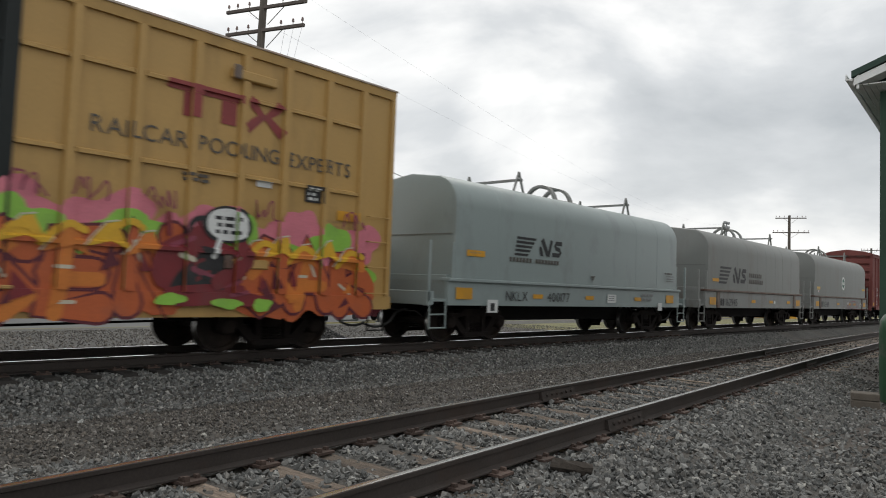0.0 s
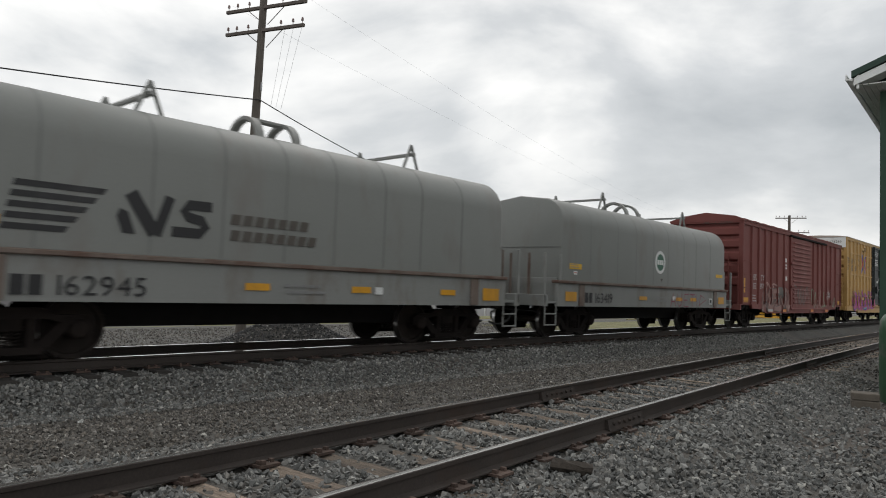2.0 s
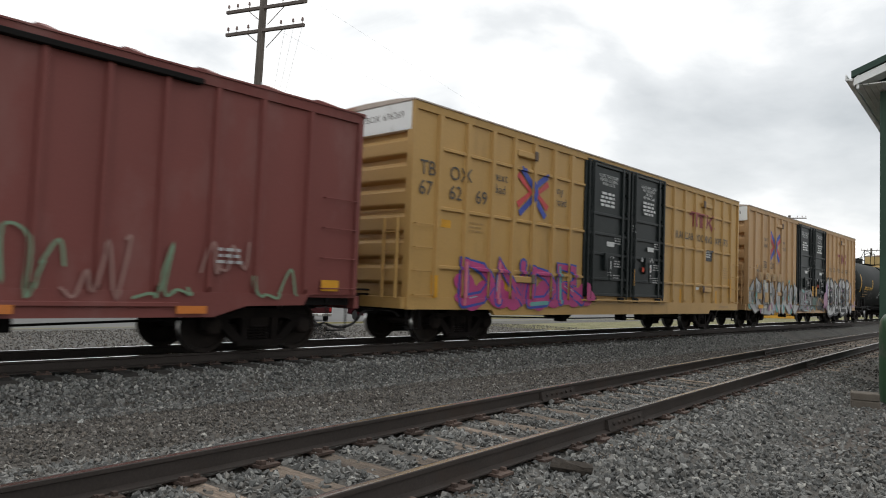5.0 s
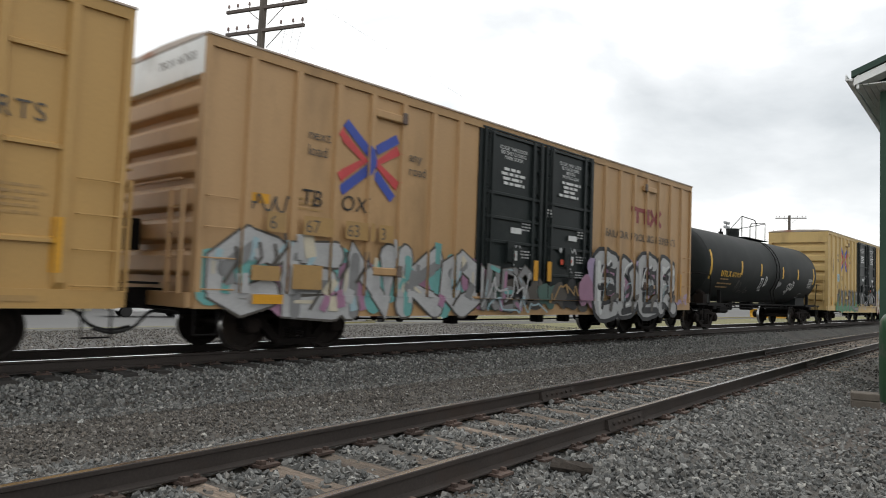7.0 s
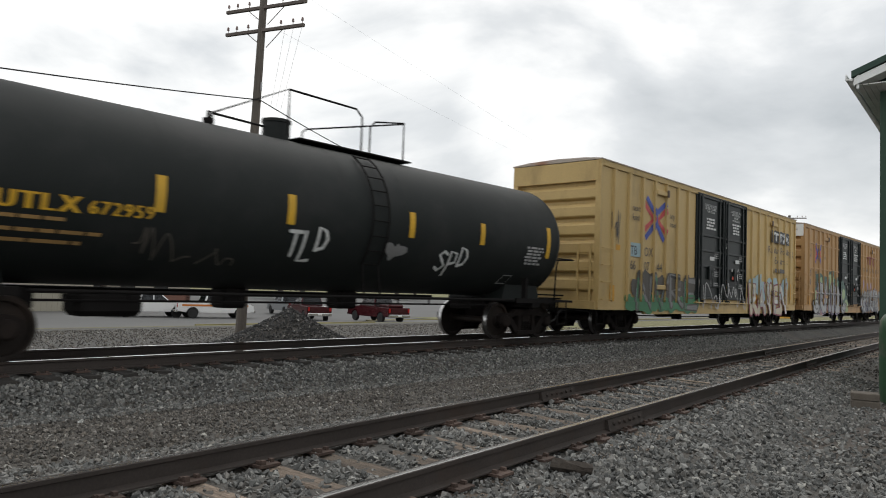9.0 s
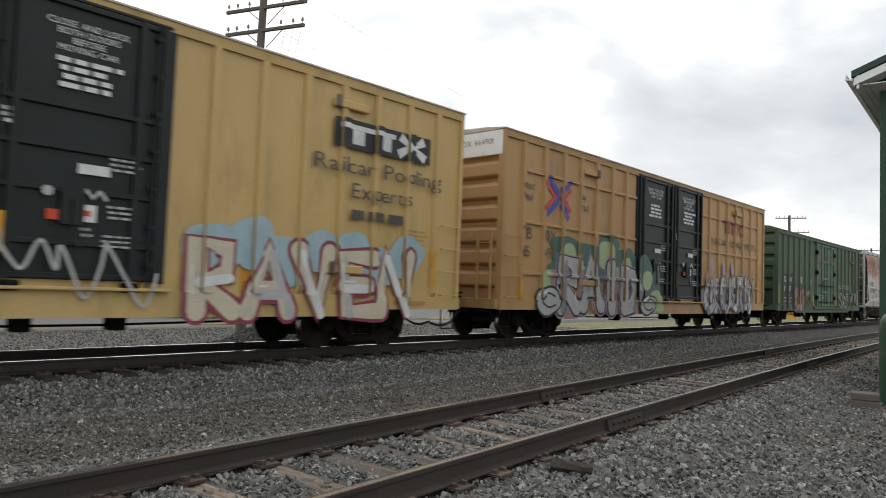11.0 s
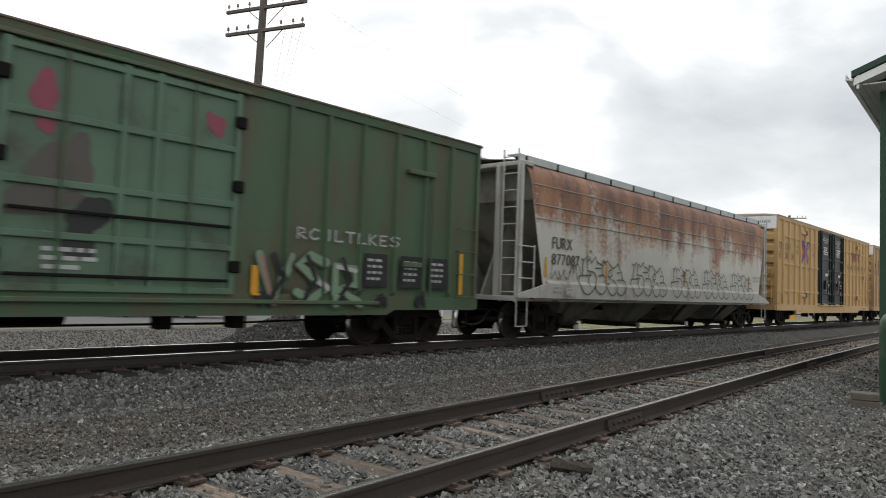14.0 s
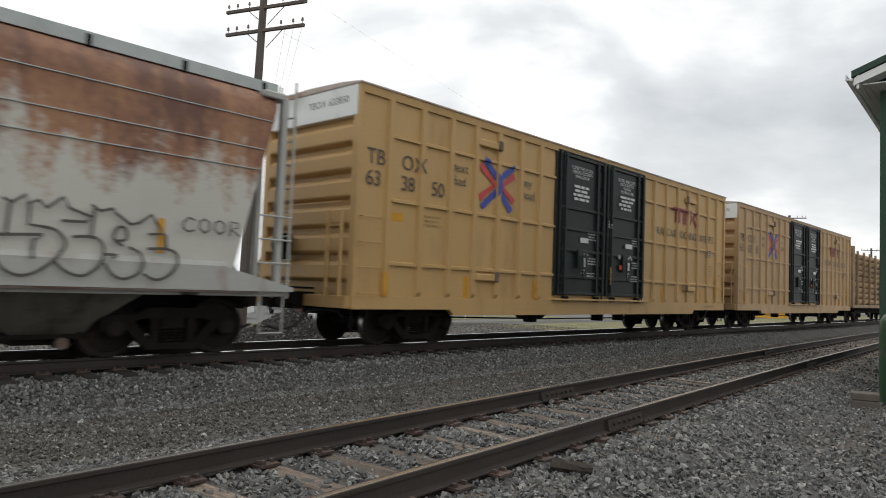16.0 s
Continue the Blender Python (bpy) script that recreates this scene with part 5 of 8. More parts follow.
mk.stroke([(-5.2, 1.85), (-4.9, 1.98), (-4.5, 1.75), (-4.1, 1.95), (-3.6, 1.88)], 0.07, "dust_pink")
for k in range(5):
    scrawl(mk, 1.9 + k * 0.95, 2.7 + k * 0.95, 1.0, 1.8, 0.045, "mint" if k % 2 == 0 else "ghost", 30 + k, 3)
for x in (-4.6, -2.6, 1.9, 4.6):
    mk.rect(x - 0.25, x + 0.25, 0.70, 0.82, "orange")
mk.rect(-4.95, -4.3, 0.72, 0.82, "silver")
mk.rect(-3.40, -2.78, 1.46, 1.84, "charcoal")
mk.bars(5.0, 5.5, 1.75, 3, "silver", 0.05, 0.05, 9)
mk.rect(7.1, 7.5, 1.1, 1.3, "reflector")
mk.text("BK", -6.72, 2.05, 0.36, "silver", 0.08)
mk.text("TY", -5.82, 2.05, 0.36, "silver", 0.08)
mk.text("152", -6.76, 1.68, 0.36, "silver", 0.08, 0.88)
mk.text("897", -5.90, 1.68, 0.36, "silver", 0.08, 0.88)
dr, cr_ = side_depth(R_POSTS, 0.12)
mk.done("painted_marking", car, dr, cr_, "faded white lettering and grey-pink sprayed tags", levels=(1.0295, 1.0305))
mk = Marks()
for k in range(7):
    scrawl(mk, -1.0 + 0.3 * k, -0.6 + 0.3 * k, 1.05 + 0.05 * k, 1.75, 0.03, "dust_pink" if k % 2 else "ghost", 60 + k, 2)
scrawl(mk, -1.0, 1.3, 1.1, 1.9, 0.05, "charcoal", 66, 6)
mk.done("door_marking", car, lambda x, z: -SHEET - 0.104, [], "faded sprayed tags on the door")
end_ladder(car, 7.95, M_RED)
for x in (-6.2, 6.2):
    bogie(car, x)
draft_gear(car, 7.95, 0.55)
end_stencil(car, "BKTY 152897", 7.95 - 0.0, 4.35, None)
CARS.append((car, -36.0))


# ---- more tan boxcars ----
def standard_left(mk, rows, zt=3.62, dz=0.43, size=0.44):
    """Reporting letters in the panels behind the leading corner, then the emblem and its motto."""
    for k, row in enumerate(rows):
        for j, pair in enumerate(row):
            mk.text(pair, (-9.18, -8.22, -7.32)[j] + 0.08, zt - k * dz, size, "charcoal", 0.07)
    any_road(mk, -4.98, 3.70, 0.84, 0.78)
    mk.text("next", -6.6, 3.82, 0.30, "charcoal", 0.05)
    mk.text("load", -6.6, 3.52, 0.30, "charcoal", 0.05)
    mk.text("any", -3.98, 3.82, 0.30, "charcoal", 0.05)
    mk.text("road", -3.98, 3.52, 0.30, "charcoal", 0.05)


# second tan boxcar, magenta tag
car = long_boxcar("clean tan high boxcar with black doors and a magenta sprayed tag", seed=11, tone=1)
mk = Marks()
small_plates(mk)
slogan_end(mk)
standard_left(mk, (("TB", "OX"), ("67", "62", "69")))
mk.rect(6.02, 6.68, 2.58, 2.98, "black")
mk.bars(6.07, 6.62, 2.93, 3, "white", 0.05, 0.035, 5)
mk.rect(5.2, 5.5, 1.5, 1.6, "white")
for k in range(6):
    mk.blob(-7.4 + k * 0.95, 1.15, 0.55, 0.35, "magenta", 300 + k, 0.3)
throw_up(mk, "DNDR", -7.8, -2.6, 0.85, 1.95, 0.20, "magenta", "logo_blue", ("teal", "pink"), "pale_blue", 12, 0.06)
mk.done("painted_marking", car, D_TB, C_TB, "stencilled lettering and a magenta sprayed tag", levels=L_TB)
end_stencil(car, "TBOX 676269", 9.36, 4.78, True)
CARS.append((car, -17.32))

# third tan boxcar, smooth panels, big silver lettering
car = long_boxcar("tan high boxcar with teal and silver sprayed lettering", belts=False, seed=21, tone=2)
mk = Marks()
small_plates(mk)
pool_emblem(mk, 4.95, 6.87, 3.47, 3.96, "logo_maroon")
mk.fit("RAILCAR POOLING EXPERTS", 3.30, 8.11, 2.92, 0.32, "charcoal")
any_road(mk, -5.85, 3.62)
for a, b, zz in (("next", "load", 3.82), ("any", "road", 3.82)):
    x = -7.3 if a == "next" else -4.75
    mk.text(a, x, zz, 0.28, "charcoal", 0.05)
    mk.text(b, x, zz - 0.29, 0.28, "charcoal", 0.05)
mk.text("TB", -7.42, 2.62, 0.42, "black", 0.06, 1.0, 0.12)
mk.text("OX", -6.5, 2.62, 0.42, "black", 0.06, 1.0, 0.12)
scrawl(mk, -8.4, -7.65, 2.45, 2.7, 0.035, "charcoal", 7, 5)
for k in range(12):
    mk.blob(-8.9 + k * 0.58, 1.35 + 0.2 * math.sin(2 * k), 0.45, 0.5, ("teal", "teal", "mauve")[k % 3], 200 + k, 0.2)
for k in range(8):
    mk.blob(-1.9 + k * 0.56, 1.15, 0.4, 0.35, ("dark_teal", "charcoal", "black", "charcoal")[k % 4], 230 + k, 0.3)
throw_up(mk, "CENKO", -9.2, -2.35, 0.58, 2.05, 0.46, "silver", "charcoal", ("grey", "teal", "grey"), "cream", 23, 0.045)
r23 = random.Random(23)
for k in range(34):
    x, z = r23.uniform(-9.1, -2.6), r23.uniform(0.72, 1.8)
    mk.stroke([(x, z), (x + r23.uniform(-0.12, 0.2), z + r23.uniform(0.15, 0.45))], r23.uniform(0.08, 0.26), r23.choice(("silver", "grey", "teal", "cream", "pale_blue", "silver", "mauve")), False, False)
for k in range(9):
    x, z = r23.uniform(-9.0, -2.8), r23.uniform(0.7, 1.5)
    mk.stroke([(x, z), (x + 0.25, z + 0.35), (x + 0.2, z + 0.6)], 0.06, "charcoal", False, False)
throw_up(mk, "RES", -2.35, -0.55, 0.72, 1.85, 0.20, "grey", "charcoal", ("silver", "mauve", "teal"), "pale_blue", 24, 0.03)
for x in (-0.34, 0.26):
    mk.rect(x - 0.09, x + 0.09, 1.50, 2.0, "reflector")
scrawl(mk, -2.3, -0.6, 0.9, 1.6, 0.05, "silver", 25, 5)
scrawl(mk, -2.2, 0.2, 0.75, 1.1, 0.04, "pale_blue", 26, 5)
scrawl(mk, 0.4, 2.4, 1.0, 1.4, 0.04, "tan", 27, 5)
mk.blob(2.3, 1.3, 0.45, 0.6, "mauve", 262, 0.4)
for k in range(6):
    mk.blob(2.75 + k * 0.9, 1.75 - 0.12 * (k % 2), 0.5, 0.55, "mauve" if k % 3 else "lilac", 250 + k, 0.25)
throw_up(mk, "EDER", 2.62, 7.9, 0.60, 2.36, 0.40, "silver", "black", ("black", "black", "white"), "white", 29, 0.12, None, True)
for k in range(4):
    x = 3.05 + 1.3 * k
    mk.stroke([(x, 0.85), (x + 0.12, 1.25), (x + 0.45, 1.45), (x + 0.3, 1.9), (x + 0.55, 2.1)], 0.13, "black")
    mk.stroke([(x + 0.5, 0.8), (x + 0.62, 1.1), (x + 0.95, 1.2)], 0.16, "charcoal")
    mk.stroke([(x + 0.1, 1.05), (x + 0.2, 1.5), (x + 0.5, 1.6)], 0.03, "pale_blue")
    mk.stroke([(x - 0.1, 1.5), (x + 0.1, 2.0), (x + 0.5, 2.2)], 0.07, "white")
scrawl(mk, 8.1, 8.9, 1.0, 1.3, 0.07, "lilac", 31, 3)
for x, t_ in ((-8.1, "6"), (-7.35, "67"), (-6.4, "63"), (-5.55, "3")):
    mk.rect(x - 0.05, x + 0.30 * len(t_) + 0.02, 2.08, 2.42, "tan")
    mk.text(t_, x, 2.13, 0.33, "charcoal", 0.08)
mk.rect(-8.4, -7.8, 0.86, 1.02, "reflector")
mk.rect(-7.65, -6.95, 1.12, 1.55, "tan")
mk.rect(-8.45, -7.85, 1.25, 1.5, "tan")
mk.done("painted_marking", car, D_PLAIN, C_TB, "stencilled lettering under teal and silver sprayed lettering", levels=(1.0295, 1.0305))
end_stencil(car, "TBOX 667633", 9.36, 4.78, True)
CARS.append((car, 2.55))


# ---- tank car ----
def tank_car(s):
    car = tagged(new("tank_car"), "black tank car with yellow stripes and a railed top platform", "tank car")
    R, zc, hl = 1.475, 2.55, 7.15
    bm = bmesh.new()
    prof = []
    for k in range(9):
        a = k / 8 * math.pi / 2
        prof.append((-hl - 0.78 * math.cos(a), R * math.sin(a)))
    prof += [(x, R) for x in (-3.6, 0, 3.6)]
    prof += [(-x, r) for x, r in reversed(prof[:9])]
    n = 56
    rings = []
    for x, r in prof:
        rings.append([bm.verts.new((x, max(r, 0.01) * math.cos(k * math.tau / n), zc + max(r, 0.01) * math.sin(k * math.tau / n))) for k in range(n)])
    for a, b in zip(rings, rings[1:]):
        for k in range(n):
            bm.faces.new((a[k], a[(k + 1) % n], b[(k + 1) % n], b[k]))
    bm.faces.new(rings[0])
    bm.faces.new(rings[-1][::-1])
    shell = part("tank_shell", fixed(bm), M_TANK, car, smooth=True)
    for x in (-hl, -3.6, -0.05, 1.5, 3.6, hl):
        bm = bmesh.new()
        ra = [[bm.verts.new((x + d, (R + 0.004) * math.cos(k * math.tau / n), zc + (R + 0.004) * math.sin(k * math.tau / n))) for k in range(n)] for d in (-0.03, 0.03)]
        for k in range(n):
            bm.faces.new((ra[0][k], ra[0][(k + 1) % n], ra[1][(k + 1) % n], ra[1][k]))
        part("weld_seam", fixed(bm), M_TANK, shell, smooth=True)
    bm = bmesh.new()
    lathe(bm, [(0.05, 0.0), (0.27, 0.0), (0.27, 0.36), (0.29, 0.37), (0.29, 0.43), (0.05, 0.45)], 22)
    bmesh.ops.rotate(bm, verts=bm.verts, cent=(0, 0, 0), matrix=Matrix.Rotation(math.pi / 2, 3, "X"))
    bmesh.ops.translate(bm, verts=bm.verts, vec=(-0.75, 0, 3.98))
    part("valve_housing", fixed(bm), M_TANK, car, smooth=True)
    bm = bmesh.new()
    tube(bm, (-2.2, 0, 3.98), (-2.2, 0, 4.16), 0.10, 10)
    tube(bm, (-2.2, 0, 4.16), (-2.2, 0, 4.30), 0.04, 8)
    part("relief_valve", bm, M_DARK, car)
    part("top_platform", bbox(-0.55, 2.55, -0.5, 0.5, 4.03, 4.06), M_DARK, car)
    bm = bmesh.new()
    pipe(bm, [(-2.35, -0.4, 3.9), (-2.35, -0.4, 4.18), (-0.75, -0.4, 4.98), (-0.75, -0.4, 4.06)], 0.022, 6)
    pipe(bm, [(-2.35, -0.4, 4.17), (-0.3, 0.3, 4.30)], 0.022, 6)
    pipe(bm, [(-0.75, -0.4, 4.97), (0.95, -0.4, 4.95), (1.12, -0.4, 4.80), (1.12, -0.4, 4.06)], 0.022, 6)
    pipe(bm, [(2.35, -0.42, 4.05), (2.35, -0.42, 4.92), (1.9, 0.05, 4.92), (1.8, 0.1, 4.78), (1.8, 0.1, 4.05)], 0.022, 6)
    pipe(bm, [(0.1, 0.3, 4.05), (0.1, 0.3, 4.38), (0.2, 0.3, 4.46), (2.35, -0.4, 4.90)], 0.018, 6)
    part("platform_rail", bm, M_DARK, car)
    bm = bmesh.new()
    for x in (0.55, 0.98):
        pts = [(x, -(R + 0.06) * math.sin(a), zc + (R + 0.06) * math.cos(a)) for a in np.linspace(0.55, 2.2, 9)] + [(x, -1.35, 0.98)]
        pipe(bm, pts, 0.02, 6)
    for a in np.linspace(0.6, 2.2, 9):
        tube(bm, (0.55, -(R + 0.06) * math.sin(a), zc + (R + 0.06) * math.cos(a)), (0.98, -(R + 0.06) * math.sin(a), zc + (R + 0.06) * math.cos(a)), 0.014, 6)
    part("side_ladder", bm, M_DARK, car)
    for y in (-1.38, 1.38):
        bm = bmesh.new()
        tube(bm, (-5.4, y, 1.0), (5.4, y, 1.0), 0.03, 8)
        part("running_bar", bm, M_DARK, car)
    for e in (-1, 1):
        bm = bmesh.new()
        plate(bm, [(e * 5.55, 0.95), (e * 7.2, 0.95), (e * 7.0, 1.75), (e * 5.75, 1.75)][::e], -0.9, 0.9)
        part("saddle", fixed(bm), M_TANK, car)
        part("stub_sill", bbox(min(e * 5.0, e * 8.1), max(e * 5.0, e * 8.1), -0.35, 0.35, 0.72, 1.02, 0.02), M_DARK, car)
        part("bolster_beam", bbox(min(e * 6.2, e * 6.55), max(e * 6.2, e * 6.55), -1.4, 1.4, 0.80, 1.02, 0.02), M_DARK, car)
        part("end_platform", bbox(min(e * 7.0, e * 8.1), max(e * 7.0, e * 8.1), -1.4, 1.4, 0.96, 1.02), M_DARK, car)
        part("saddle_post", bbox(e * 5.9 - 0.05, e * 5.9 + 0.05, -1.42, -1.30, 1.0, 1.55), M_DARK, car)
        bm = bmesh.new()
        pipe(bm, [(e * 7.1, -1.45, 1.0), (e * 7.1, -1.5, 1.9), (e * 7.2, -1.5, 2.12), (e * 8.0, -1.45, 2.12), (e * 8.1, -1.35, 2.12), (e * 8.15, 1.35, 2.12), (e * 8.0, 1.45, 1.9), (e * 8.0, 1.45, 1.0)], 0.022, 6)
        part("end_handrail", bm, M_DARK, car)
        stirrup(car, e * 7.6, -1.38, M_DARK, 0.98, 0.38, 0.42)
        part("side_plate", bbox(min(e * 5.5, e * 7.1), max(e * 5.5, e * 7.1), -1.42, -1.36, 0.93, 1.05), M_DARK, car)
    bm = bmesh.new()
    box(bm, -7.3, -6.9, -1.3, -0.95, 1.02, 1.35)
    tube(bm, (-7.1, -1.25, 1.3), (-7.1, -0.95, 1.5), 0.12, 10)
    part("brake_valve", bm, M_TRUCK, car)
    for x in (-1.6, 1.1):
        part("bottom_outlet", bbox(x - 0.25, x + 0.25, -0.25, 0.25, 0.72, 1.12, 0.05), M_DARK, car)
    part("brake_reservoir", bbox(-4.6, -3.6, -0.9, -0.3, 0.62, 1.0, 0.08), M_DARK, car)
    bm = bmesh.new()
    for x in np.linspace(-4.8, 4.8, 11):
        tube(bm, (x, -0.9, 1.02), (x, -0.9, 0.86), 0.02, 6)
    tube(bm, (-5.2, -0.9, 0.86), (5.2, -0.9, 0.86), 0.02, 6)
    part("brake_pipe", bm, M_DARK, car)
    for x in (-6.45, 6.45):
        bogie(car, x)
    draft_gear(car, 7.9, 0.62)
    mk = Marks()
    for x, z0, z1 in ((-6.95, 1.95, 3.05), (-3.71, 2.22, 2.78), (-1.33, 2.25, 2.78), (1.69, 2.25, 2.78), (4.02, 2.26, 2.76), (6.75, 2.1, 2.9)):
        mk.rect(x - 0.08, x + 0.08, z0, z1, "yellow")
    for d_ in (0.0, 0.022, 0.044):
        mk.fit("UTLX", -5.90 + d_, -4.86 + d_, 2.09, 0.33, "yellow", 0.18)
    for d_ in (0.0, 0.018):
        mk.fit("672959", -4.72 + d_, -3.80 + d_, 2.10, 0.27, "yellow", 0.18)
    mk.bars(-5.85, -4.85, 2.01, 1, "tan", 0.05, 0.04, 3)
    mk.bars(-6.0, -4.45, 1.84, 1, "tan", 0.05, 0.05, 4)
    mk.bars(-6.0, -4.5, 1.70, 1, "tan", 0.05, 0.05, 5)
    for wd, x, z, sz in (("TLD", -1.3, 1.72, 0.26), ("SPD", 2.66, 1.62, 0.29)):
        for k, ch in enumerate(wd):
            for st in STROKES[ch]:
                mk.stroke([(x + k * sz * 1.15 + sz * a, z + 0.06 * k + (0.42 + 0.1 * (k == 1)) * b - 0.15 * (k == 1)) for a, b in st], 0.065, "white", False)
    mk.blob(1.3, 1.95, 0.2, 0.2, "grey", 4, 0.5)
    scrawl(mk, -4.0, -3.1, 1.55, 1.95, 0.03, "charcoal", 5, 4)
    scrawl(mk, -2.9, -2.2, 1.5, 1.7, 0.03, "charcoal", 6, 3)
    mk.bars(5.75, 6.55, 2.35, 6, "silver", 0.05, 0.03, 9)
    mk.stroke([(5.2, 1.4), (5.55, 1.4), (5.6, 1.6), (5.25, 1.6), (5.2, 1.4)], 0.025, "silver", False)
    mk.done("painted_marking", car, lambda x, z: -math.sqrt(max(R * R - (z - zc) ** 2, 0.01)), [], "yellow lettering, yellow stripes and white sprayed tags", base=0.008, levels=[1.3 + 0.09 * k for k in range(21)])
    CARS.append((car, s))


tank_car(21.0)

# tan boxcar with green and charcoal tag
car = long_boxcar("tan high boxcar with plain panels and green and charcoal tags", belts=False, band=False, seed=41, tone=3)
mk = Marks()
small_plates(mk)
any_road(mk, -5.75, 3.70, 1.0)
for a, b, x in (("next", "load", -7.3), ("any", "road", -4.65)):
    mk.text(a, x, 3.85, 0.28, "charcoal", 0.05)
    mk.text(b, x, 3.56, 0.28, "charcoal", 0.05)
mk.rect(-7.5, -6.75, 2.42, 2.85, "pale_blue")
mk.text("TB", -7.42, 2.48, 0.40, "black", 0.06)
mk.text("OX", -6.5, 2.48, 0.40, "charcoal", 0.06)
mk.text("66", -7.42, 2.02, 0.40, "charcoal", 0.06)
mk.text("07", -6.5, 2.02, 0.40, "charcoal", 0.06)
mk.text("44", -5.6, 2.02, 0.40, "charcoal", 0.06)
scrawl(mk, -8.6, -8.1, 2.9, 3.7, 0.03, "charcoal", 9, 5)
for k in range(9):
    mk.blob(-7.3 + k * 0.58, 0.98, 0.45, 0.28, "leaf", 400 + k, 0.25)
for k in range(8):
    mk.blob(-6.9 + k * 0.58, 1.55, 0.38, 0.4, "charcoal", 420 + k, 0.3)
throw_up(mk, "NVRE", -7.1, -2.4, 0.78, 1.95, 0.17, "grey", "charcoal", ("leaf", "black"), "pale_blue", 43, 0.06)
for k in range(7):
    mk.blob(3.4 + k * 0.72, 1.75 + 0.15 * math.sin(2.2 * k), 0.5, 0.42, "pale_blue", 460 + k, 0.1)
throw_up(mk, "RAVEN", 2.9, 7.9, 0.58, 2.0, 0.32, "cream", "plum", ("white", "silver"), "white", 44, 0.07)
scrawl(mk, -2.0, 2.3, 0.9, 1.7, 0.05, "silver", 45, 9)
mk.rect(5.70, 8.27, 3.80, 4.35, "black")
pool_emblem(mk, 5.84, 8.12, 3.89, 4.26, "white")
mk.fit("Railcar Pooling", 5.27, 8.57, 3.33, 0.42, "charcoal", 0.06)
mk.fit("Experts", 6.17, 7.72, 2.87, 0.42, "charcoal", 0.06)
mk.bars(6.12, 7.72, 2.65, 1, "charcoal", 0.18, 0.04, 3)
mk.done("painted_marking", car, D_PLAIN, C_TB, "stencilled lettering, a black emblem board and sprayed tags", levels=(1.0295, 1.0305))
CARS.append((car, 39.58))

# tan boxcar with chrome letters
car = long_boxcar("tan high boxcar with silver sprayed block letters edged in black", seed=51, tone=4)
mk = Marks()
small_plates(mk)
slogan_end(mk)
any_road(mk, -6.95, 3.72, 0.82, 0.75)
for a, b, x in (("next", "load", -8.52), ("any", "road", -5.88)):
    mk.text(a, x, 3.80, 0.28, "charcoal", 0.05)
    mk.text(b, x, 3.52, 0.28, "charcoal", 0.05)
for k, row in enumerate((("TB", "OX"), ("66", "49"))):
    for j, pair in enumerate(row):
        mk.text(pair, (-8.55, -7.6)[j], 2.55 - 0.46 * k, 0.42, "charcoal", 0.07)
for k, (x, z, a, b, c) in enumerate(((-5.0, 1.9, 1.0, 0.5, "dark_teal"), (-3.4, 2.0, 0.9, 0.5, "dark_teal"), (-6.8, 1.7, 0.6, 0.4, "dark_teal"), (-5.6, 1.95, 0.5, 0.25, "sage"), (-3.9, 1.95, 0.55, 0.35, "sage"), (-2.5, 1.6, 0.6, 0.5, "dark_teal"), (-7.4, 1.2, 0.55, 0.55, "sage"), (-1.6, 1.3, 0.45, 0.4, "sage"), (-1.0, 0.95, 0.5, 0.3, "sage"))):
    mk.blob(x, z, a * 0.85, b * 0.85, c, 500 + k, 0.28)
for k, (x, z, a, b) in enumerate(((-6.5, 2.36, 0.85, 0.36), (-5.2, 2.28, 0.7, 0.32), (-4.2, 2.48, 0.8, 0.42), (-3.0, 2.25, 0.7, 0.38), (-2.2, 1.95, 0.6, 0.5), (-1.5, 1.45, 0.55, 0.5))):
    mk.blob(x, z, a, b, "dark_teal", 560 + k, 0.22)
for x, z, w_ in ((-6.4, 2.22, 0.40), (-4.4, 2.36, 0.46), (-3.1, 2.1, 0.30), (-1.9, 1.70, 0.34), (-1.3, 1.05, 0.42)):
    mk.blob(x, z, w_, 0.9 * w_, "sage", 520, 0.05)
for x, z in ((-6.9, 1.6), (-6.3, 0.75), (-5.75, 1.65), (-4.9, 1.0), (-3.9, 1.5), (-3.2, 0.9)):
    mk.rect(x - 0.3, x + 0.3, z - 0.22, z + 0.22, "dust_pink")
throw_up(mk, "RAID", -6.98, -2.35, 0.60, 2.30, 0.46, "silver", "black", ("silver", "silver", "grey"), "white", 53, 0.06, "lilac")
for x, z, a, b in ((-7.35, 1.0, 0.62, 0.40), (-1.75, 0.92, 0.58, 0.32)):
    mk.blob(x, z, a, b, "black", 54, 0.08)
    mk.blob(x, z, a - 0.06, b - 0.06, "silver", 54, 0.08)
    mk.stroke([(x + 0.35, z + 0.12), (x, z + 0.2), (x - 0.3, z), (x, z - 0.16), (x + 0.3, z - 0.1)], 0.05, "black")
    mk.stroke([(x - 0.4, z + 0.15), (x - 0.1, z + 0.28)], 0.05, "white")
r53 = random.Random(53)
for k in range(14):
    x, z = r53.uniform(-6.9, -2.5), r53.uniform(0.75, 1.9)
    mk.stroke([(x, z), (x + r53.uniform(-0.03, 0.06), z + r53.uniform(0.15, 0.4))], r53.uniform(0.02, 0.05), r53.choice(("black", "grey", "white")), False, False)
for x, z in ((3.5, 2.45), (4.7, 2.3), (5.6, 2.35), (6.7, 2.0)):
    mk.blob(x, z, 0.16, 0.24, "lilac", 540, 0.2)
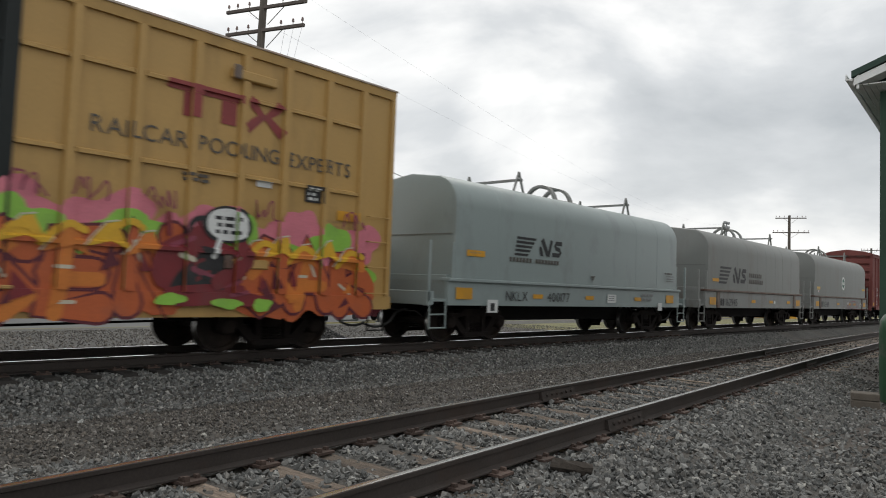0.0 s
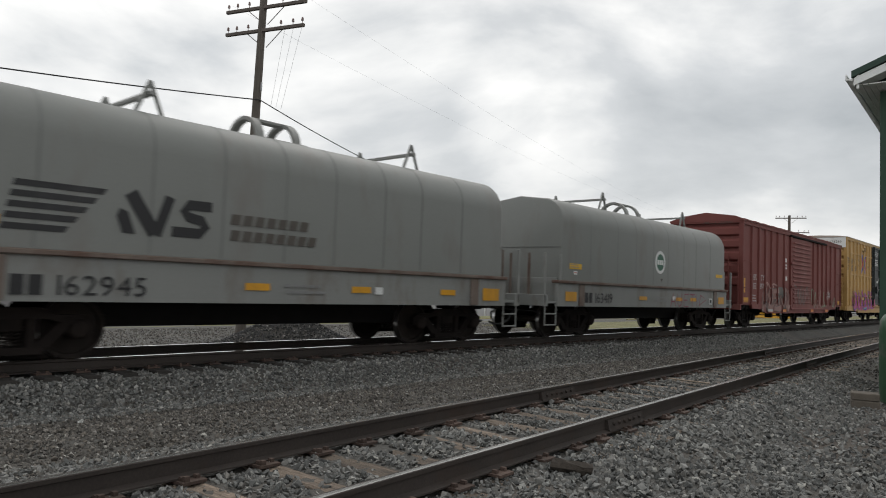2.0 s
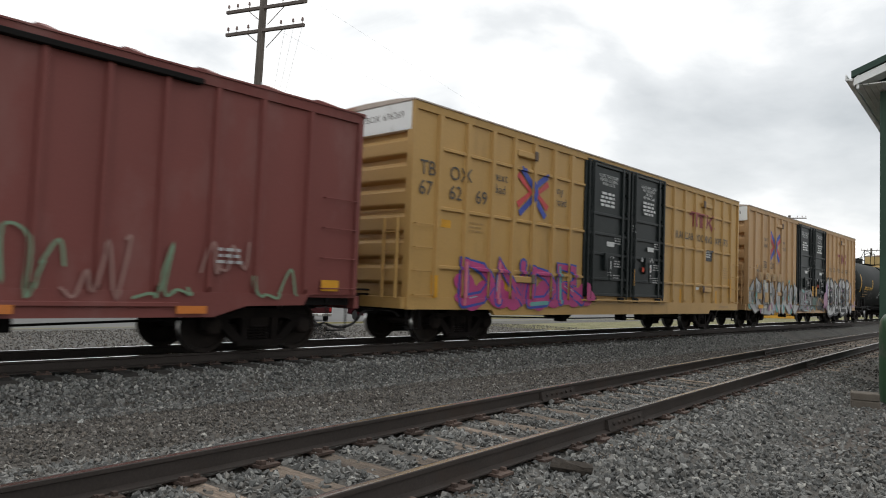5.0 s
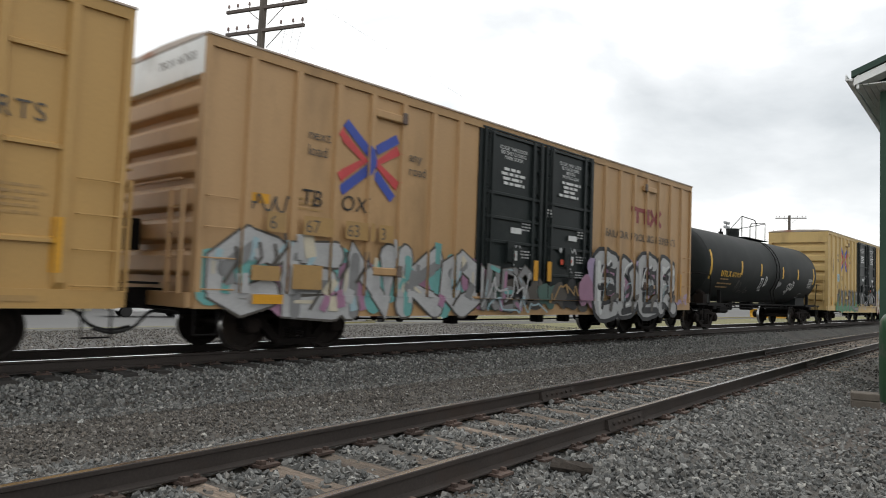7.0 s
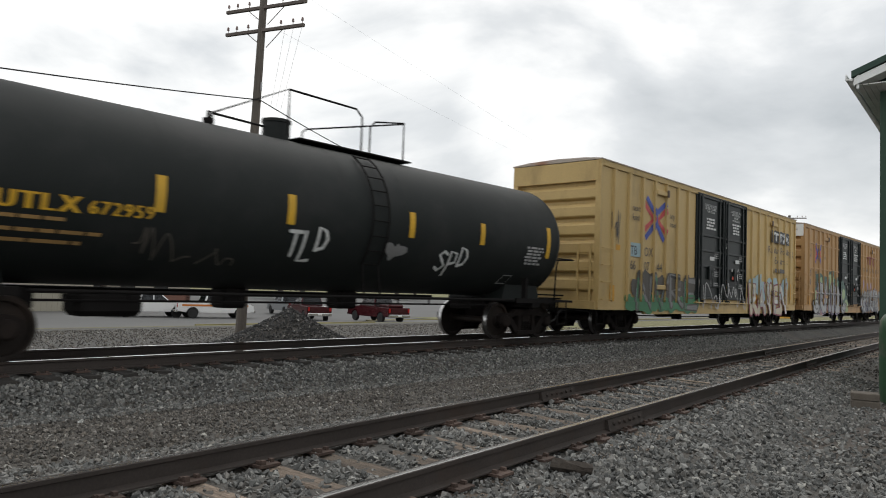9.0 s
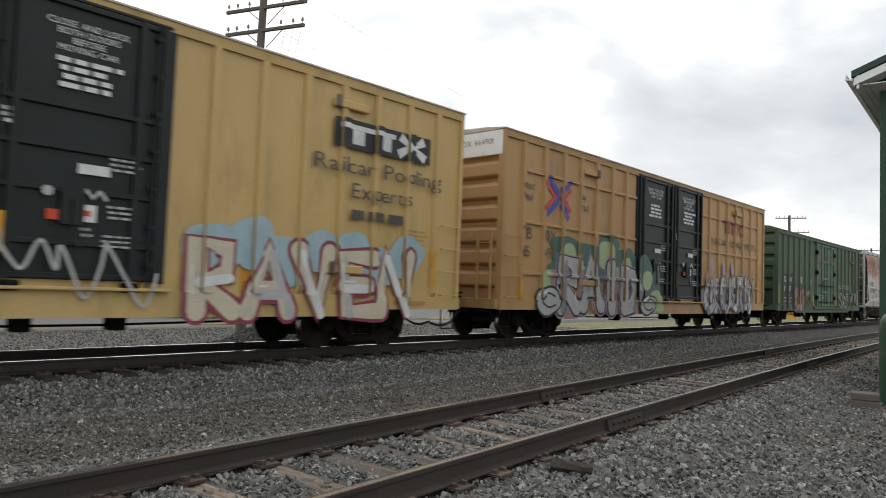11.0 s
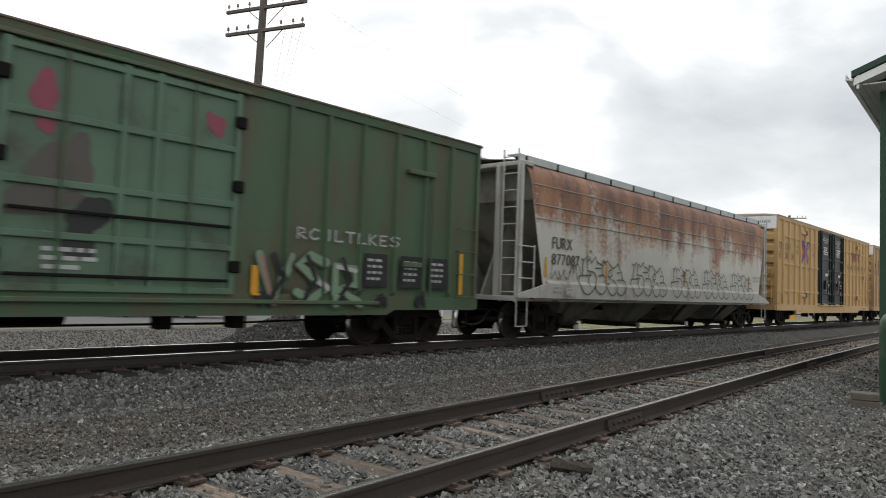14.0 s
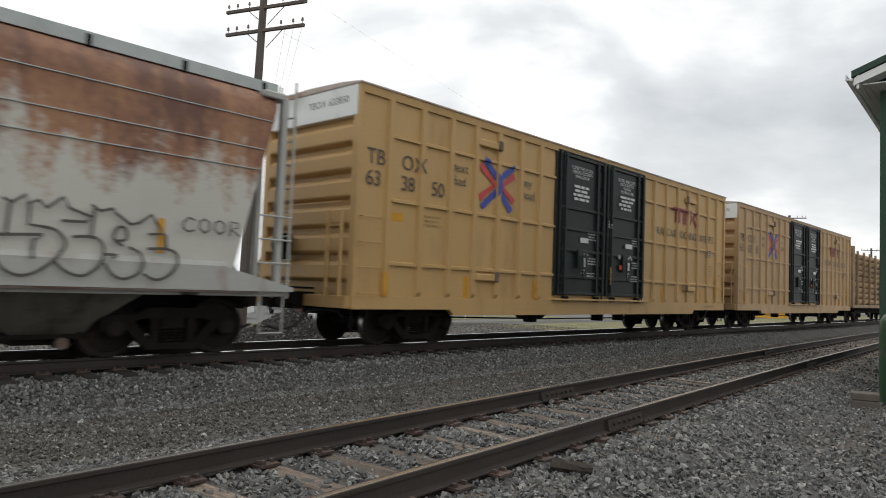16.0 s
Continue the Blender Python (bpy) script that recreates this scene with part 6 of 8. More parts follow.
for k in range(9):
    mk.blob(3.0 + 0.56 * k, 1.3, 0.42, 0.55, "silver" if k % 2 else "grey", 570 + k, 0.25)
throw_up(mk, "CRUSTY", 2.75, 7.85, 0.62, 2.05, 0.34, "silver", "indigo", ("white", "grey", "indigo"), "white", 55, 0.045, None)
for k in range(8):
    x = 3.0 + 0.6 * k
    mk.stroke([(x - 0.15, 1.5), (x + 0.05, 2.2 - 0.08 * (k % 3)), (x + 0.2, 1.6)], 0.10, "silver" if k % 2 else "cream", False)
    mk.stroke([(x - 0.2, 1.5), (x + 0.05, 2.3 - 0.08 * (k % 3)), (x + 0.25, 1.6)], 0.035, "indigo", False)
    mk.stroke([(x - 0.1, 0.7), (x + 0.2, 1.0), (x, 1.35)], 0.06, "indigo", False)
mk.done("painted_marking", car, D_TB, C_TB, "stencilled lettering and silver sprayed block letters", levels=L_TB)
end_stencil(car, "TBOX 664901", 9.36, 4.78, True)
CARS.append((car, 59.82))

# ---- the green boxcar ----
G_POSTS = [-7.17, -6.35, -5.46, -4.6, -3.65, -2.84, 2.75, 3.6, 4.45, 5.35, 6.2, 7.0]
G_DOOR = (-1.9, 1.9)
G_SILL = [(-7.95, 0.76), (-5.4, 0.76), (-5.2, 0.66), (5.2, 0.66), (5.4, 0.76), (7.95, 0.76)]
car = boxcar("boxcar", 7.95, G_SILL, 4.50, 4.78, G_POSTS, (), G_DOOR, M_GREEN, "weathered green boxcar with white numbers on black squares", None, rib0=1.7, ribs=5, rib_h=0.53, post_w=0.11, roof=M_LEDGE)
M_GDOOR = material("door_pale_green", (0.085, 0.150, 0.095), 0.65, var=0.2, scale=0.8, bump=0.06, dirt=(0.06, 0.07, 0.05), dirt_amt=0.35)
door = part("door", bbox(-1.75, 1.75, -SHEET - 0.05, -SHEET + 0.01, 0.98, 4.3, 0.02), M_GDOOR, car, "pale green plug door with dark stains")
for z in (1.05, 1.75, 2.45, 3.35, 4.2):
    part("door_rail", bbox(-1.7, 1.7, -SHEET - 0.10, -SHEET - 0.045, z - 0.05, z + 0.05, 0.01), M_GDOOR, door)
for x in (-1.68, -0.15, 0.35, 1.68):
    part("door_stile", bbox(x - 0.05, x + 0.05, -SHEET - 0.11, -SHEET - 0.046, 1.0, 4.28, 0.01), M_GDOOR, door)
for x in (-0.95, 0.9):
    bm = bmesh.new()
    tube(bm, (x, -SHEET - 0.12, 1.0), (x, -SHEET - 0.12, 4.25), 0.022, 6)
    part("lock_rod", bm, M_GREEN, door)
part("door_track", bbox(-2.2, 4.9, -SHEET - 0.14, -SHEET, 0.86, 0.93, 0.01), M_GREEN, car)
part("latch_bracket", bbox(5.62, 6.45, -SHEET - 0.12, -SHEET, 3.55, 3.66, 0.02), M_GREEN, car)
bm = bmesh.new()
tube(bm, (6.38, -SHEET - 0.09, 1.1), (6.38, -SHEET - 0.09, 3.6), 0.022, 6)
part("latch_rod", bm, M_GREEN, car)
part("latch_handle", bbox(5.55, 6.1, -SHEET - 0.13, -SHEET, 1.62, 1.74, 0.02), M_GREEN, car)
for x in (-1.72, 1.72):
    for z in (1.45, 2.75, 3.8):
        part("door_hinge", bbox(x - 0.09, x + 0.09, -SHEET - 0.16, -SHEET - 0.04, z - 0.10, z + 0.10, 0.02), M_DARK, door)
for z in (1.22, 2.08):
    part("lock_bar", bbox(-1.6, 1.6, -SHEET - 0.15, -SHEET - 0.11, z - 0.025, z + 0.025, 0.01), M_DARK, door)
part("door_track", bbox(-1.9, 1.9, -SHEET - 0.12, -SHEET, 4.30, 4.36, 0.01), M_GREEN, car)
rungs(car, -7.85, -7.25, (1.05, 1.55, 2.05, 2.55), -1.60, M_GREEN)
rungs(car, 7.25, 7.85, (1.05, 1.55, 2.05, 2.55), -1.60, M_GREEN)
stirrup(car, -7.5, -1.47, M_DARK, 0.78, 0.38, 0.45)
stirrup(car, 7.5, -1.47, M_DARK, 0.78, 0.38, 0.45)
mk = Marks()
for x in (-7.09, -6.27):
    mk.rect(x, x + 0.69, 1.06, 2.52, "black")
mk.text("MD", -7.05, 2.12, 0.36, "white", 0.06)
mk.text("W", -6.08, 2.12, 0.36, "white", 0.06)
mk.text("81", -6.98, 1.68, 0.36, "white", 0.06)
mk.text("07", -6.18, 1.68, 0.36, "white", 0.06)
mk.bars(-7.03, -6.5, 1.4, 2, "silver", 0.07, 0.10, 3)
mk.bars(-6.2, -5.65, 1.4, 2, "silver", 0.07, 0.10, 4)
mk.rect(-7.72, -7.6, 1.1, 2.0, "reflector")
mk.stroke([(-4.3, 2.15), (-4.05, 2.15), (-4.05, 2.4), (-4.3, 2.4), (-4.3, 2.15)], 0.03, "white", False)
mk.rect(-4.22, -4.13, 2.2, 2.35, "silver")
mk.rect(-2.65, -2.45, 2.1, 2.35, "lilac")
throw_up(mk, "SUOS", -5.55, -3.75, 0.68, 1.85, 0.22, "dust_pink", "charcoal", ("mint", "ghost", "silver"), "silver", 141, 0.025)
r14 = random.Random(14)
for k in range(22):
    x, z = r14.uniform(-5.5, -3.8), r14.uniform(0.7, 1.6)
    mk.stroke([(x, z), (x + r14.uniform(-0.1, 0.15), z + r14.uniform(0.1, 0.3))], r14.uniform(0.03, 0.09), r14.choice(("dust_pink", "mint", "charcoal", "silver", "ghost")), False)
scrawl(mk, -5.6, -3.6, 1.75, 1.98, 0.03, "black", 146, 7)
for x in (-7.2, -6.45, -5.5, -3.75, -2.2, 2.3, 5.0, 6.1):
    mk.blob(x, 0.95, 0.12, 0.16, "black", 620, 0.5)
mk.blob(-3.25, 1.62, 0.26, 0.2, "dust_pink", 8, 0.4)
scrawl(mk, -3.5, -3.0, 1.45, 1.8, 0.03, "charcoal", 147, 4)
scrawl(mk, -2.6, -2.1, 1.2, 1.7, 0.05, "mint", 148, 3)
mk.rect(-3.55, -2.9, 1.05, 1.3, "black")
scrawl(mk, -3.4, -2.3, 0.9, 1.7, 0.04, "charcoal", 12, 4)
for k, x in enumerate((-4.7, -3.9, -2.2, 2.15)):
    mk.rect(x - 0.07, x + 0.07, 1.0, 1.5, "reflector")
for k, ch in enumerate("RCILTLKES"):
    for st in STROKES[ch]:
        mk.stroke([(2.95 + 0.28 * k + 0.2 * a_, 2.02 + 0.19 * b_) for a_, b_ in st], 0.035, "silver", False)
throw_up(mk, "VSR", 2.1, 4.5, 0.80, 1.75, 0.16, "mint", "charcoal", ("ghost", "silver"), None, 142, 0.03)
for x in (2.4, 3.1, 3.9):
    mk.stroke([(x, 0.9), (x + 0.3, 1.3), (x + 0.1, 1.7)], 0.10, "black", False)
for x in (4.52, 5.5, 6.3):
    mk.rect(x, x + 0.62, 1.2, 1.85, "black")
    mk.bars(x + 0.06, x + 0.56, 1.75, 4, "silver", 0.05, 0.07, 5)
mk.rect(7.3, 7.42, 1.1, 2.0, "reflector")
dg, cg = side_depth(G_POSTS, 0.11)
mk.done("painted_marking", car, dg, cg, "white numbers on black squares and faded sprayed tags", levels=(1.0295, 1.0305))
mk = Marks()
mk.blob(-0.9, 2.7, 0.35, 0.45, "charcoal", 21, 0.3)
mk.blob(-1.2, 2.2, 0.6, 0.18, "charcoal", 22, 0.3)
mk.blob(-0.6, 1.9, 0.3, 0.4, "black", 23, 0.4)
mk.blob(-1.2, 3.55, 0.2, 0.35, "plum", 24, 0.3)
mk.blob(1.3, 3.7, 0.15, 0.2, "plum", 25, 0.3)
mk.bars(-1.2, -0.4, 1.6, 3, "silver", 0.06, 0.06, 26)
mk.done("door_marking", car, lambda x, z: -SHEET - 0.053, [], "dark stains and stencils on the door")
end_ladder(car, 7.95, M_GREEN)
for x in (-6.25, 6.25):
    bogie(car, x)
draft_gear(car, 7.95, 0.62)
CARS.append((car, 79.1))


# ---- covered hopper ----
def hopper_car(s):
    car = tagged(new("covered_hopper"), "white covered hopper heavily streaked with rust, black scrawled tags", "hopper car")
    prof = [(-1.56, 1.42), (-1.57, 4.0), (-1.54, 4.22), (-1.42, 4.42), (-1.15, 4.56), (0, 4.66), (1.15, 4.56), (1.42, 4.42), (1.54, 4.22), (1.57, 4.0), (1.56, 1.42)]
    bm = bmesh.new()
    xs = lambda z, e: e * (8.15 + (z - 1.42) / 3.0 * 0.75)
    a = [bm.verts.new((xs(z, -1), y, z)) for y, z in prof]
    b = [bm.verts.new((xs(z, 1), y, z)) for y, z in prof]
    for i in range(len(prof) - 1):
        bm.faces.new((a[i], a[i + 1], b[i + 1], b[i]))
    side = part("side_sheet", fixed(bm), M_HOP, car, smooth=True)
    for e in (-1, 1):
        bm = bmesh.new()
        pts = [(-1.5, 3.55, 8.62), (-1.5, 4.4, 8.62), (-0.9, 4.57, 8.62), (0.9, 4.57, 8.62), (1.5, 4.4, 8.62), (1.5, 3.55, 8.62)]
        v = [bm.verts.new((e * x, y, z)) for y, z, x in pts]
        bm.faces.new(v)
        w = [bm.verts.new((e * 8.62, -1.5, 3.55)), bm.verts.new((e * 8.62, 1.5, 3.55)), bm.verts.new((e * 5.9, 1.5, 0.9)), bm.verts.new((e * 5.9, -1.5, 0.9))]
        bm.faces.new(w)
        part("slope_sheet", fixed(bm), M_BAY, car)
        for y in (-1.45, -0.75, 0.75, 1.45):
            part("end_post", bbox(e * 9.05 - 0.06, e * 9.05 + 0.06, y - 0.06, y + 0.06, 1.1, 4.42, 0.01), M_HOPG, car)
        part("end_plate", bbox(min(e * 8.6, e * 9.05), max(e * 8.6, e * 9.05), -1.52, 1.52, 4.38, 4.50, 0.02), M_HOPG, car)
        bm = bmesh.new()
        plate(bm, [(e * 9.1, 1.1), (e * 7.3, 1.1), (e * 6.4, 1.5), (e * 7.9, 3.0), (e * 8.2, 3.0)][::-e], -0.35, -0.28)
        part("end_web", fixed(bm), M_BAY, car)
        bm = bmesh.new()
        for y in (-1.50, -1.05):
            tube(bm, (e * 9.25, y, 0.95), (e * 9.25, y, 4.75), 0.025, 6)
        for z in np.arange(1.2, 4.6, 0.42):
            tube(bm, (e * 9.25, -1.5, z), (e * 9.25, -1.05, z), 0.016, 6)
        tube(bm, (e * 8.55, -1.56, 1.1), (e * 8.55, -1.56, 2.4), 0.022, 6)
        for z in (1.55, 1.95, 2.35):
            tube(bm, (e * 9.25, -1.56, z), (e * 8.55, -1.56, z), 0.016, 6)
        part("end_ladder", bm, M_HOPG, car)
        part("end_platform", bbox(min(e * 7.6, e * 9.3), max(e * 7.6, e * 9.3), -1.5, 1.5, 0.98, 1.10, 0.01), M_HOPG, car)
        stirrup(car, e * 8.95, -1.5, M_HOPG, 1.02, 0.36, 0.45)
        part("roof_end_step", bbox(e * 8.95 - 0.35, e * 8.95 + 0.35, -0.2, 1.0, 4.63, 4.67), M_HOPG, car)
    for s_ in (-1, 1):
        bm = bmesh.new()
        plate(bm, [(-9.3, 1.07), (9.3, 1.07), (9.3, 1.14), (8.0, 1.44), (-8.0, 1.44), (-9.3, 1.14)], s_ * 1.63, s_ * 1.55)
        part("side_sill", fixed(bm), M_HOPG, car)
        bm = bmesh.new()
        prism(bm, [(s_ * 1.55, 1.44), (s_ * 1.632, 1.44), (s_ * 1.632, 1.452), (s_ * 1.572, 1.53), (s_ * 1.55, 1.53)], -8.0, 8.0)
        part("sill_flange", fixed(bm), M_HOPG, car)
        part("sill_foot", bbox(-8.6, 8.6, min(s_ * 1.50, s_ * 1.62), max(s_ * 1.50, s_ * 1.62), 1.035, 1.068), M_LEDGE, car)
        part("walkway", bbox(-9.0, 9.0, min(s_ * 0.95, s_ * 1.30), max(s_ * 0.95, s_ * 1.30), 4.655, 4.685), M_HOPG, car)
        part("walkway_edge", bbox(-9.0, 9.0, min(s_ * 1.30, s_ * 1.33), max(s_ * 1.30, s_ * 1.33), 4.50, 4.69), M_CAP, car)
        for k in range(13):
            x = -8.7 + k * 1.45
            shared("walkway_bracket", ("wb", s_), lambda: bbox(-0.035, 0.035, min(s_ * 1.0, s_ * 1.345), max(s_ * 1.0, s_ * 1.345), 4.47, 4.654), M_DARK, car, (x, 0, 0))
    for z in (3.95, 3.45, 3.1):
        for s_ in (-1, 1):
            part("side_seam", bbox(-xs(z, 1) + 0.05, xs(z, 1) - 0.05, min(s_ * 1.565, s_ * 1.59), max(s_ * 1.565, s_ * 1.59), z - 0.007, z + 0.007), M_CAP, car)
    for k in range(4):
        xc = -5.74 + k * 3.81
        bm = bmesh.new()
        top = [(xc - 1.2, -1.38, 1.05), (xc + 1.2, -1.38, 1.05), (xc + 1.2, 1.38, 1.05), (xc - 1.2, 1.38, 1.05)]
        bot = [(xc - 0.42, -0.66, 0.36), (xc + 0.42, -0.66, 0.36), (xc + 0.42, 0.66, 0.36), (xc - 0.42, 0.66, 0.36)]
        tv, bv = [bm.verts.new(p) for p in top], [bm.verts.new(p) for p in bot]
        for i in range(4):
            bm.faces.new((tv[i], tv[(i + 1) % 4], bv[(i + 1) % 4], bv[i]))
        bm.faces.new(bv)
        hp = part("hopper_bay", fixed(bm), M_BAY, car)
        for s_ in (-1, 1):
            bm = bmesh.new()
            q = [bm.verts.new(p) for p in ((xc - 0.75, s_ * 1.52, 1.05), (xc + 0.75, s_ * 1.52, 1.05), (xc + 0.5, s_ * 0.78, 0.36), (xc - 0.5, s_ * 0.78, 0.36))]
            bm.faces.new(q if s_ > 0 else q[::-1])
            bmesh.ops.solidify(bm, geom=bm.faces[:], thickness=0.02)
            part("bay_side", fixed(bm), M_BAY, hp)
        bm = bmesh.new()
        box(bm, xc - 0.55, xc + 0.55, -0.85, 0.85, 0.30, 0.365)
        box(bm, xc - 0.42, xc + 0.42, -0.62, 0.62, 0.20, 0.30)
        part("outlet_gate", bm, M_TRUCK, hp)
        bm = bmesh.new()
        tube(bm, (xc + 0.12, -1.0, 0.25), (xc + 0.12, 1.0, 0.25), 0.055, 10)
        part("gate_shaft", bm, M_TRUCK, hp)
        for s_ in (-1, 1):
            bm = bmesh.new()
            tube(bm, (xc + 0.12, s_ * 1.0, 0.25), (xc + 0.12, s_ * 1.06, 0.25), 0.085, 14)
            part("shaft_cap", bm, M_CAP if k % 2 == 0 else M_LEDGE, hp)
    for s_ in (-1, 1):
        bm = bmesh.new()
        plate(bm, [(-7.3, 1.05), (7.3, 1.05), (7.3, 0.98), (-7.3, 0.98)], s_ * 1.5, s_ * 0.2)
        part("bay_apron", fixed(bm), M_HOPG, car)
    part("centre_sill", bbox(-9.2, 9.2, -0.28, 0.28, 0.72, 1.02), M_DARK, car)
    for x in (-7.45, 7.45):
        bogie(car, x)
    draft_gear(car, 9.2, 0.35)
    mk = Marks()
    for d_ in (0.0, 0.022):
        mk.fit("FURX", -7.78 + d_, -6.82 + d_, 2.37, 0.44, "charcoal")
    for d_ in (0.0, 0.022):
        mk.fit("877087", -7.80 + d_, -6.44 + d_, 1.95, 0.42, "charcoal")
    mk.rect(-5.98, -5.74, 2.26, 2.50, "cream")
    mk.rect(-5.90, -5.83, 2.36, 2.44, "charcoal")
    mk.rect(-5.82, -5.79, 2.32, 2.44, "grey")
    for x in (-8.05, -4.9, 0.5, 6.9):
        mk.rect(x - 0.05, x + 0.05, 1.60, 2.12, "reflector")
    # one looping tag, sprayed again and again along the side; u runs along it, v up it
    tag = (((0.07, 0.91), (0.11, 0.87), (0.17, 0.98), (0.18, 0.87), (0.23, 0.93), (0.27, 0.84), (0.35, 1.0), (0.38, 0.87), (0.5, 0.78), (0.47, 0.71), (0.35, 0.70)),
           ((0.10, 0.87), (0.09, 0.49)), ((0.19, 0.87), (0.19, 0.62), (0.29, 0.60)), ((0.03, 0.47), (0.26, 0.51), (0.22, 0.44), (0.21, 0.22)),
           ((0.50, 0.93), (0.54, 0.87), (0.61, 0.92), (0.62, 0.87), (0.71, 0.73), (0.76, 0.76), (0.83, 0.89), (0.86, 0.78), (0.91, 0.64), (0.82, 0.62)),
           ((0.51, 0.91), (0.50, 0.51)), ((0.58, 0.31), (0.65, 0.31), (0.62, 0.27)), ((0.92, 0.62), (0.93, 0.42)))
    loops = (((0.03, 0.47), (0.02, 0.29), (0.08, 0.07), (0.17, 0.0), (0.27, 0.11), (0.37, 0.38), (0.33, 0.56), (0.27, 0.60)),
             ((0.41, 0.51), (0.52, 0.52), (0.57, 0.38), (0.54, 0.16), (0.46, 0.02), (0.37, 0.07), (0.31, 0.20)),
             ((0.63, 0.49), (0.69, 0.53), (0.68, 0.67), (0.64, 0.67), (0.62, 0.53), (0.67, 0.44)),
             ((0.57, 0.18), (0.62, 0.04), (0.69, 0.0), (0.77, 0.11), (0.78, 0.33), (0.71, 0.42)),
             ((0.79, 0.07), (0.87, 0.0), (0.96, 0.11), (1.0, 0.33), (0.94, 0.43), (0.82, 0.42)))
    for x0, x1 in ((-6.51, -3.80), (-3.52, -1.03), (-0.68, 1.73), (1.90, 4.45), (4.62, 7.15)):
        for st in tag + loops:
            mk.stroke([(x0 + (x1 - x0) * u, 1.20 + (2.27 - 1.20) * v) for u, v in st], 0.042, "charcoal", st in loops)
    for st, x0 in (("COOR", 7.2),):
        for j, ch in enumerate(st):
            for q in STROKES[ch]:
                mk.stroke([(x0 + j * 0.26 + 0.2 * a_, 1.95 + 0.22 * b_) for a_, b_ in q], 0.03, "charcoal", False)
    scrawl(mk, -7.9, -6.4, 1.6, 1.95, 0.03, "charcoal", 77, 9)
    mk.rect(-7.25, -6.85, 1.16, 1.36, "silver")
    mk.bars(-7.2, -6.9, 1.32, 2, "grey", 0.05, 0.04, 5)
    mk.bars(-7.9, -7.45, 1.36, 2, "grey", 0.05, 0.06, 6)
    mk.done("painted_marking", car, lambda x, z: -1.634 if z < 1.452 else (-1.634 + 0.06 * (z - 1.452) / 0.08 if z < 1.532 else -1.574), [], "dark lettering, orange plates and looping black tags", base=0.006, levels=(1.452, 1.532))
    CARS.append((car, s))


hopper_car(97.85)

# two clean tan boxcars and a log car close the view
for nums, s, lab, dirty in ((("63", "38", "50"), 117.9, "clean tan high boxcar with large dark numbers and black doors", False), (("63", "02", "51"), 138.1, "dusty tan high boxcar with black doors behind a cleaner one", True)):
    car = long_boxcar(lab, seed=61 + int(dirty), tone=5 + int(dirty))
    mk = Marks()
    small_plates(mk)
    slogan_end(mk)
    standard_left(mk, (("TB", "OX"), nums))
    mk.rect(7.6, 7.95, 2.72, 2.95, "black")
    mk.bars(7.62, 7.92, 2.92, 3, "white", 0.04, 0.03, 4)
    mk.done("painted_marking", car, D_TB, C_TB, "stencilled lettering and emblems", levels=L_TB)
    end_stencil(car, "TBOX " + "".join(nums), 9.36, 4.78, True)
    CARS.append((car, s))


def log_car(s):
    car = tagged(new("log_car"), "tan bulkhead flatcar stacked with peeled logs", "flatcar")
    H_ = 10.0
    part("deck", bbox(-H_, H_, -1.45, 1.45, 0.92, 1.12, 0.02), M_BULK, car)
    part("centre_sill", bbox(-H_ + 0.3, H_ - 0.3, -0.4, 0.4, 0.55, 0.93), M_DARK, car)
    for e in (-1, 1):
        part("bulkhead", bbox(e * 9.6 - 0.12, e * 9.6 + 0.12, -1.45, 1.45, 1.12, 4.75, 0.02), M_BULK, car)
        for y in (-1.35, -0.45, 0.45, 1.35):
            part("bulkhead_post", bbox(e * 9.78 - 0.08, e * 9.78 + 0.08, y - 0.08, y + 0.08, 1.12, 4.75, 0.01), M_BULK, car)
    for x in np.arange(-8.6, 8.7, 1.72):
        for y in (-1.4, 1.4):
            part("stake", bbox(x - 0.07, x + 0.07, y - 0.06, y + 0.06, 1.12, 4.5, 0.01), M_BULK, car)
    for x in (-7.4, 7.4):
        bogie(car, x)
    draft_gear(car, H_, 0.3)
    r = random.Random(5)
    for j in range(3):
        x0 = -9.3 + j * 6.25
        for row in range(9):
            for col in range(7):
                if 0 < col < 6 and row < 8:
                    continue
                rad = 0.19 + 0.02 * r.random()
                log = bmesh.new()
                tube(log, (x0 + 0.1 * r.random(), -1.14 + col * 0.38 + 0.03 * r.random(), 1.32 + row * 0.36), (x0 + 5.9 + 0.2 * r.random(), -1.14 + col * 0.38, 1.32 + row * 0.36), rad, 9)
                part("log", log, M_LUMBER, car, smooth=True)
        part("log_pile", bbox(x0 + 0.2, x0 + 5.8, -0.95, 0.95, 1.13, 4.2), M_LUMBER, car)
    CARS.append((car, s))


log_car(158.6)


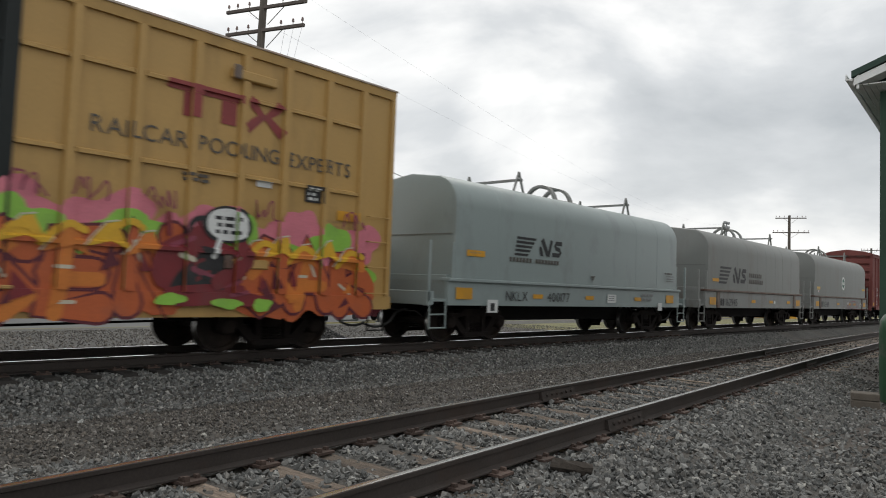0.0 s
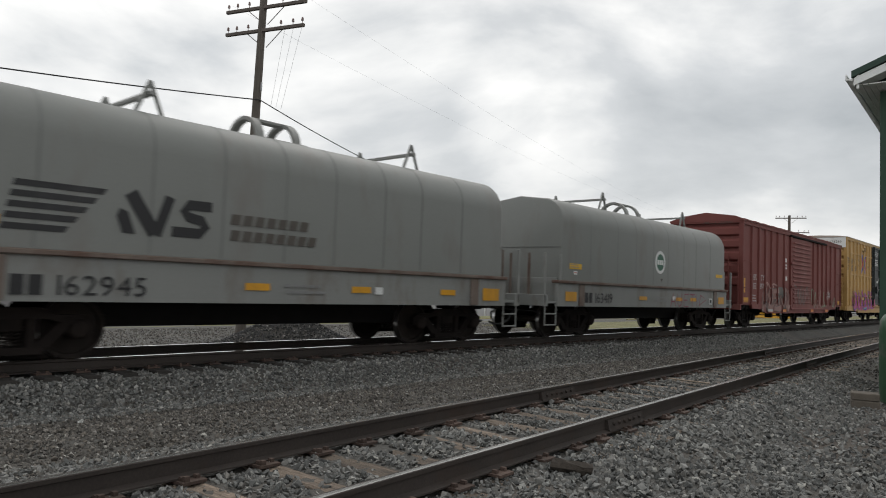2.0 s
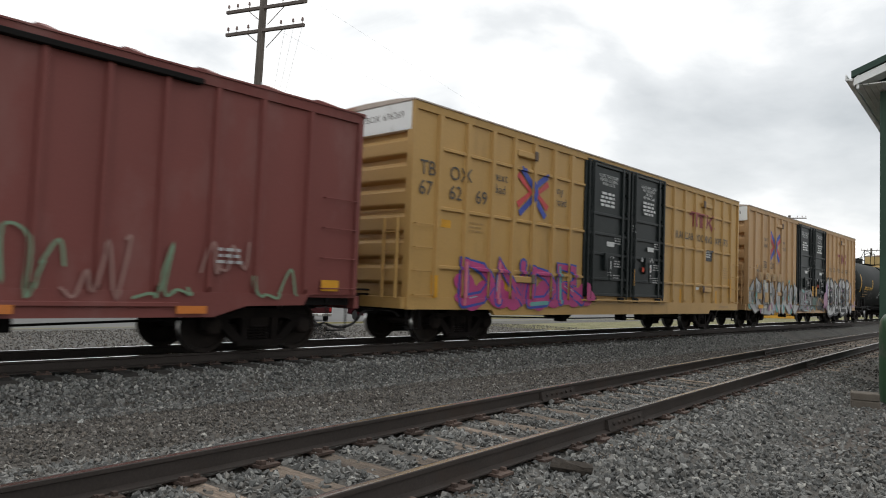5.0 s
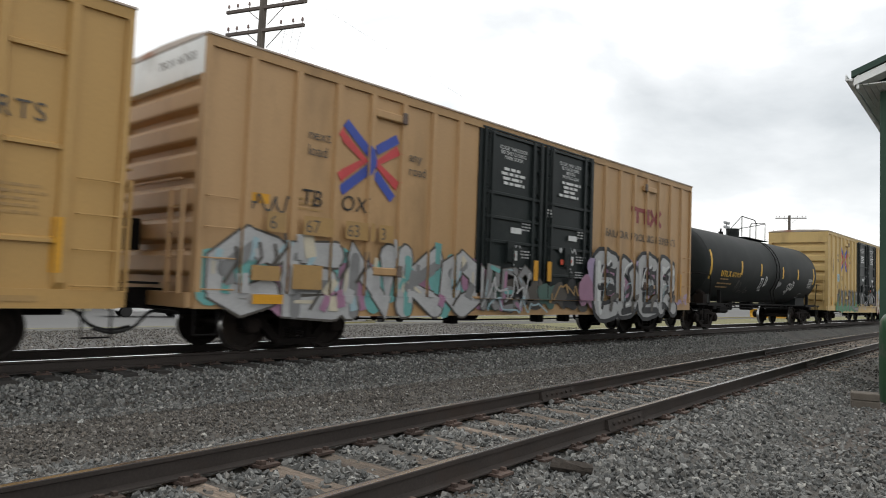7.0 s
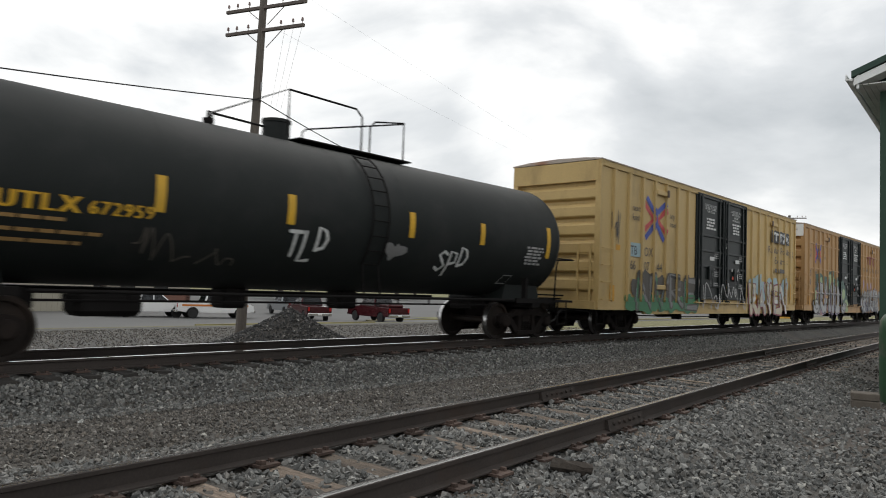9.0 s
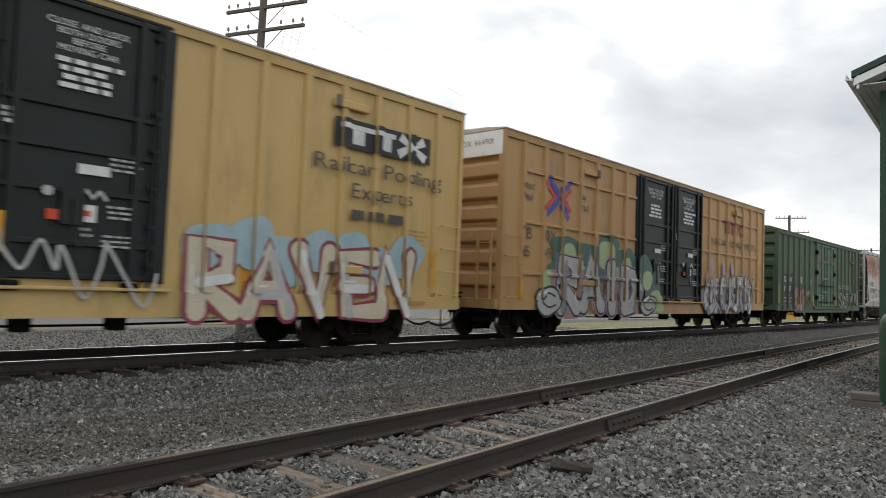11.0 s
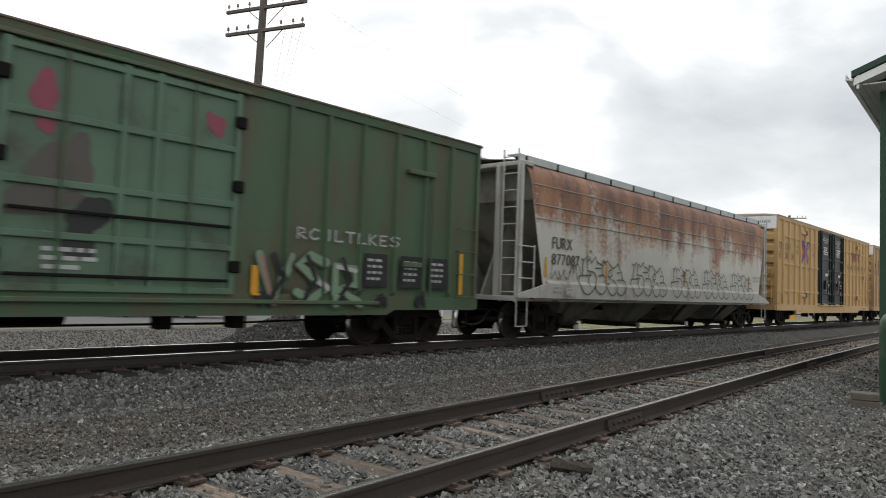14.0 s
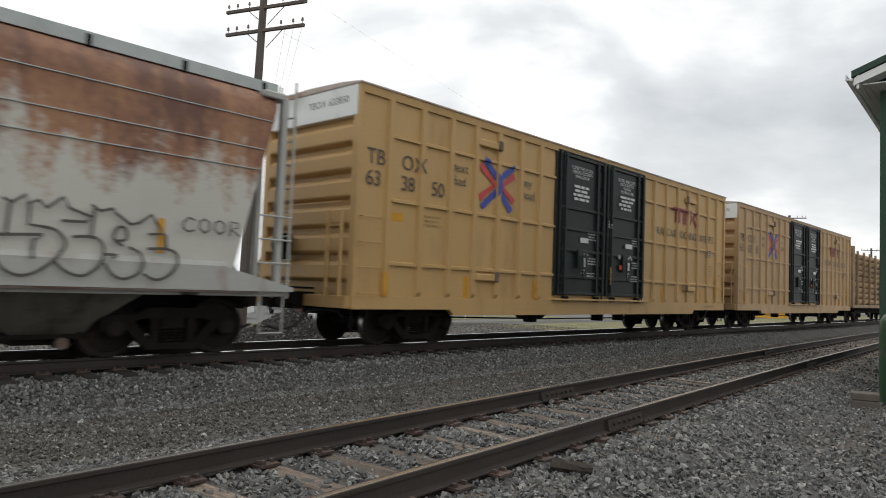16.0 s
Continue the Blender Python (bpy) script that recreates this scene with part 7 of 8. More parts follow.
# ---- ties, plates, joints ----
def _tie(seed, L=2.6, w=0.23, h=0.18):
    """A split, weathered tie along y, its top at z = 0."""
    r = random.Random(seed)
    bm = bmesh.new()
    n = 7
    rings = []
    for k in range(n):
        y = -L / 2 + L * k / (n - 1)
        a, b = w / 2 + r.uniform(-0.012, 0.008), w / 2 + r.uniform(-0.012, 0.008)
        t1, t2 = r.uniform(-0.018, 0.006), r.uniform(-0.018, 0.006)
        rings.append([bm.verts.new(p) for p in ((-a, y, -h), (-a, y, t1 - 0.015), (-a + 0.02, y, t1), (r.uniform(-0.03, 0.03), y, r.uniform(-0.022, 0.002)), (b - 0.02, y, t2), (b, y, t2 - 0.015), (b, y, -h))])
    for p, q in zip(rings, rings[1:]):
        for i in range(7):
            bm.faces.new((p[i], p[(i + 1) % 7], q[(i + 1) % 7], q[i]))
    bm.faces.new(rings[0][::-1])
    bm.faces.new(rings[-1])
    return fixed(bm)


def _tie_plate():
    bm = bmesh.new()
    box(bm, -0.10, 0.10, -0.18, 0.18, -0.004, 0.018)
    for x, y in ((-0.06, -0.105), (0.06, -0.105), (-0.06, 0.105), (0.06, 0.105)):
        box(bm, x - 0.016, x + 0.016, y - 0.022, y + 0.022, 0.018, 0.045)
    box(bm, 0.035, 0.075, 0.13, 0.165, 0.018, 0.055)
    return bm


siding_bed = tagged(new("siding_track"), "weathered wooden ties of the siding half sunk in ballast", "railway track", kind="structure")
main_bed = tagged(new("main_track"), "dark creosoted ties of the main line in clean ballast", "railway track", kind="structure")
r_ = random.Random(3)
TIE_X = [-9.9 + 0.57 * k_ for k_ in range(15)] + [-1.4, -0.85, -0.3, 0.28, 0.85, 1.5, 2.1, 2.72, 3.40, 4.0, 4.55, 5.25, 5.9, 6.45, 7.1, 7.68, 8.25]
while TIE_X[-1] < 46:
    TIE_X.append(TIE_X[-1] + r_.uniform(0.5, 0.66))
for i, x in enumerate(TIE_X):
    px_, py_, pz_, h_ = siding_place(x, 0)
    t_ = shared("tie", ("stie", i % 6), lambda: _tie(i % 6), M_TIE, siding_bed, (px_, py_ + r_.uniform(-0.06, 0.06), SIDE_TOP - 0.192 - r_.uniform(0, 0.02)))
    t_.rotation_euler = (0, 0, h_ + r_.uniform(-0.03, 0.03))
    if x < 30:
        for off in (-0.7525, 0.7525):
            q = siding_place(x, off)
            p_ = shared("tie_plate", "tplate", _tie_plate, M_PLATE, siding_bed, (q[0], q[1], SIDE_TOP - 0.19))
            p_.rotation_euler = (0, 0, h_ + (math.pi if off > 0 else 0))
for k in range(124):
    x = -15.42 + k * 0.53
    shared("tie", ("mtie", k % 4), lambda: _tie(20 + k % 4), M_TIEDARK, main_bed, (x, MAIN_Y + r_.uniform(-0.05, 0.05), -0.192))
    if 0 < x < 25:
        for dy in (-0.7525, 0.7525):
            p_ = shared("tie_plate", "tplate", _tie_plate, M_PLATE, main_bed, (x, MAIN_Y + dy, -0.19))
            p_.rotation_euler = (0, 0, math.pi if dy > 0 else 0)


def joint_bar(x, off):
    def make():
        bm = bmesh.new()
        for s in (-1, 1):
            prism_y = [(s * 0.014, -0.140), (s * 0.075, -0.156), (s * 0.060, -0.120), (s * 0.048, -0.062), (s * 0.046, -0.040), (s * 0.014, -0.048)]
            prism(bm, prism_y, -0.46, 0.46)
            for bx in (-0.34, -0.2, -0.07, 0.07, 0.2, 0.34):
                tube(bm, (bx, s * 0.02, -0.09), (bx, s * 0.085, -0.09), 0.022, 6)
        return fixed(bm)
    q = siding_place(x, off)
    j = shared("joint_bar", "jbar", make, M_RAIL, siding_bed, (q[0], q[1], SIDE_TOP))
    j.rotation_euler = (0, 0, q[3])


for x, off in ((8.40, 0.7525), (7.18, -0.7525), (17.0, -0.7525), (19.6, 0.7525)):
    joint_bar(x, off)


# ---- ballast stones ----
def stone_shapes(n, seed):
    r = np.random.default_rng(seed)
    out = []
    for _ in range(n):
        bm = bmesh.new()
        for p in r.normal(0, 1, (9, 3)):
            bm.verts.new(p / np.linalg.norm(p) * r.uniform(0.75, 1.1))
        res = bmesh.ops.convex_hull(bm, input=bm.verts)
        bmesh.ops.delete(bm, geom=[g for g in res["geom_interior"] if isinstance(g, bmesh.types.BMVert)], context="VERTS")
        bmesh.ops.triangulate(bm, faces=bm.faces)
        bm.verts.index_update()
        out.append((np.array([v.co[:] for v in bm.verts]), np.array([[v.index for v in f.verts] for f in bm.faces])))
        bm.free()
    return out


SHAPES = stone_shapes(14, 9)


def stones(name, xy, z, size, mat, label, seed, cat="ballast", sink=0.25):
    """Crushed stones at the places xy, as one mesh; each stone keeps its own tone."""
    r = np.random.default_rng(seed)
    n = len(xy)
    which = r.integers(0, len(SHAPES), n)
    vs, fs, base = [], [], 0
    for k, (sv, sf) in enumerate(SHAPES):
        idx = np.where(which == k)[0]
        m = len(idx)
        if not m:
            continue
        q = r.normal(0, 1, (m, 4))
        q /= np.linalg.norm(q, axis=1, keepdims=True)
        w, x, y, zz = q.T
        R = np.stack([1 - 2 * (y * y + zz * zz), 2 * (x * y - zz * w), 2 * (x * zz + y * w), 2 * (x * y + zz * w), 1 - 2 * (x * x + zz * zz), 2 * (y * zz - x * w), 2 * (x * zz - y * w), 2 * (y * zz + x * w), 1 - 2 * (x * x + y * y)], -1).reshape(m, 3, 3)
        sc = size[idx][:, None] * 0.5 * r.uniform(0.6, 1.15, (m, 3))
        p = np.einsum("mij,mvj->mvi", R, sv[None] * sc[:, None, :])
        p[..., 0] += xy[idx, 0][:, None]
        p[..., 1] += xy[idx, 1][:, None]
        p[..., 2] += (z[idx] + size[idx] * (0.5 - sink) * 0.7)[:, None]
        vs.append(p.reshape(-1, 3))
        fs.append((sf[None] + (np.arange(m) * len(sv))[:, None, None] + base).reshape(-1, 3))
        base += m * len(sv)
    V, F = np.concatenate(vs), np.concatenate(fs)
    me = bpy.data.meshes.new(name)
    me.vertices.add(len(V))
    me.vertices.foreach_set("co", V.astype(np.float32).ravel())
    me.loops.add(F.size)
    me.loops.foreach_set("vertex_index", F.astype(np.int32).ravel())
    me.polygons.add(len(F))
    me.polygons.foreach_set("loop_start", np.arange(0, F.size, 3, dtype=np.int32))
    me.polygons.foreach_set("loop_total", np.full(len(F), 3, np.int32))
    me.update(calc_edges=True)
    me.shade_flat()
    me.materials.append(mat)
    return tagged(new(name, me), label, cat, kind="stuff")


def stone_material(name, lo, hi, warm):
    m = bpy.data.materials.new(name)
    m.use_nodes = True
    n, l = m.node_tree.nodes, m.node_tree.links
    b = n["Principled BSDF"]
    b.inputs["Roughness"].default_value = 0.85
    geo, ramp = n.new("ShaderNodeNewGeometry"), n.new("ShaderNodeValToRGB")
    l.new(geo.outputs["Random Per Island"], ramp.inputs[0])
    els = ramp.color_ramp.elements
    els[0].position, els[0].color = 0.0, (*lo, 1)
    els[1].position, els[1].color = 0.93, (*hi, 1)
    e = els.new(0.5)
    e.color = (*[0.5 * (a + b_) for a, b_ in zip(lo, hi)], 1)
    e = els.new(0.7)
    e.color = (*warm, 1)
    e = els.new(0.995)
    e.color = (0.34, 0.33, 0.30, 1)
    tc, nz, mx = n.new("ShaderNodeTexCoord"), n.new("ShaderNodeTexNoise"), n.new("ShaderNodeMix")
    nz.inputs["Scale"].default_value, nz.inputs["Detail"].default_value = 70, 4
    l.new(tc.outputs["Object"], nz.inputs["Vector"])
    mr = n.new("ShaderNodeMapRange")
    mr.inputs[3].default_value, mr.inputs[4].default_value = 0.65, 1.35
    l.new(nz.outputs[0], mr.inputs[0])
    mx.data_type, mx.blend_type = "RGBA", "MULTIPLY"
    mx.inputs[0].default_value = 1
    l.new(ramp.outputs[0], mx.inputs[6])
    l.new(mr.outputs[0], mx.inputs[7])
    l.new(mx.outputs[2], b.inputs["Base Color"])
    bp = n.new("ShaderNodeBump")
    bp.inputs["Strength"].default_value, bp.inputs["Distance"].default_value = 0.4, 0.004
    l.new(nz.outputs[0], bp.inputs["Height"])
    l.new(bp.outputs[0], b.inputs["Normal"])
    return m


M_STONE = stone_material("crushed_stone", (0.060, 0.061, 0.059), (0.245, 0.247, 0.236), (0.160, 0.153, 0.140))
M_STONE_D = stone_material("dirty_stone", (0.050, 0.046, 0.041), (0.188, 0.175, 0.158), (0.130, 0.112, 0.094))
M_COAL = stone_material("dark_pile_stone", (0.028, 0.028, 0.029), (0.085, 0.085, 0.085), (0.05, 0.048, 0.045))


def scatter(n, x0, x1, y0, y1, seed, bias=1.0):
    r = np.random.default_rng(seed)
    return np.stack([x0 + (x1 - x0) * r.random(n) ** bias, y0 + (y1 - y0) * r.random(n)], -1), r


def clear_of_rails(xy, tie_keep=0.5, r=None):
    d = np.abs(np.abs(xy[:, 1] - siding_y(xy[:, 0])) - 0.7525)
    ok = d > 0.085
    d2 = np.abs(np.abs(xy[:, 1] - MAIN_Y) - 0.7525)
    return ok & (d2 > 0.085)


def on_tie(xy):
    s = np.abs(xy[:, 1] - siding_y(xy[:, 0]))
    xs = np.array(TIE_X)
    near = np.min(np.abs(xy[:, 0][:, None] - xs[None]), axis=1) if len(xy) < 200000 else np.zeros(len(xy))
    return (s < 0.72) & (near < 0.13)


# foreground and siding bed: coarse stone
xy, r = scatter(46000, 1.2, 17, 1.2, 6.6, 21, 1.35)
keep = clear_of_rails(xy) & ~(on_tie(xy) & (r.random(len(xy)) < 0.93))
keep &= ~((xy[:, 1] < 3.1 - 0.04 * (xy[:, 0] - 8)) & (xy[:, 0] > 8.5) & (r.random(len(xy)) < 0.45))
xy = xy[keep]
stones("siding_ballast", xy, ground_z(xy[:, 0], xy[:, 1]), r.uniform(0.042, 0.088, len(xy)) * (0.8 + 0.5 * r.random(len(xy)) ** 3), M_STONE, "loose grey crushed stone between and beside the siding rails", 22)
# the dirty strip between the tracks
xy, r = scatter(44000, 1.0, 22, 5.7, 9.7, 31, 1.45)
xy = xy[clear_of_rails(xy)]
stones("trackside_gravel", xy, ground_z(xy[:, 0], xy[:, 1]), r.uniform(0.028, 0.066, len(xy)) * (0.75 + 0.6 * r.random(len(xy)) ** 3), M_STONE_D, "small brown-grey gravel trodden into dirt between the tracks", 32)
# main-line shoulder: clean stone
xy, r = scatter(34000, 1.0, 34, 9.05, 10.95, 41, 1.3)
_t = np.abs((xy[:, 0] + 15.42 + 0.265) % 0.53 - 0.265)
xy = xy[~((_t < 0.135) & (xy[:, 1] > 10.32) & (r.random(len(xy)) < 0.95)) & (xy[:, 1] < 10.9)]
stones("main_ballast", xy, ground_z(xy[:, 0], xy[:, 1]) + 0.0, r.uniform(0.048, 0.092, len(xy)), M_STONE, "clean grey crushed stone on the main-line shoulder", 42)
xy, r = scatter(26000, 3.0, 36, 12.6, 30.0, 51, 1.1)
stones("far_side_gravel", xy, ground_z(xy[:, 0], xy[:, 1]), r.uniform(0.03, 0.09, len(xy)), M_STONE_D, "scattered dark gravel beyond the main line", 52)
xy, r = scatter(15000, 14, 60, 1.5, 9.5, 61, 1.6)
xy = xy[clear_of_rails(xy)]
stones("distant_ballast", xy, ground_z(xy[:, 0], xy[:, 1]), r.uniform(0.04, 0.09, len(xy)), M_STONE_D, "grey gravel thinning along the tracks", 62)

# thinner stone behind and beside the viewpoint
r = np.random.default_rng(71)
xy = np.stack([r.normal(-1.0, 4.0, 16000), r.uniform(-6.0, 10.9, 16000)], -1)
xy = xy[clear_of_rails(xy) & (xy[:, 0] < 3.0) & ((xy[:, 0] < 1.1) | (xy[:, 1] < 1.25)) & (xy[:, 1] > -6 + 5 * r.random(len(xy)) ** 2)]
stones("verge_ballast", xy, ground_z(xy[:, 0], xy[:, 1]), r.uniform(0.035, 0.08, len(xy)), M_STONE, "loose grey crushed stone thinning out beside the siding", 72)
xy = np.stack([r.uniform(1.0, 17, 9000), 1.3 - np.abs(r.normal(0, 1.6, 9000))], -1)
stones("verge_gravel", xy, ground_z(xy[:, 0], xy[:, 1]), r.uniform(0.03, 0.07, len(xy)), M_STONE_D, "grey gravel on the near verge of the siding", 73)


# ---- gravel heap behind the tracks ----
bm = bmesh.new()
PILE = (13.9, 19.3)
PILE_Z = float(ground_z(PILE[0], PILE[1]))
rings = []
for j in range(9):
    t = j / 8
    rr = 2.45 * (1 - t) + 0.05
    rings.append([bm.verts.new((PILE[0] + rr * 1.1 * math.cos(k * math.tau / 28) * (1 + 0.09 * math.sin(3 * k * math.tau / 28 + 1)), PILE[1] + rr * math.sin(k * math.tau / 28), PILE_Z - 0.12 + 1.22 * t ** 1.15)) for k in range(28)])
for a, b in zip(rings, rings[1:]):
    for k in range(28):
        bm.faces.new((a[k], a[(k + 1) % 28], b[(k + 1) % 28], b[k]))
bm.faces.new(rings[-1])
heap = tagged(part("gravel_heap", fixed(bm), M_BALLAST, smooth=True), "dark heap of crushed stone beside the utility pole", "gravel heap")
r = np.random.default_rng(71)
ang, rad = r.random(7000) * math.tau, r.random(7000) ** 0.6
hx = np.stack([PILE[0] + 2.75 * rad * np.cos(ang), PILE[1] + 2.5 * rad * np.sin(ang)], -1)
hz_ = np.maximum(PILE_Z - 0.02, PILE_Z - 0.03 + 1.22 * np.clip(1 - rad * 1.08, 0, 1) ** 1.15)
stones("heap_stones", hx, hz_, r.uniform(0.04, 0.11, 7000), M_COAL, "dark loose stones covering the heap", 72, "gravel")

# ---- utility pole and wires ----
M_POLE = material("weathered_pole", (0.11, 0.095, 0.082), 0.9, var=0.35, scale=3, fine=30, bump=0.5, stretch=(6, 6, 0.5))
M_ARM = material("crossarm_wood", (0.12, 0.10, 0.09), 0.9, var=0.35, scale=4)
M_INS = material("brown_glass_insulator", (0.22, 0.15, 0.14), 0.25, var=0.2)
M_WIRE = material("black_cable", (0.015, 0.015, 0.016), 0.6, var=0.1, bump=0)
M_STEEL = material("galvanised_steel", (0.35, 0.36, 0.37), 0.45, 0.7, var=0.15)


def utility_pole(x, y, z, h, arms, lean=0.0, turn=0.0, label="", r0=0.19, r1=0.13):
    pole = tagged(new("utility_pole"), label, "utility pole")
    bm = bmesh.new()
    n = 12
    ringz = []
    for k in range(9):
        t = k / 8
        ringz.append([bm.verts.new((lean * h * t + (r0 + (r1 - r0) * t) * math.cos(a * math.tau / n), (r0 + (r1 - r0) * t) * math.sin(a * math.tau / n), h * t)) for a in range(n)])
    for a, b in zip(ringz, ringz[1:]):
        for k in range(n):
            bm.faces.new((a[k], a[(k + 1) % n], b[(k + 1) % n], b[k]))
    bm.faces.new(ringz[-1])
    part("shaft", fixed(bm), M_POLE, pole, smooth=True)
    for za, half, drop in arms:
        xa = lean * za
        arm = part("crossarm", bbox(-half, half, -0.055, 0.055, -0.06, 0.06, 0.01), M_ARM, pole)
        arm.location, arm.rotation_euler = (xa, -0.17, za), (0, drop, turn)
        for px_ in (-0.95, -0.72, -0.42, 0.42, 0.72, 0.95):
            bm = bmesh.new()
            lathe(bm, [(0.012, 0.0), (0.012, 0.10), (0.045, 0.11), (0.05, 0.15), (0.035, 0.17), (0.045, 0.20), (0.02, 0.24)], 10)
            bmesh.ops.rotate(bm, verts=bm.verts, cent=(0, 0, 0), matrix=Matrix.Rotation(math.pi / 2, 3, "X"))
            bmesh.ops.translate(bm, verts=bm.verts, vec=(px_ * half, 0, 0.06))
            part("insulator", fixed(bm), M_INS, arm, smooth=True)
        for s in (-1, 1):
            bm = bmesh.new()
            tube(bm, (s * half * 0.45, 0.04, -0.04), (s * 0.06, 0.08, -0.62), 0.016, 5)
            part("brace", bm, M_ARM, arm)
    pole.location = (x, y, z)
    return pole


POLE = (14.0, 22.4)
POLE_Z = float(ground_z(*POLE)) - 0.05
pole = utility_pole(POLE[0], POLE[1], POLE_Z, 13.2, ((11.345 - POLE_Z, 1.80, -0.0), (10.47 - POLE_Z, 1.76, 0.0)), lean=0.020, turn=-1.24, label="weathered wooden utility pole with two insulated crossarms")
bm = bmesh.new()
tube(bm, (0.19, -0.24, 8.2 - POLE_Z), (0.19, -0.24, 8.5 - POLE_Z), 0.03, 6)
part("cable_clamp", bm, M_STEEL, pole)


def wire(pts, rad, label, sag=0.0):
    a, b = Vector(pts[0]), Vector(pts[1])
    bm = bmesh.new()
    path = []
    for k in range(25):
        t = k / 24
        p = a.lerp(b, t)
        p.z -= sag * 4 * t * (1 - t)
        path.append(p)
    pipe(bm, path, rad, 5)
    return tagged(part("overhead_wire", bm, M_WIRE, smooth=True), label, "wire")


PX = 14.17
wire(((PX, 22.2, 7.85), (5.0, 22.2, 6.80)), 0.022, "black cable slung from the utility pole", 0.05)
wire(((PX, 22.2, 7.85), (39.0, 36.0, 8.6)), 0.022, "black service cable drooping from the pole", 0.35)
wire(((5.0, 22.2, 6.80), (-60.0, 22.2, 8.0)), 0.022, "black cable running on along the track", 0.4)
for s_ in (0.95, -0.95):
    wire(((14.25 + 0.55 * s_, 22.2 - 1.6 * s_, 11.60), (162.6, 60.0 + 0.3 * s_, 18.2)), 0.0025, "thin bare wire slung to a distant mast", 2.6)
for k in range(3):
    wire(((14.5 + 0.12 * k, 21.3 - 0.35 * k, 10.45), (14.45 + 0.22 * k, 21.9, 7.6)), 0.004, "thin hanging ground wire on the pole", 0.0)

for x, y, h, tn in ((90.8, 26.0, 12.4, -1.2), (136.0, 26.0, 11.4, -1.2), (205.0, 26.0, 13.0, -0.5)):
    z = float(ground_z(x, y))
    utility_pole(x, y, z, h, ((h - 0.35, 1.7, 0.0), (h - 2.1, 2.0, 0.0)), 0.0, tn, "distant wooden utility pole with two crossarms", 0.22, 0.15)
fl = tagged(new("floodlight_mast"), "tall distant sports floodlight mast", "floodlight")
bm = bmesh.new()
tube(bm, (0, 0, 0), (0, 0, 20.5), 0.28, 8, 0.16)
part("mast", bm, M_STEEL, fl)
for z in (18.9, 19.9):
    part("lamp_bar", bbox(-1.5, 1.5, -0.1, 0.1, z, z + 0.12), M_STEEL, fl)
    for x in (-1.2, -0.4, 0.4, 1.2):
        part("lamp_head", bbox(x - 0.28, x + 0.28, -0.25, 0.2, z + 0.14, z + 0.62, 0.05), M_STEEL, fl)
fl.location = (162.6, 60, float(ground_z(162.6, 60)))

# ---- green store building with a deep eave ----
M_HUTW = material("green_board_wall", (0.022, 0.060, 0.036), 0.65, var=0.25, scale=2, dirt=(0.03, 0.05, 0.035), dirt_amt=0.3, stretch=(1, 1, 0.3))
M_HUTR = material("green_metal_roof", (0.018, 0.050, 0.035), 0.45, 0.2, var=0.15, scale=1.5)
M_FASC = material("white_fascia", (0.80, 0.81, 0.80), 0.6, var=0.1, dirt=(0.6, 0.6, 0.58), dirt_amt=0.25)
M_SOFF = material("soffit_boards", (0.78, 0.79, 0.77), 0.7, var=0.15, scale=3)
hut = tagged(new("store_building"), "dark green store building with white fascia and deep boarded eaves", "building")
HW_, HL_, EV = 3.4, 9.0, 5.36
# local: x runs back along the wall, y = 0 is the wall that faces the track, the house lies at y < 0
bm = bmesh.new()
prism(bm, [(0, -0.7), (0, EV - 0.12), (-HW_, EV + 1.25), (-2 * HW_, EV - 0.12), (-2 * HW_, -0.7)], 0, HL_)
part("wall", fixed(bm), M_HUTW, hut)
for k in range(22):
    y = -0.1 - k * 0.3
    zt = EV - 0.15 + (1.35 * (1 - abs(y + HW_) / HW_))
    part("wall_batten", bbox(-0.03, 0.0, y - 0.03, y + 0.03, -0.6, zt), M_HUTW, hut)
OV, FR = 0.40, 0.62
rise = 1.37 / HW_
for s in (0, 1):
    f = (lambda y: y) if s == 0 else (lambda y: -2 * HW_ - y)
    bm = bmesh.new()
    e0, e1 = OV + 0.02, -HW_
    prof = [(f(e0), EV + 0.05), (f(e0), EV + 0.17), (f(e1), EV + 0.17 + rise * (e0 - e1)), (f(e1), EV + 0.05 + rise * (e0 - e1))]
    prism(bm, prof, -FR - 0.06, HL_ + FR)
    part("roof", fixed(bm), M_HUTR, hut)
    bm = bmesh.new()
    prism(bm, [(f(OV - 0.03), EV - 0.10), (f(OV), EV - 0.10), (f(OV), EV + 0.045), (f(OV - 0.03), EV + 0.045)], -FR + 0.03, HL_ + FR - 0.03)
    part("eave_fascia", fixed(bm), M_FASC, hut)
    bm = bmesh.new()
    prism(bm, [(f(OV), EV + 0.0), (f(OV + 0.12), EV + 0.02), (f(OV + 0.12), EV + 0.13), (f(OV + 0.10), EV + 0.13), (f(OV + 0.10), EV + 0.04), (f(OV + 0.0), EV + 0.04)], -FR - 0.02, HL_ + FR)
    part("gutter", fixed(bm), M_FASC, hut)
    bm = bmesh.new()
    a, b = OV - 0.02, -HW_
    prism(bm, [(f(a), EV - 0.10), (f(a), EV + 0.04), (f(b), EV + 0.04 + rise * (a - b)), (f(b), EV - 0.10 + rise * (a - b) - 0.06)], -FR - 0.04, -FR - 0.005)
    part("barge_board", fixed(bm), M_FASC, hut)
    for k in range(5):
        y0 = OV - 0.05 - k * 0.10
        part("soffit_board", bbox(-FR + 0.05, HL_, min(f(y0), f(y0 - 0.092)), max(f(y0), f(y0 - 0.092)), EV - 0.09, EV - 0.07), M_SOFF, hut)
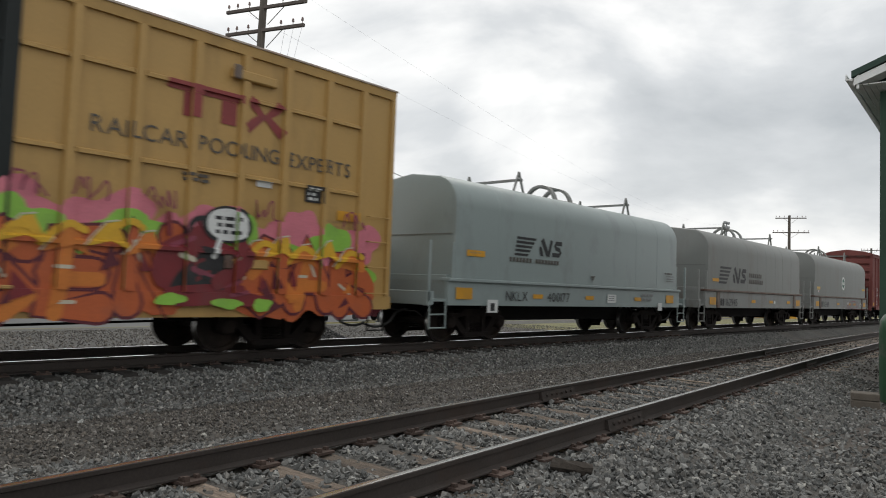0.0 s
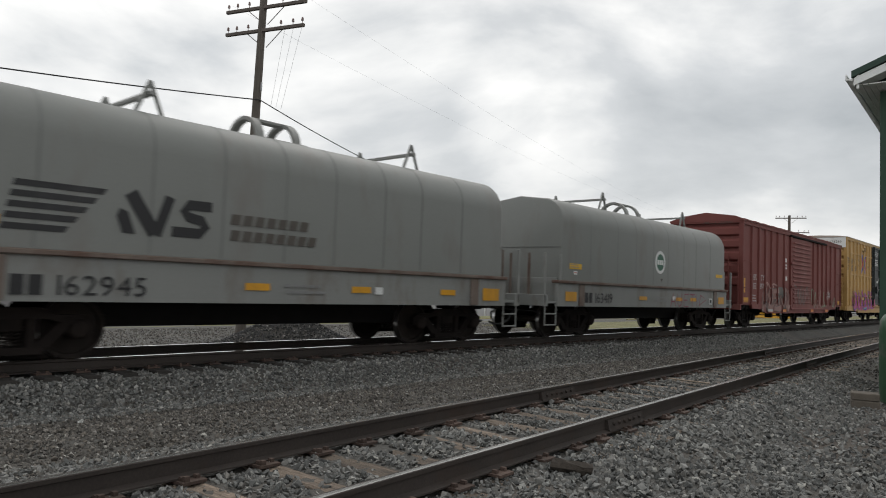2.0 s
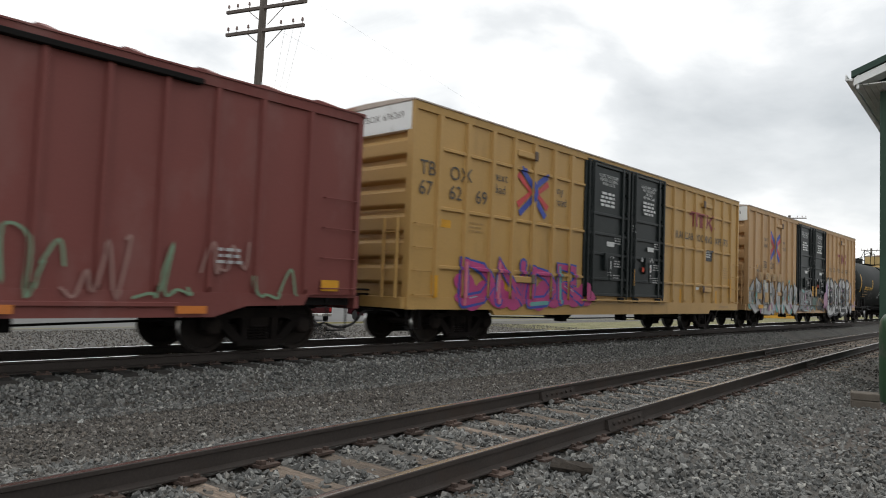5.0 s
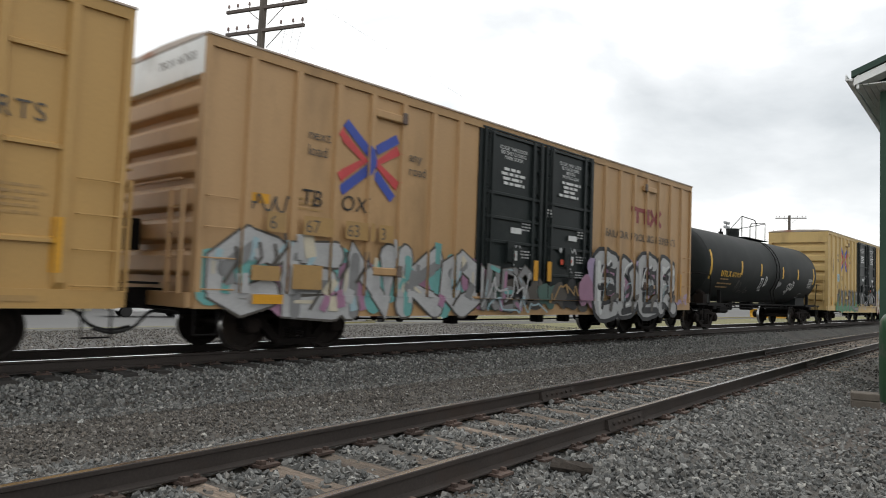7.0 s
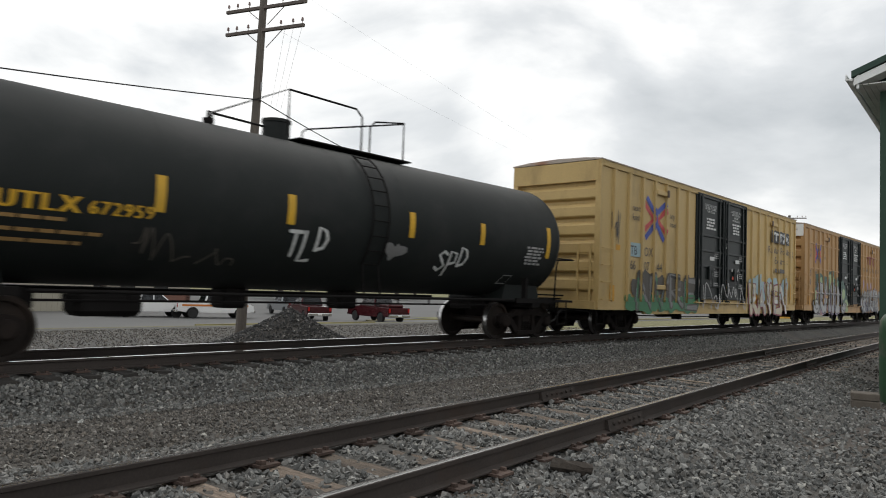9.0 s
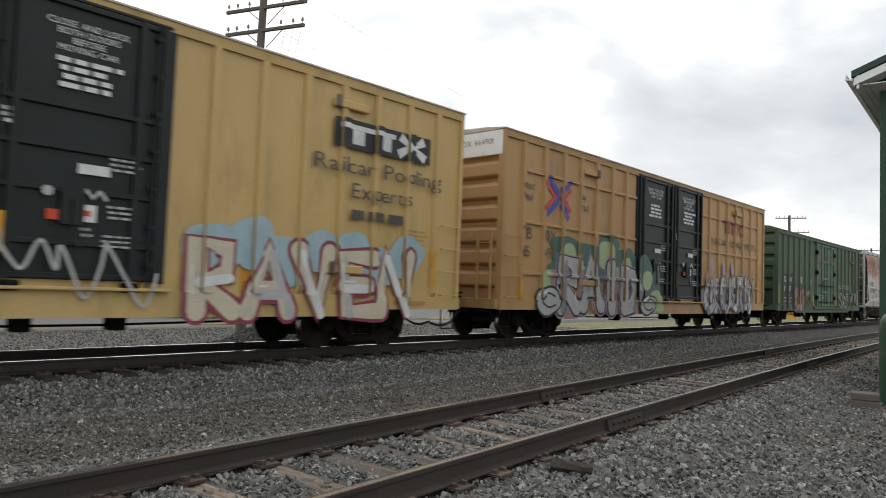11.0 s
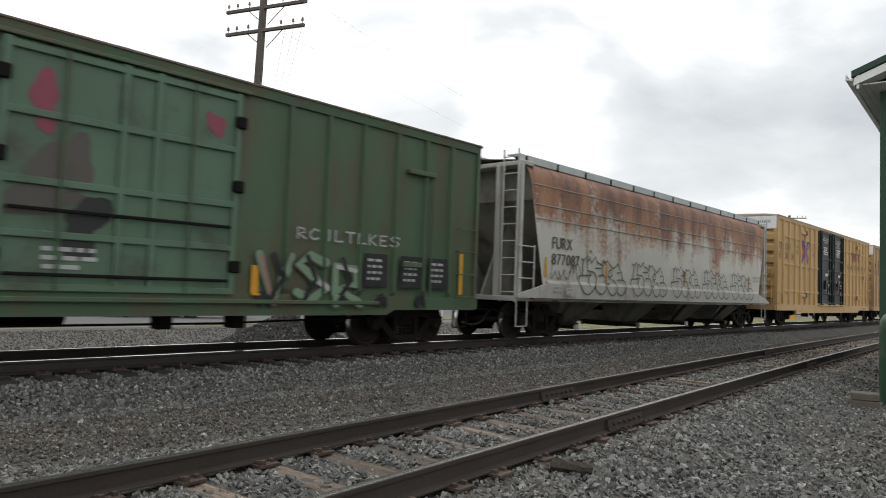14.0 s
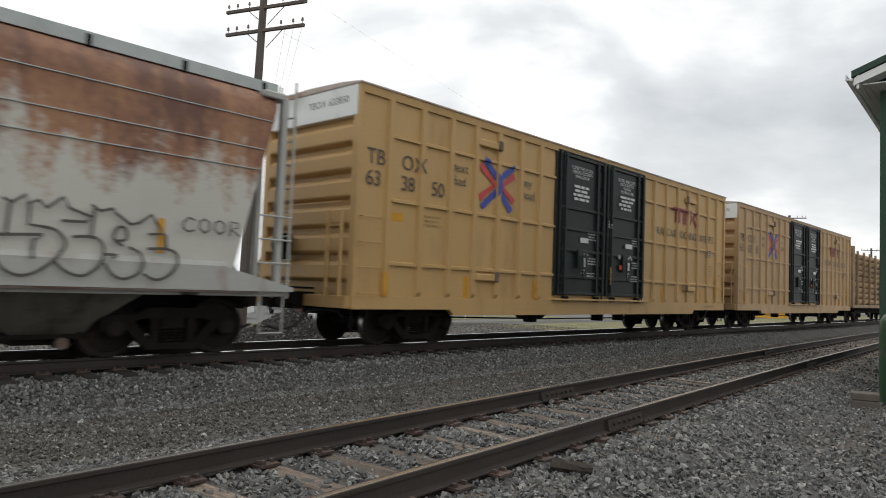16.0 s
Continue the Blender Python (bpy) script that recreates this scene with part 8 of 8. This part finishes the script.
for s in (0, 1):
    f = (lambda y: y) if s == 0 else (lambda y: -2 * HW_ - y)
    bm = bmesh.new()
    a, b = OV - 0.04, -HW_
    prism(bm, [(f(a), EV - 0.02), (f(a), EV + 0.03), (f(b), EV + 0.03 + rise * (a - b)), (f(b), EV - 0.02 + rise * (a - b))], -FR, 0.0)
    part("rake_soffit", fixed(bm), M_SOFF, hut)
part("gutter_bracket", bbox(-FR - 0.02, -FR + 0.02, OV - 0.10, OV - 0.06, EV - 0.16, EV + 0.14), M_FASC, hut)
part("corner_board", bbox(-0.05, 0.08, -0.10, 0.03, -0.6, EV - 0.12), M_HUTW, hut)
hut.location, hut.rotation_euler = (15.2, 2.735, 0), (0, 0, math.atan(0.07))

M_DRUM = material("green_drum_paint", (0.030, 0.085, 0.040), 0.45, var=0.3, scale=3, dirt=(0.16, 0.15, 0.14), dirt_amt=0.35, dirt_scale=2.5)
drum = tagged(new("standing_tank"), "upright green steel tank, paint scuffed, at the building's corner", "tank")
bm = bmesh.new()
lathe(bm, [(0.02, 0.0), (0.42, 0.0), (0.46, 0.03), (0.47, 0.2), (0.47, 1.25), (0.46, 1.38), (0.40, 1.48), (0.25, 1.55), (0.02, 1.58)], 30)
bmesh.ops.rotate(bm, verts=bm.verts, cent=(0, 0, 0), matrix=Matrix.Rotation(math.pi / 2, 3, "X"))
part("shell", fixed(bm), M_DRUM, drum, smooth=True)
bm = bmesh.new()
tube(bm, (0, 0, 1.56), (0, 0, 1.66), 0.06, 10)
part("cap", bm, M_DARK, drum)
drum.location = (14.0, 2.08, -0.42)

M_CONC = material("concrete", (0.115, 0.098, 0.08), 0.9, var=0.2, scale=6, fine=50, bump=0.4)
blk = tagged(new("concrete_block"), "two stacked grey concrete blocks lying beside the tank", "concrete block")
part("lower_block", bbox(-0.16, 0.16, -0.2, 0.2, 0, 0.15, 0.012), M_CONC, blk)
part("upper_block", bbox(-0.155, 0.165, -0.195, 0.2, 0.155, 0.27, 0.012), M_CONC, blk)
blk.location, blk.rotation_euler = (12.98, 2.56, -0.45), (0, 0, 0.25)

# ---- litter ----
M_PAPER = material("white_litter", (0.7, 0.7, 0.68), 0.7, var=0.15, bump=0.1)
M_CHUNK = material("rotten_tie_wood", (0.035, 0.028, 0.022), 0.95, var=0.5, scale=8, bump=0.8, stretch=(4, 1, 4))


def litter(name, x, y, z, sx, sy, turn, label, mat, seed, h=0.02):
    r = random.Random(seed)
    bm = bmesh.new()
    n, m = 5, 4
    g = [[bm.verts.new((sx * (i / (n - 1) - 0.5) + r.uniform(-.1, .1) * sx / n, sy * (j / (m - 1) - 0.5) + r.uniform(-.1, .1) * sy / m, r.uniform(0, h))) for j in range(m)] for i in range(n)]
    for i in range(n - 1):
        for j in range(m - 1):
            bm.faces.new((g[i][j], g[i + 1][j], g[i + 1][j + 1], g[i][j + 1]))
    bmesh.ops.solidify(bm, geom=bm.faces[:], thickness=0.004)
    ob = tagged(part(name, fixed(bm), mat), label, "litter")
    ob.location, ob.rotation_euler = (x, y, z), (0.3, 0.1, turn)


for k, (x, y, sx, sy) in enumerate(((12.6, 5.72, 0.10, 0.16), (6.1, 3.93, 0.10, 0.08), (7.1, 3.92, 0.12, 0.07), (7.38, 3.88, 0.08, 0.05), (3.27, 8.4, 0.07, 0.05), (5.5, 3.72, 0.07, 0.05), (5.2, 3.75, 0.08, 0.05), (10.5, 4.2, 0.06, 0.05), (9.2, 5.0, 0.07, 0.04))):
    litter("paper_scrap", x, y, float(ground_z(x, y)) + 0.05, sx, sy, k, "crumpled white scrap of paper on the ballast", M_PAPER, k, 0.05)
r = random.Random(8)
bm = bmesh.new()
rg = []
for k in range(6):
    x = -0.17 + 0.34 * k / 5
    rg.append([bm.verts.new((x + r.uniform(-.01, .01), 0.075 * math.cos(a) * r.uniform(.8, 1.15), 0.055 + 0.055 * math.sin(a) * r.uniform(.7, 1.2))) for a in np.linspace(0, math.tau, 9)[:-1]])
for a, b in zip(rg, rg[1:]):
    for k in range(8):
        bm.faces.new((a[k], a[(k + 1) % 8], b[(k + 1) % 8], b[k]))
bm.faces.new(rg[0])
bm.faces.new(rg[-1])
chunk = tagged(part("wood_chunk", fixed(bm), M_CHUNK), "dark rotten lump of tie wood on the stones", "wood")
chunk.location, chunk.rotation_euler = (5.18, 3.16, -0.27), (0, 0.05, -1.1)
lath = tagged(part("wood_lath", bbox(-0.02, 0.02, -0.36, 0.36, 0, 0.02, 0.004), material("pale_lath", (0.32, 0.26, 0.2), 0.85, var=0.3, stretch=(5, 0.5, 5))), "pale splintered lath lying between the rails", "wood")
lath.location = (11.85, 4.97, -0.20)

# ---- car park ----
M_GLASS = material("dark_car_glass", (0.02, 0.022, 0.025), 0.06, var=0.05, bump=0, spec=0.8)
M_TYRE = material("tyre_rubber", (0.018, 0.018, 0.018), 0.85, var=0.2)
M_CHROME = material("chrome_bumper", (0.6, 0.6, 0.6), 0.2, 1.0, var=0.05, bump=0)
M_LAMP = material("red_tail_lamp", (0.35, 0.01, 0.01), 0.25, var=0.1, bump=0)


def pickup(x, y, turn, paint, label, stripe=None, cover=False):
    """A crew-cab pickup, its nose towards local +x."""
    tr = tagged(new("pickup_truck"), label, "pickup truck", "vehicles in the car park")
    bm = bmesh.new()
    prof = [(-2.9, 0.55), (-2.92, 1.18), (-0.75, 1.20), (-0.6, 1.22), (0.95, 1.22), (1.25, 1.20), (2.6, 1.10), (2.85, 0.95), (2.88, 0.5), (2.3, 0.42), (2.2, 0.75), (1.95, 0.9), (1.6, 0.88), (1.4, 0.7), (1.32, 0.42), (-1.35, 0.42), (-1.42, 0.72), (-1.65, 0.9), (-1.95, 0.9), (-2.2, 0.72), (-2.3, 0.45)]
    plate(bm, prof, -0.98, 0.98)
    bmesh.ops.bevel(bm, geom=[e for e in bm.edges if abs(e.verts[0].co.y - e.verts[1].co.y) < 1e-4], offset=0.04, segments=2, affect="EDGES")
    part("body", fixed(bm), paint, tr, smooth=True)
    bm = bmesh.new()
    lo = [(-0.95, -0.92), (1.3, -0.92), (1.3, 0.92), (-0.95, 0.92)]
    hi = [(-0.72, -0.74), (0.55, -0.74), (0.55, 0.74), (-0.72, 0.74)]
    a, b = [bm.verts.new((p, q, 1.2)) for p, q in lo], [bm.verts.new((p, q, 1.88)) for p, q in hi]
    for k in range(4):
        bm.faces.new((a[k], a[(k + 1) % 4], b[(k + 1) % 4], b[k]))
    bm.faces.new(b)
    bm.faces.new(a[::-1])
    bmesh.ops.bevel(bm, geom=bm.edges[:], offset=0.05, segments=2, affect="EDGES")
    cab = part("cab", fixed(bm), paint, tr, smooth=True)
    for s in (-1, 1):
        for x0, x1, t0, t1 in ((-0.80, 0.05, -0.66, 0.05), (0.13, 1.08, 0.13, 0.50)):
            bm = bmesh.new()
            yb, yt = s * 0.912, s * 0.765
            v = [bm.verts.new(p) for p in ((x0, yb, 1.28), (x1, yb, 1.28), (t1, yt, 1.80), (t0, yt, 1.80))]
            bm.faces.new(v if s < 0 else v[::-1])
            bmesh.ops.solidify(bm, geom=bm.faces[:], thickness=0.01)
            part("side_window", fixed(bm), M_GLASS, cab)
        for wx in (-1.78, 1.78):
            bm = bmesh.new()
            lathe(bm, [(0.24, -0.12), (0.36, -0.12), (0.39, -0.08), (0.39, 0.08), (0.36, 0.12), (0.24, 0.12)], 22)
            ty = part("tyre", fixed(bm), M_TYRE, tr, smooth=True)
            ty.location = (wx, s * 0.86, 0.39)
            bm = bmesh.new()
            lathe(bm, [(0.05, -0.10), (0.24, -0.11), (0.25, 0.11), (0.05, 0.10)], 16)
            part("rim", fixed(bm), M_STEEL, ty, smooth=True)
        part("tail_lamp", bbox(-2.945, -2.90, s * 0.86 - 0.08, s * 0.86 + 0.08, 0.82, 1.12, 0.01), M_LAMP, tr)
    for x0, z0, x1, z1, n_ in ((1.18, 1.26, 0.60, 1.83, "windscreen"), (-0.98, 1.28, -0.78, 1.82, "rear_window")):
        bm = bmesh.new()
        d = 0.03 if x0 > 0 else -0.01
        v = [bm.verts.new(p) for p in ((x0 + d, -0.8, z0), (x0 + d, 0.8, z0), (x1 + d, 0.68, z1), (x1 + d, -0.68, z1))]
        bm.faces.new(v)
        bmesh.ops.solidify(bm, geom=bm.faces[:], thickness=0.01)
        part(n_, fixed(bm), M_GLASS, cab)
    part("rear_bumper", bbox(-3.05, -2.88, -0.95, 0.95, 0.45, 0.68, 0.03), M_CHROME, tr)
    part("front_bumper", bbox(2.85, 3.0, -0.95, 0.95, 0.42, 0.66, 0.04), M_CHROME, tr)
    part("tailgate_panel", bbox(-2.95, -2.905, -0.72, 0.72, 0.80, 1.12, 0.01), paint, tr)
    part("licence_plate", bbox(-3.06, -3.045, -0.16, 0.16, 0.52, 0.64), M_PAPER, tr)
    if stripe:
        for s in (-1, 1):
            part("door_stripe", bbox(-2.6, 2.4, min(s * 0.983, s * 0.99), max(s * 0.983, s * 0.99), 0.92, 1.06), stripe, tr)
        part("roof_light_bar", bbox(0.0, 0.3, -0.6, 0.6, 1.88, 2.0, 0.03), M_LAMP, tr)
    if cover:
        part("load_hump", bbox(-2.6, -1.2, -0.7, 0.7, 1.1, 1.5, 0.15), M_MAROON, tr, "dark red covered load in the bed")
    tr.location, tr.rotation_euler = (x, y, float(ground_z(x, y)) - 0.01), (0, 0, turn)
    return tr


M_MAROON = material("maroon_car_paint", (0.050, 0.006, 0.009), 0.25, 0.1, var=0.08, bump=0)
M_WCAR = material("white_car_paint", (0.72, 0.72, 0.72), 0.3, var=0.05, bump=0)
M_SILV = material("silver_car_paint", (0.38, 0.40, 0.42), 0.3, 0.5, var=0.05, bump=0)
pickup(37.4, 40.6, radians(90 - 9), M_MAROON, "maroon crew-cab pickup parked on the asphalt", cover=True)
pickup(35.0, 46.2, radians(90 - 20), M_MAROON, "second maroon pickup parked farther back")
pickup(28.8, 50.0, radians(-15), M_WCAR, "white pickup with an orange stripe and roof lights", PAINT["orange"])
pickup(24.6, 52.0, radians(-12), M_WCAR, "plain white pickup parked in the row")
pickup(38.5, 54.0, radians(75), M_SILV, "silver pickup parked in the back row")
pickup(74.0, 52.0, radians(80), M_SILV, "grey pickup far across the car park")

M_KERB = material("yellow_kerb_paint", (0.22, 0.19, 0.08), 0.8, var=0.25)
for x0, x1, y0, y1 in ((20, 33.5, 36.5, 36.7), (38.5, 62, 43.0, 43.2), (58, 96, 30.0, 30.2)):
    z = float(ground_z(0.5 * (x0 + x1), y0))
    tagged(part("kerb", bbox(x0, x1, y0, y1, z - 0.1, z + 0.07, 0.02), M_KERB), "faded yellow painted kerb along the car park", "kerb", kind="structure")
M_POST = material("white_post_paint", (0.7, 0.7, 0.68), 0.6, var=0.1)
for x, y in ((44.7, 40.4), (52.0, 44.0), (60.0, 48.0)):
    z = float(ground_z(x, y))
    tagged(part("marker_post", bbox(x - 0.06, x + 0.06, y - 0.06, y + 0.06, z - 0.05, z + 1.25, 0.02), M_POST), "short white marker post on the grass verge", "post")
grass_bank = (48, 72, 43.3, 47.5)
bm = bmesh.new()
for i in range(13):
    for j in range(5):
        bm.verts.new((grass_bank[0] + 2.0 * i, grass_bank[2] + 1.05 * j, float(ground_z(60, 45)) + 0.02 + 0.22 * math.sin(math.pi * i / 12) * math.sin(math.pi * j / 4)))
bm.verts.ensure_lookup_table()
for i in range(12):
    for j in range(4):
        bm.faces.new([bm.verts[k] for k in (5 * i + j, 5 * i + 5 + j, 5 * i + 6 + j, 5 * i + j + 1)])
tagged(part("grass_verge", fixed(bm), M_GRASS, smooth=True), "low strip of dry yellow-green grass", "grass", kind="stuff")
tub = tagged(new("yellow_plough_blade"), "yellow steel plough blade parked by the track", "plough")
M_MACH = material("machine_yellow", (0.55, 0.30, 0.02), 0.5, var=0.2, dirt=(0.2, 0.1, 0.04), dirt_amt=0.3)
bm = bmesh.new()
prism(bm, [(0.0, 0.0), (0.35, 0.05), (0.5, 0.5), (0.3, 1.0), (0.22, 1.0), (0.4, 0.5), (0.28, 0.12), (0.0, 0.08)], -2.6, 2.6)
part("blade", fixed(bm), M_MACH, tub)
for x in (-1.6, 0, 1.6):
    part("strut", bbox(x - 0.08, x + 0.08, 0.35, 1.4, 0.1, 0.3, 0.02), M_MACH, tub)
tub.location, tub.rotation_euler = (86.5, 26.3, float(ground_z(86.5, 26.3))), (0, 0, -0.9)

# ---- buildings beyond ----
M_SHED = material("white_ribbed_metal", (0.34, 0.32, 0.26), 0.5, 0.1, var=0.06, scale=1, dirt=(0.28, 0.26, 0.22), dirt_amt=0.2)
M_SHEDR = material("pale_metal_roof", (0.27, 0.26, 0.265), 0.4, 0.3, var=0.08, scale=1)
M_BRICKB = material("brown_brick", (0.20, 0.10, 0.075), 0.85, var=0.3, scale=5)
shed = tagged(new("metal_shed"), "white ribbed-metal shed with a pale gable roof", "shed")
SX0, SX1, SY0, SY1, SZ = 2.0, 23.6, 60.0, 72.0, 3.0
gz = float(ground_z(15, 62))
bm = bmesh.new()
a = [(SX0, SY0), (SX1, SY0), (SX1, SY1), (SX0, SY1)]
prism(bm, [(SY0, gz - 0.2), (SY0, SZ), (0.5 * (SY0 + SY1), SZ + 2.9), (SY1, SZ), (SY1, gz - 0.2)], SX0, SX1)
part("wall", fixed(bm), M_SHED, shed)
for k in range(54):
    x = SX0 + 0.2 + k * 0.4
    shared("wall_rib", "srib", lambda: bbox(-0.05, 0.05, -0.04, 0, gz, SZ - 0.02), M_SHED, shed, (x, SY0, 0))
for s in (0, 1):
    y0, y1 = (SY0 - 0.5, 0.5 * (SY0 + SY1)) if s == 0 else (SY1 + 0.5, 0.5 * (SY0 + SY1))
    bm = bmesh.new()
    prism(bm, [(y0, SZ - 0.24), (y0, SZ - 0.14), (y1, SZ + 3.02), (y1, SZ + 2.92)], SX0 - 0.4, SX1 + 2.2 if s == 0 else SX1 + 2.2)
    part("roof", fixed(bm), M_SHEDR, shed)
part("shed_door", bbox(17.0, 18.2, SY0 - 0.06, SY0 + 0.02, gz, gz + 2.1, 0.01), M_SHEDR, shed)
part("wall_lamp", bbox(20.3, 20.6, SY0 - 0.3, SY0, 1.2, 1.5, 0.03), M_DARK, shed)

low = tagged(new("low_building"), "long low building with white walls above brown brick", "building")
part("brick_base", bbox(6, 46, 86, 98, float(ground_z(20, 90)) - 0.2, -0.4), M_BRICKB, low)
part("upper_wall", bbox(6, 46, 86.05, 98, -0.4, 2.0), M_SHED, low)
part("roof", bbox(5.4, 46.6, 85.4, 98.6, 2.0, 2.3, 0.03), M_SHEDR, low)
for k in range(9):
    wx = 8.5 + k * 4.2
    w_ = part("window", bbox(wx - 0.9, wx + 0.9, 85.98, 86.06, -0.2, 1.2), M_GLASS, low)
    part("sill", bbox(wx - 1.0, wx + 1.0, 85.9, 86.06, -0.3, -0.2), M_FASC, w_)

# ---- trees ----
M_LEAF = material("leaves", (0.055, 0.085, 0.030), 0.7, var=0.45, scale=1.5, fine=8, bump=0)
M_LEAF_D = material("dark_evergreen", (0.022, 0.040, 0.020), 0.75, var=0.4, scale=1.5, fine=8, bump=0)
M_BARK = material("bark", (0.075, 0.06, 0.05), 0.95, var=0.35, scale=5, bump=0.6)


def tree(x, y, h, w, seed, label, evergreen=False, leaves=2600):
    r = np.random.default_rng(seed)
    tr = tagged(new("tree"), label, "tree")
    z = float(ground_z(x, y)) - 0.1
    bm = bmesh.new()
    tube(bm, (0, 0, 0), (0.1, 0, h * 0.55), 0.05 * w, 9, 0.022 * w)
    tips = []
    for k in range(12):
        a, zz = r.uniform(0, math.tau), h * r.uniform(0.25, 0.6)
        tip = (0.36 * w * math.cos(a), 0.36 * w * math.sin(a), zz + h * r.uniform(0.15, 0.35))
        tube(bm, (0.05, 0, zz), tip, 0.018 * w, 6, 0.006 * w)
        tips.append(tip)
    tube(bm, (0.1, 0, h * 0.55), (0, 0, h * 0.95), 0.022 * w, 6, 0.005 * w)
    part("trunk", bm, M_BARK, tr)
    if evergreen:
        t = r.random(leaves) ** 0.8
        rad = 0.5 * w * (1 - t) * r.uniform(0.35, 1.0, leaves) + 0.05
        a = r.uniform(0, math.tau, leaves)
        c = np.stack([rad * np.cos(a), rad * np.sin(a), h * (0.08 + 0.92 * t)], -1)
    else:
        cen = np.array(tips + [(0, 0, h * 0.85), (0.1 * w, 0, h * 0.7), (-0.12 * w, 0.1, h * 0.72)])
        k = r.integers(0, len(cen), leaves)
        c = cen[k] + r.normal(0, 1, (leaves, 3)) * np.array([0.105 * w, 0.105 * w, 0.075 * h])
    u = r.normal(0, 1, (leaves, 3))
    v = np.cross(u, r.normal(0, 1, (leaves, 3)))
    sz = (0.035 * w * r.uniform(0.6, 1.3, leaves))[:, None]
    u = u / np.linalg.norm(u, axis=1, keepdims=True) * sz
    v = v / np.linalg.norm(v, axis=1, keepdims=True) * sz * 0.7
    V = np.stack([c - u, c + v, c + u, c - v], 1).reshape(-1, 3)
    me = bpy.data.meshes.new("crown")
    me.from_pydata(V.tolist(), [], np.arange(4 * leaves).reshape(-1, 4).tolist())
    me.materials.append(M_LEAF_D if evergreen else M_LEAF)
    cr2 = new("crown", me)
    cr2.parent = tr
    tr.location = (x, y, z)
    return tr


tree(27.0, 79, 9.6, 8.0, 1, "leafy green tree behind the white shed")
tree(32.5, 80, 9.8, 8.5, 2, "broad leafy tree beyond the shed")
tree(19.5, 82, 8.6, 7.0, 3, "rounded leafy tree behind the shed roof")
tree(51.8, 70, 12.3, 4.4, 4, "narrow dark evergreen tree past the car park", True, 2200)
for k in range(16):
    r = random.Random(100 + k)
    x = 55 + k * 15 + r.uniform(-4, 4)
    tree(x, 105 + r.uniform(-8, 14), r.uniform(5.0, 7.5), r.uniform(9, 12), 200 + k, "distant leafy tree in a low row", False, 1300)


# ---- the train's motion ----
SPEED, GAIN = 12.339, 0.0351     # metres a second at 8 s, and its rise


def advance(t):
    return SPEED * (t - 8) + GAIN * (t - 8) ** 2 / 2


def motions():
    for ob, s in CARS:
        walk(ob, [(0.5 * k, pose(s - advance(0.5 * k), MAIN_Y, 0)) for k in range(33)])
    turns = [(k / FPS, math.degrees(-advance(k / FPS) / WHEEL_R)) for k in range(481)]
    for ax, x in AXLES:
        walk(ax, [(t, pose(x, 0, WHEEL_R, 0, a, 0)) for t, a in turns])


motions()
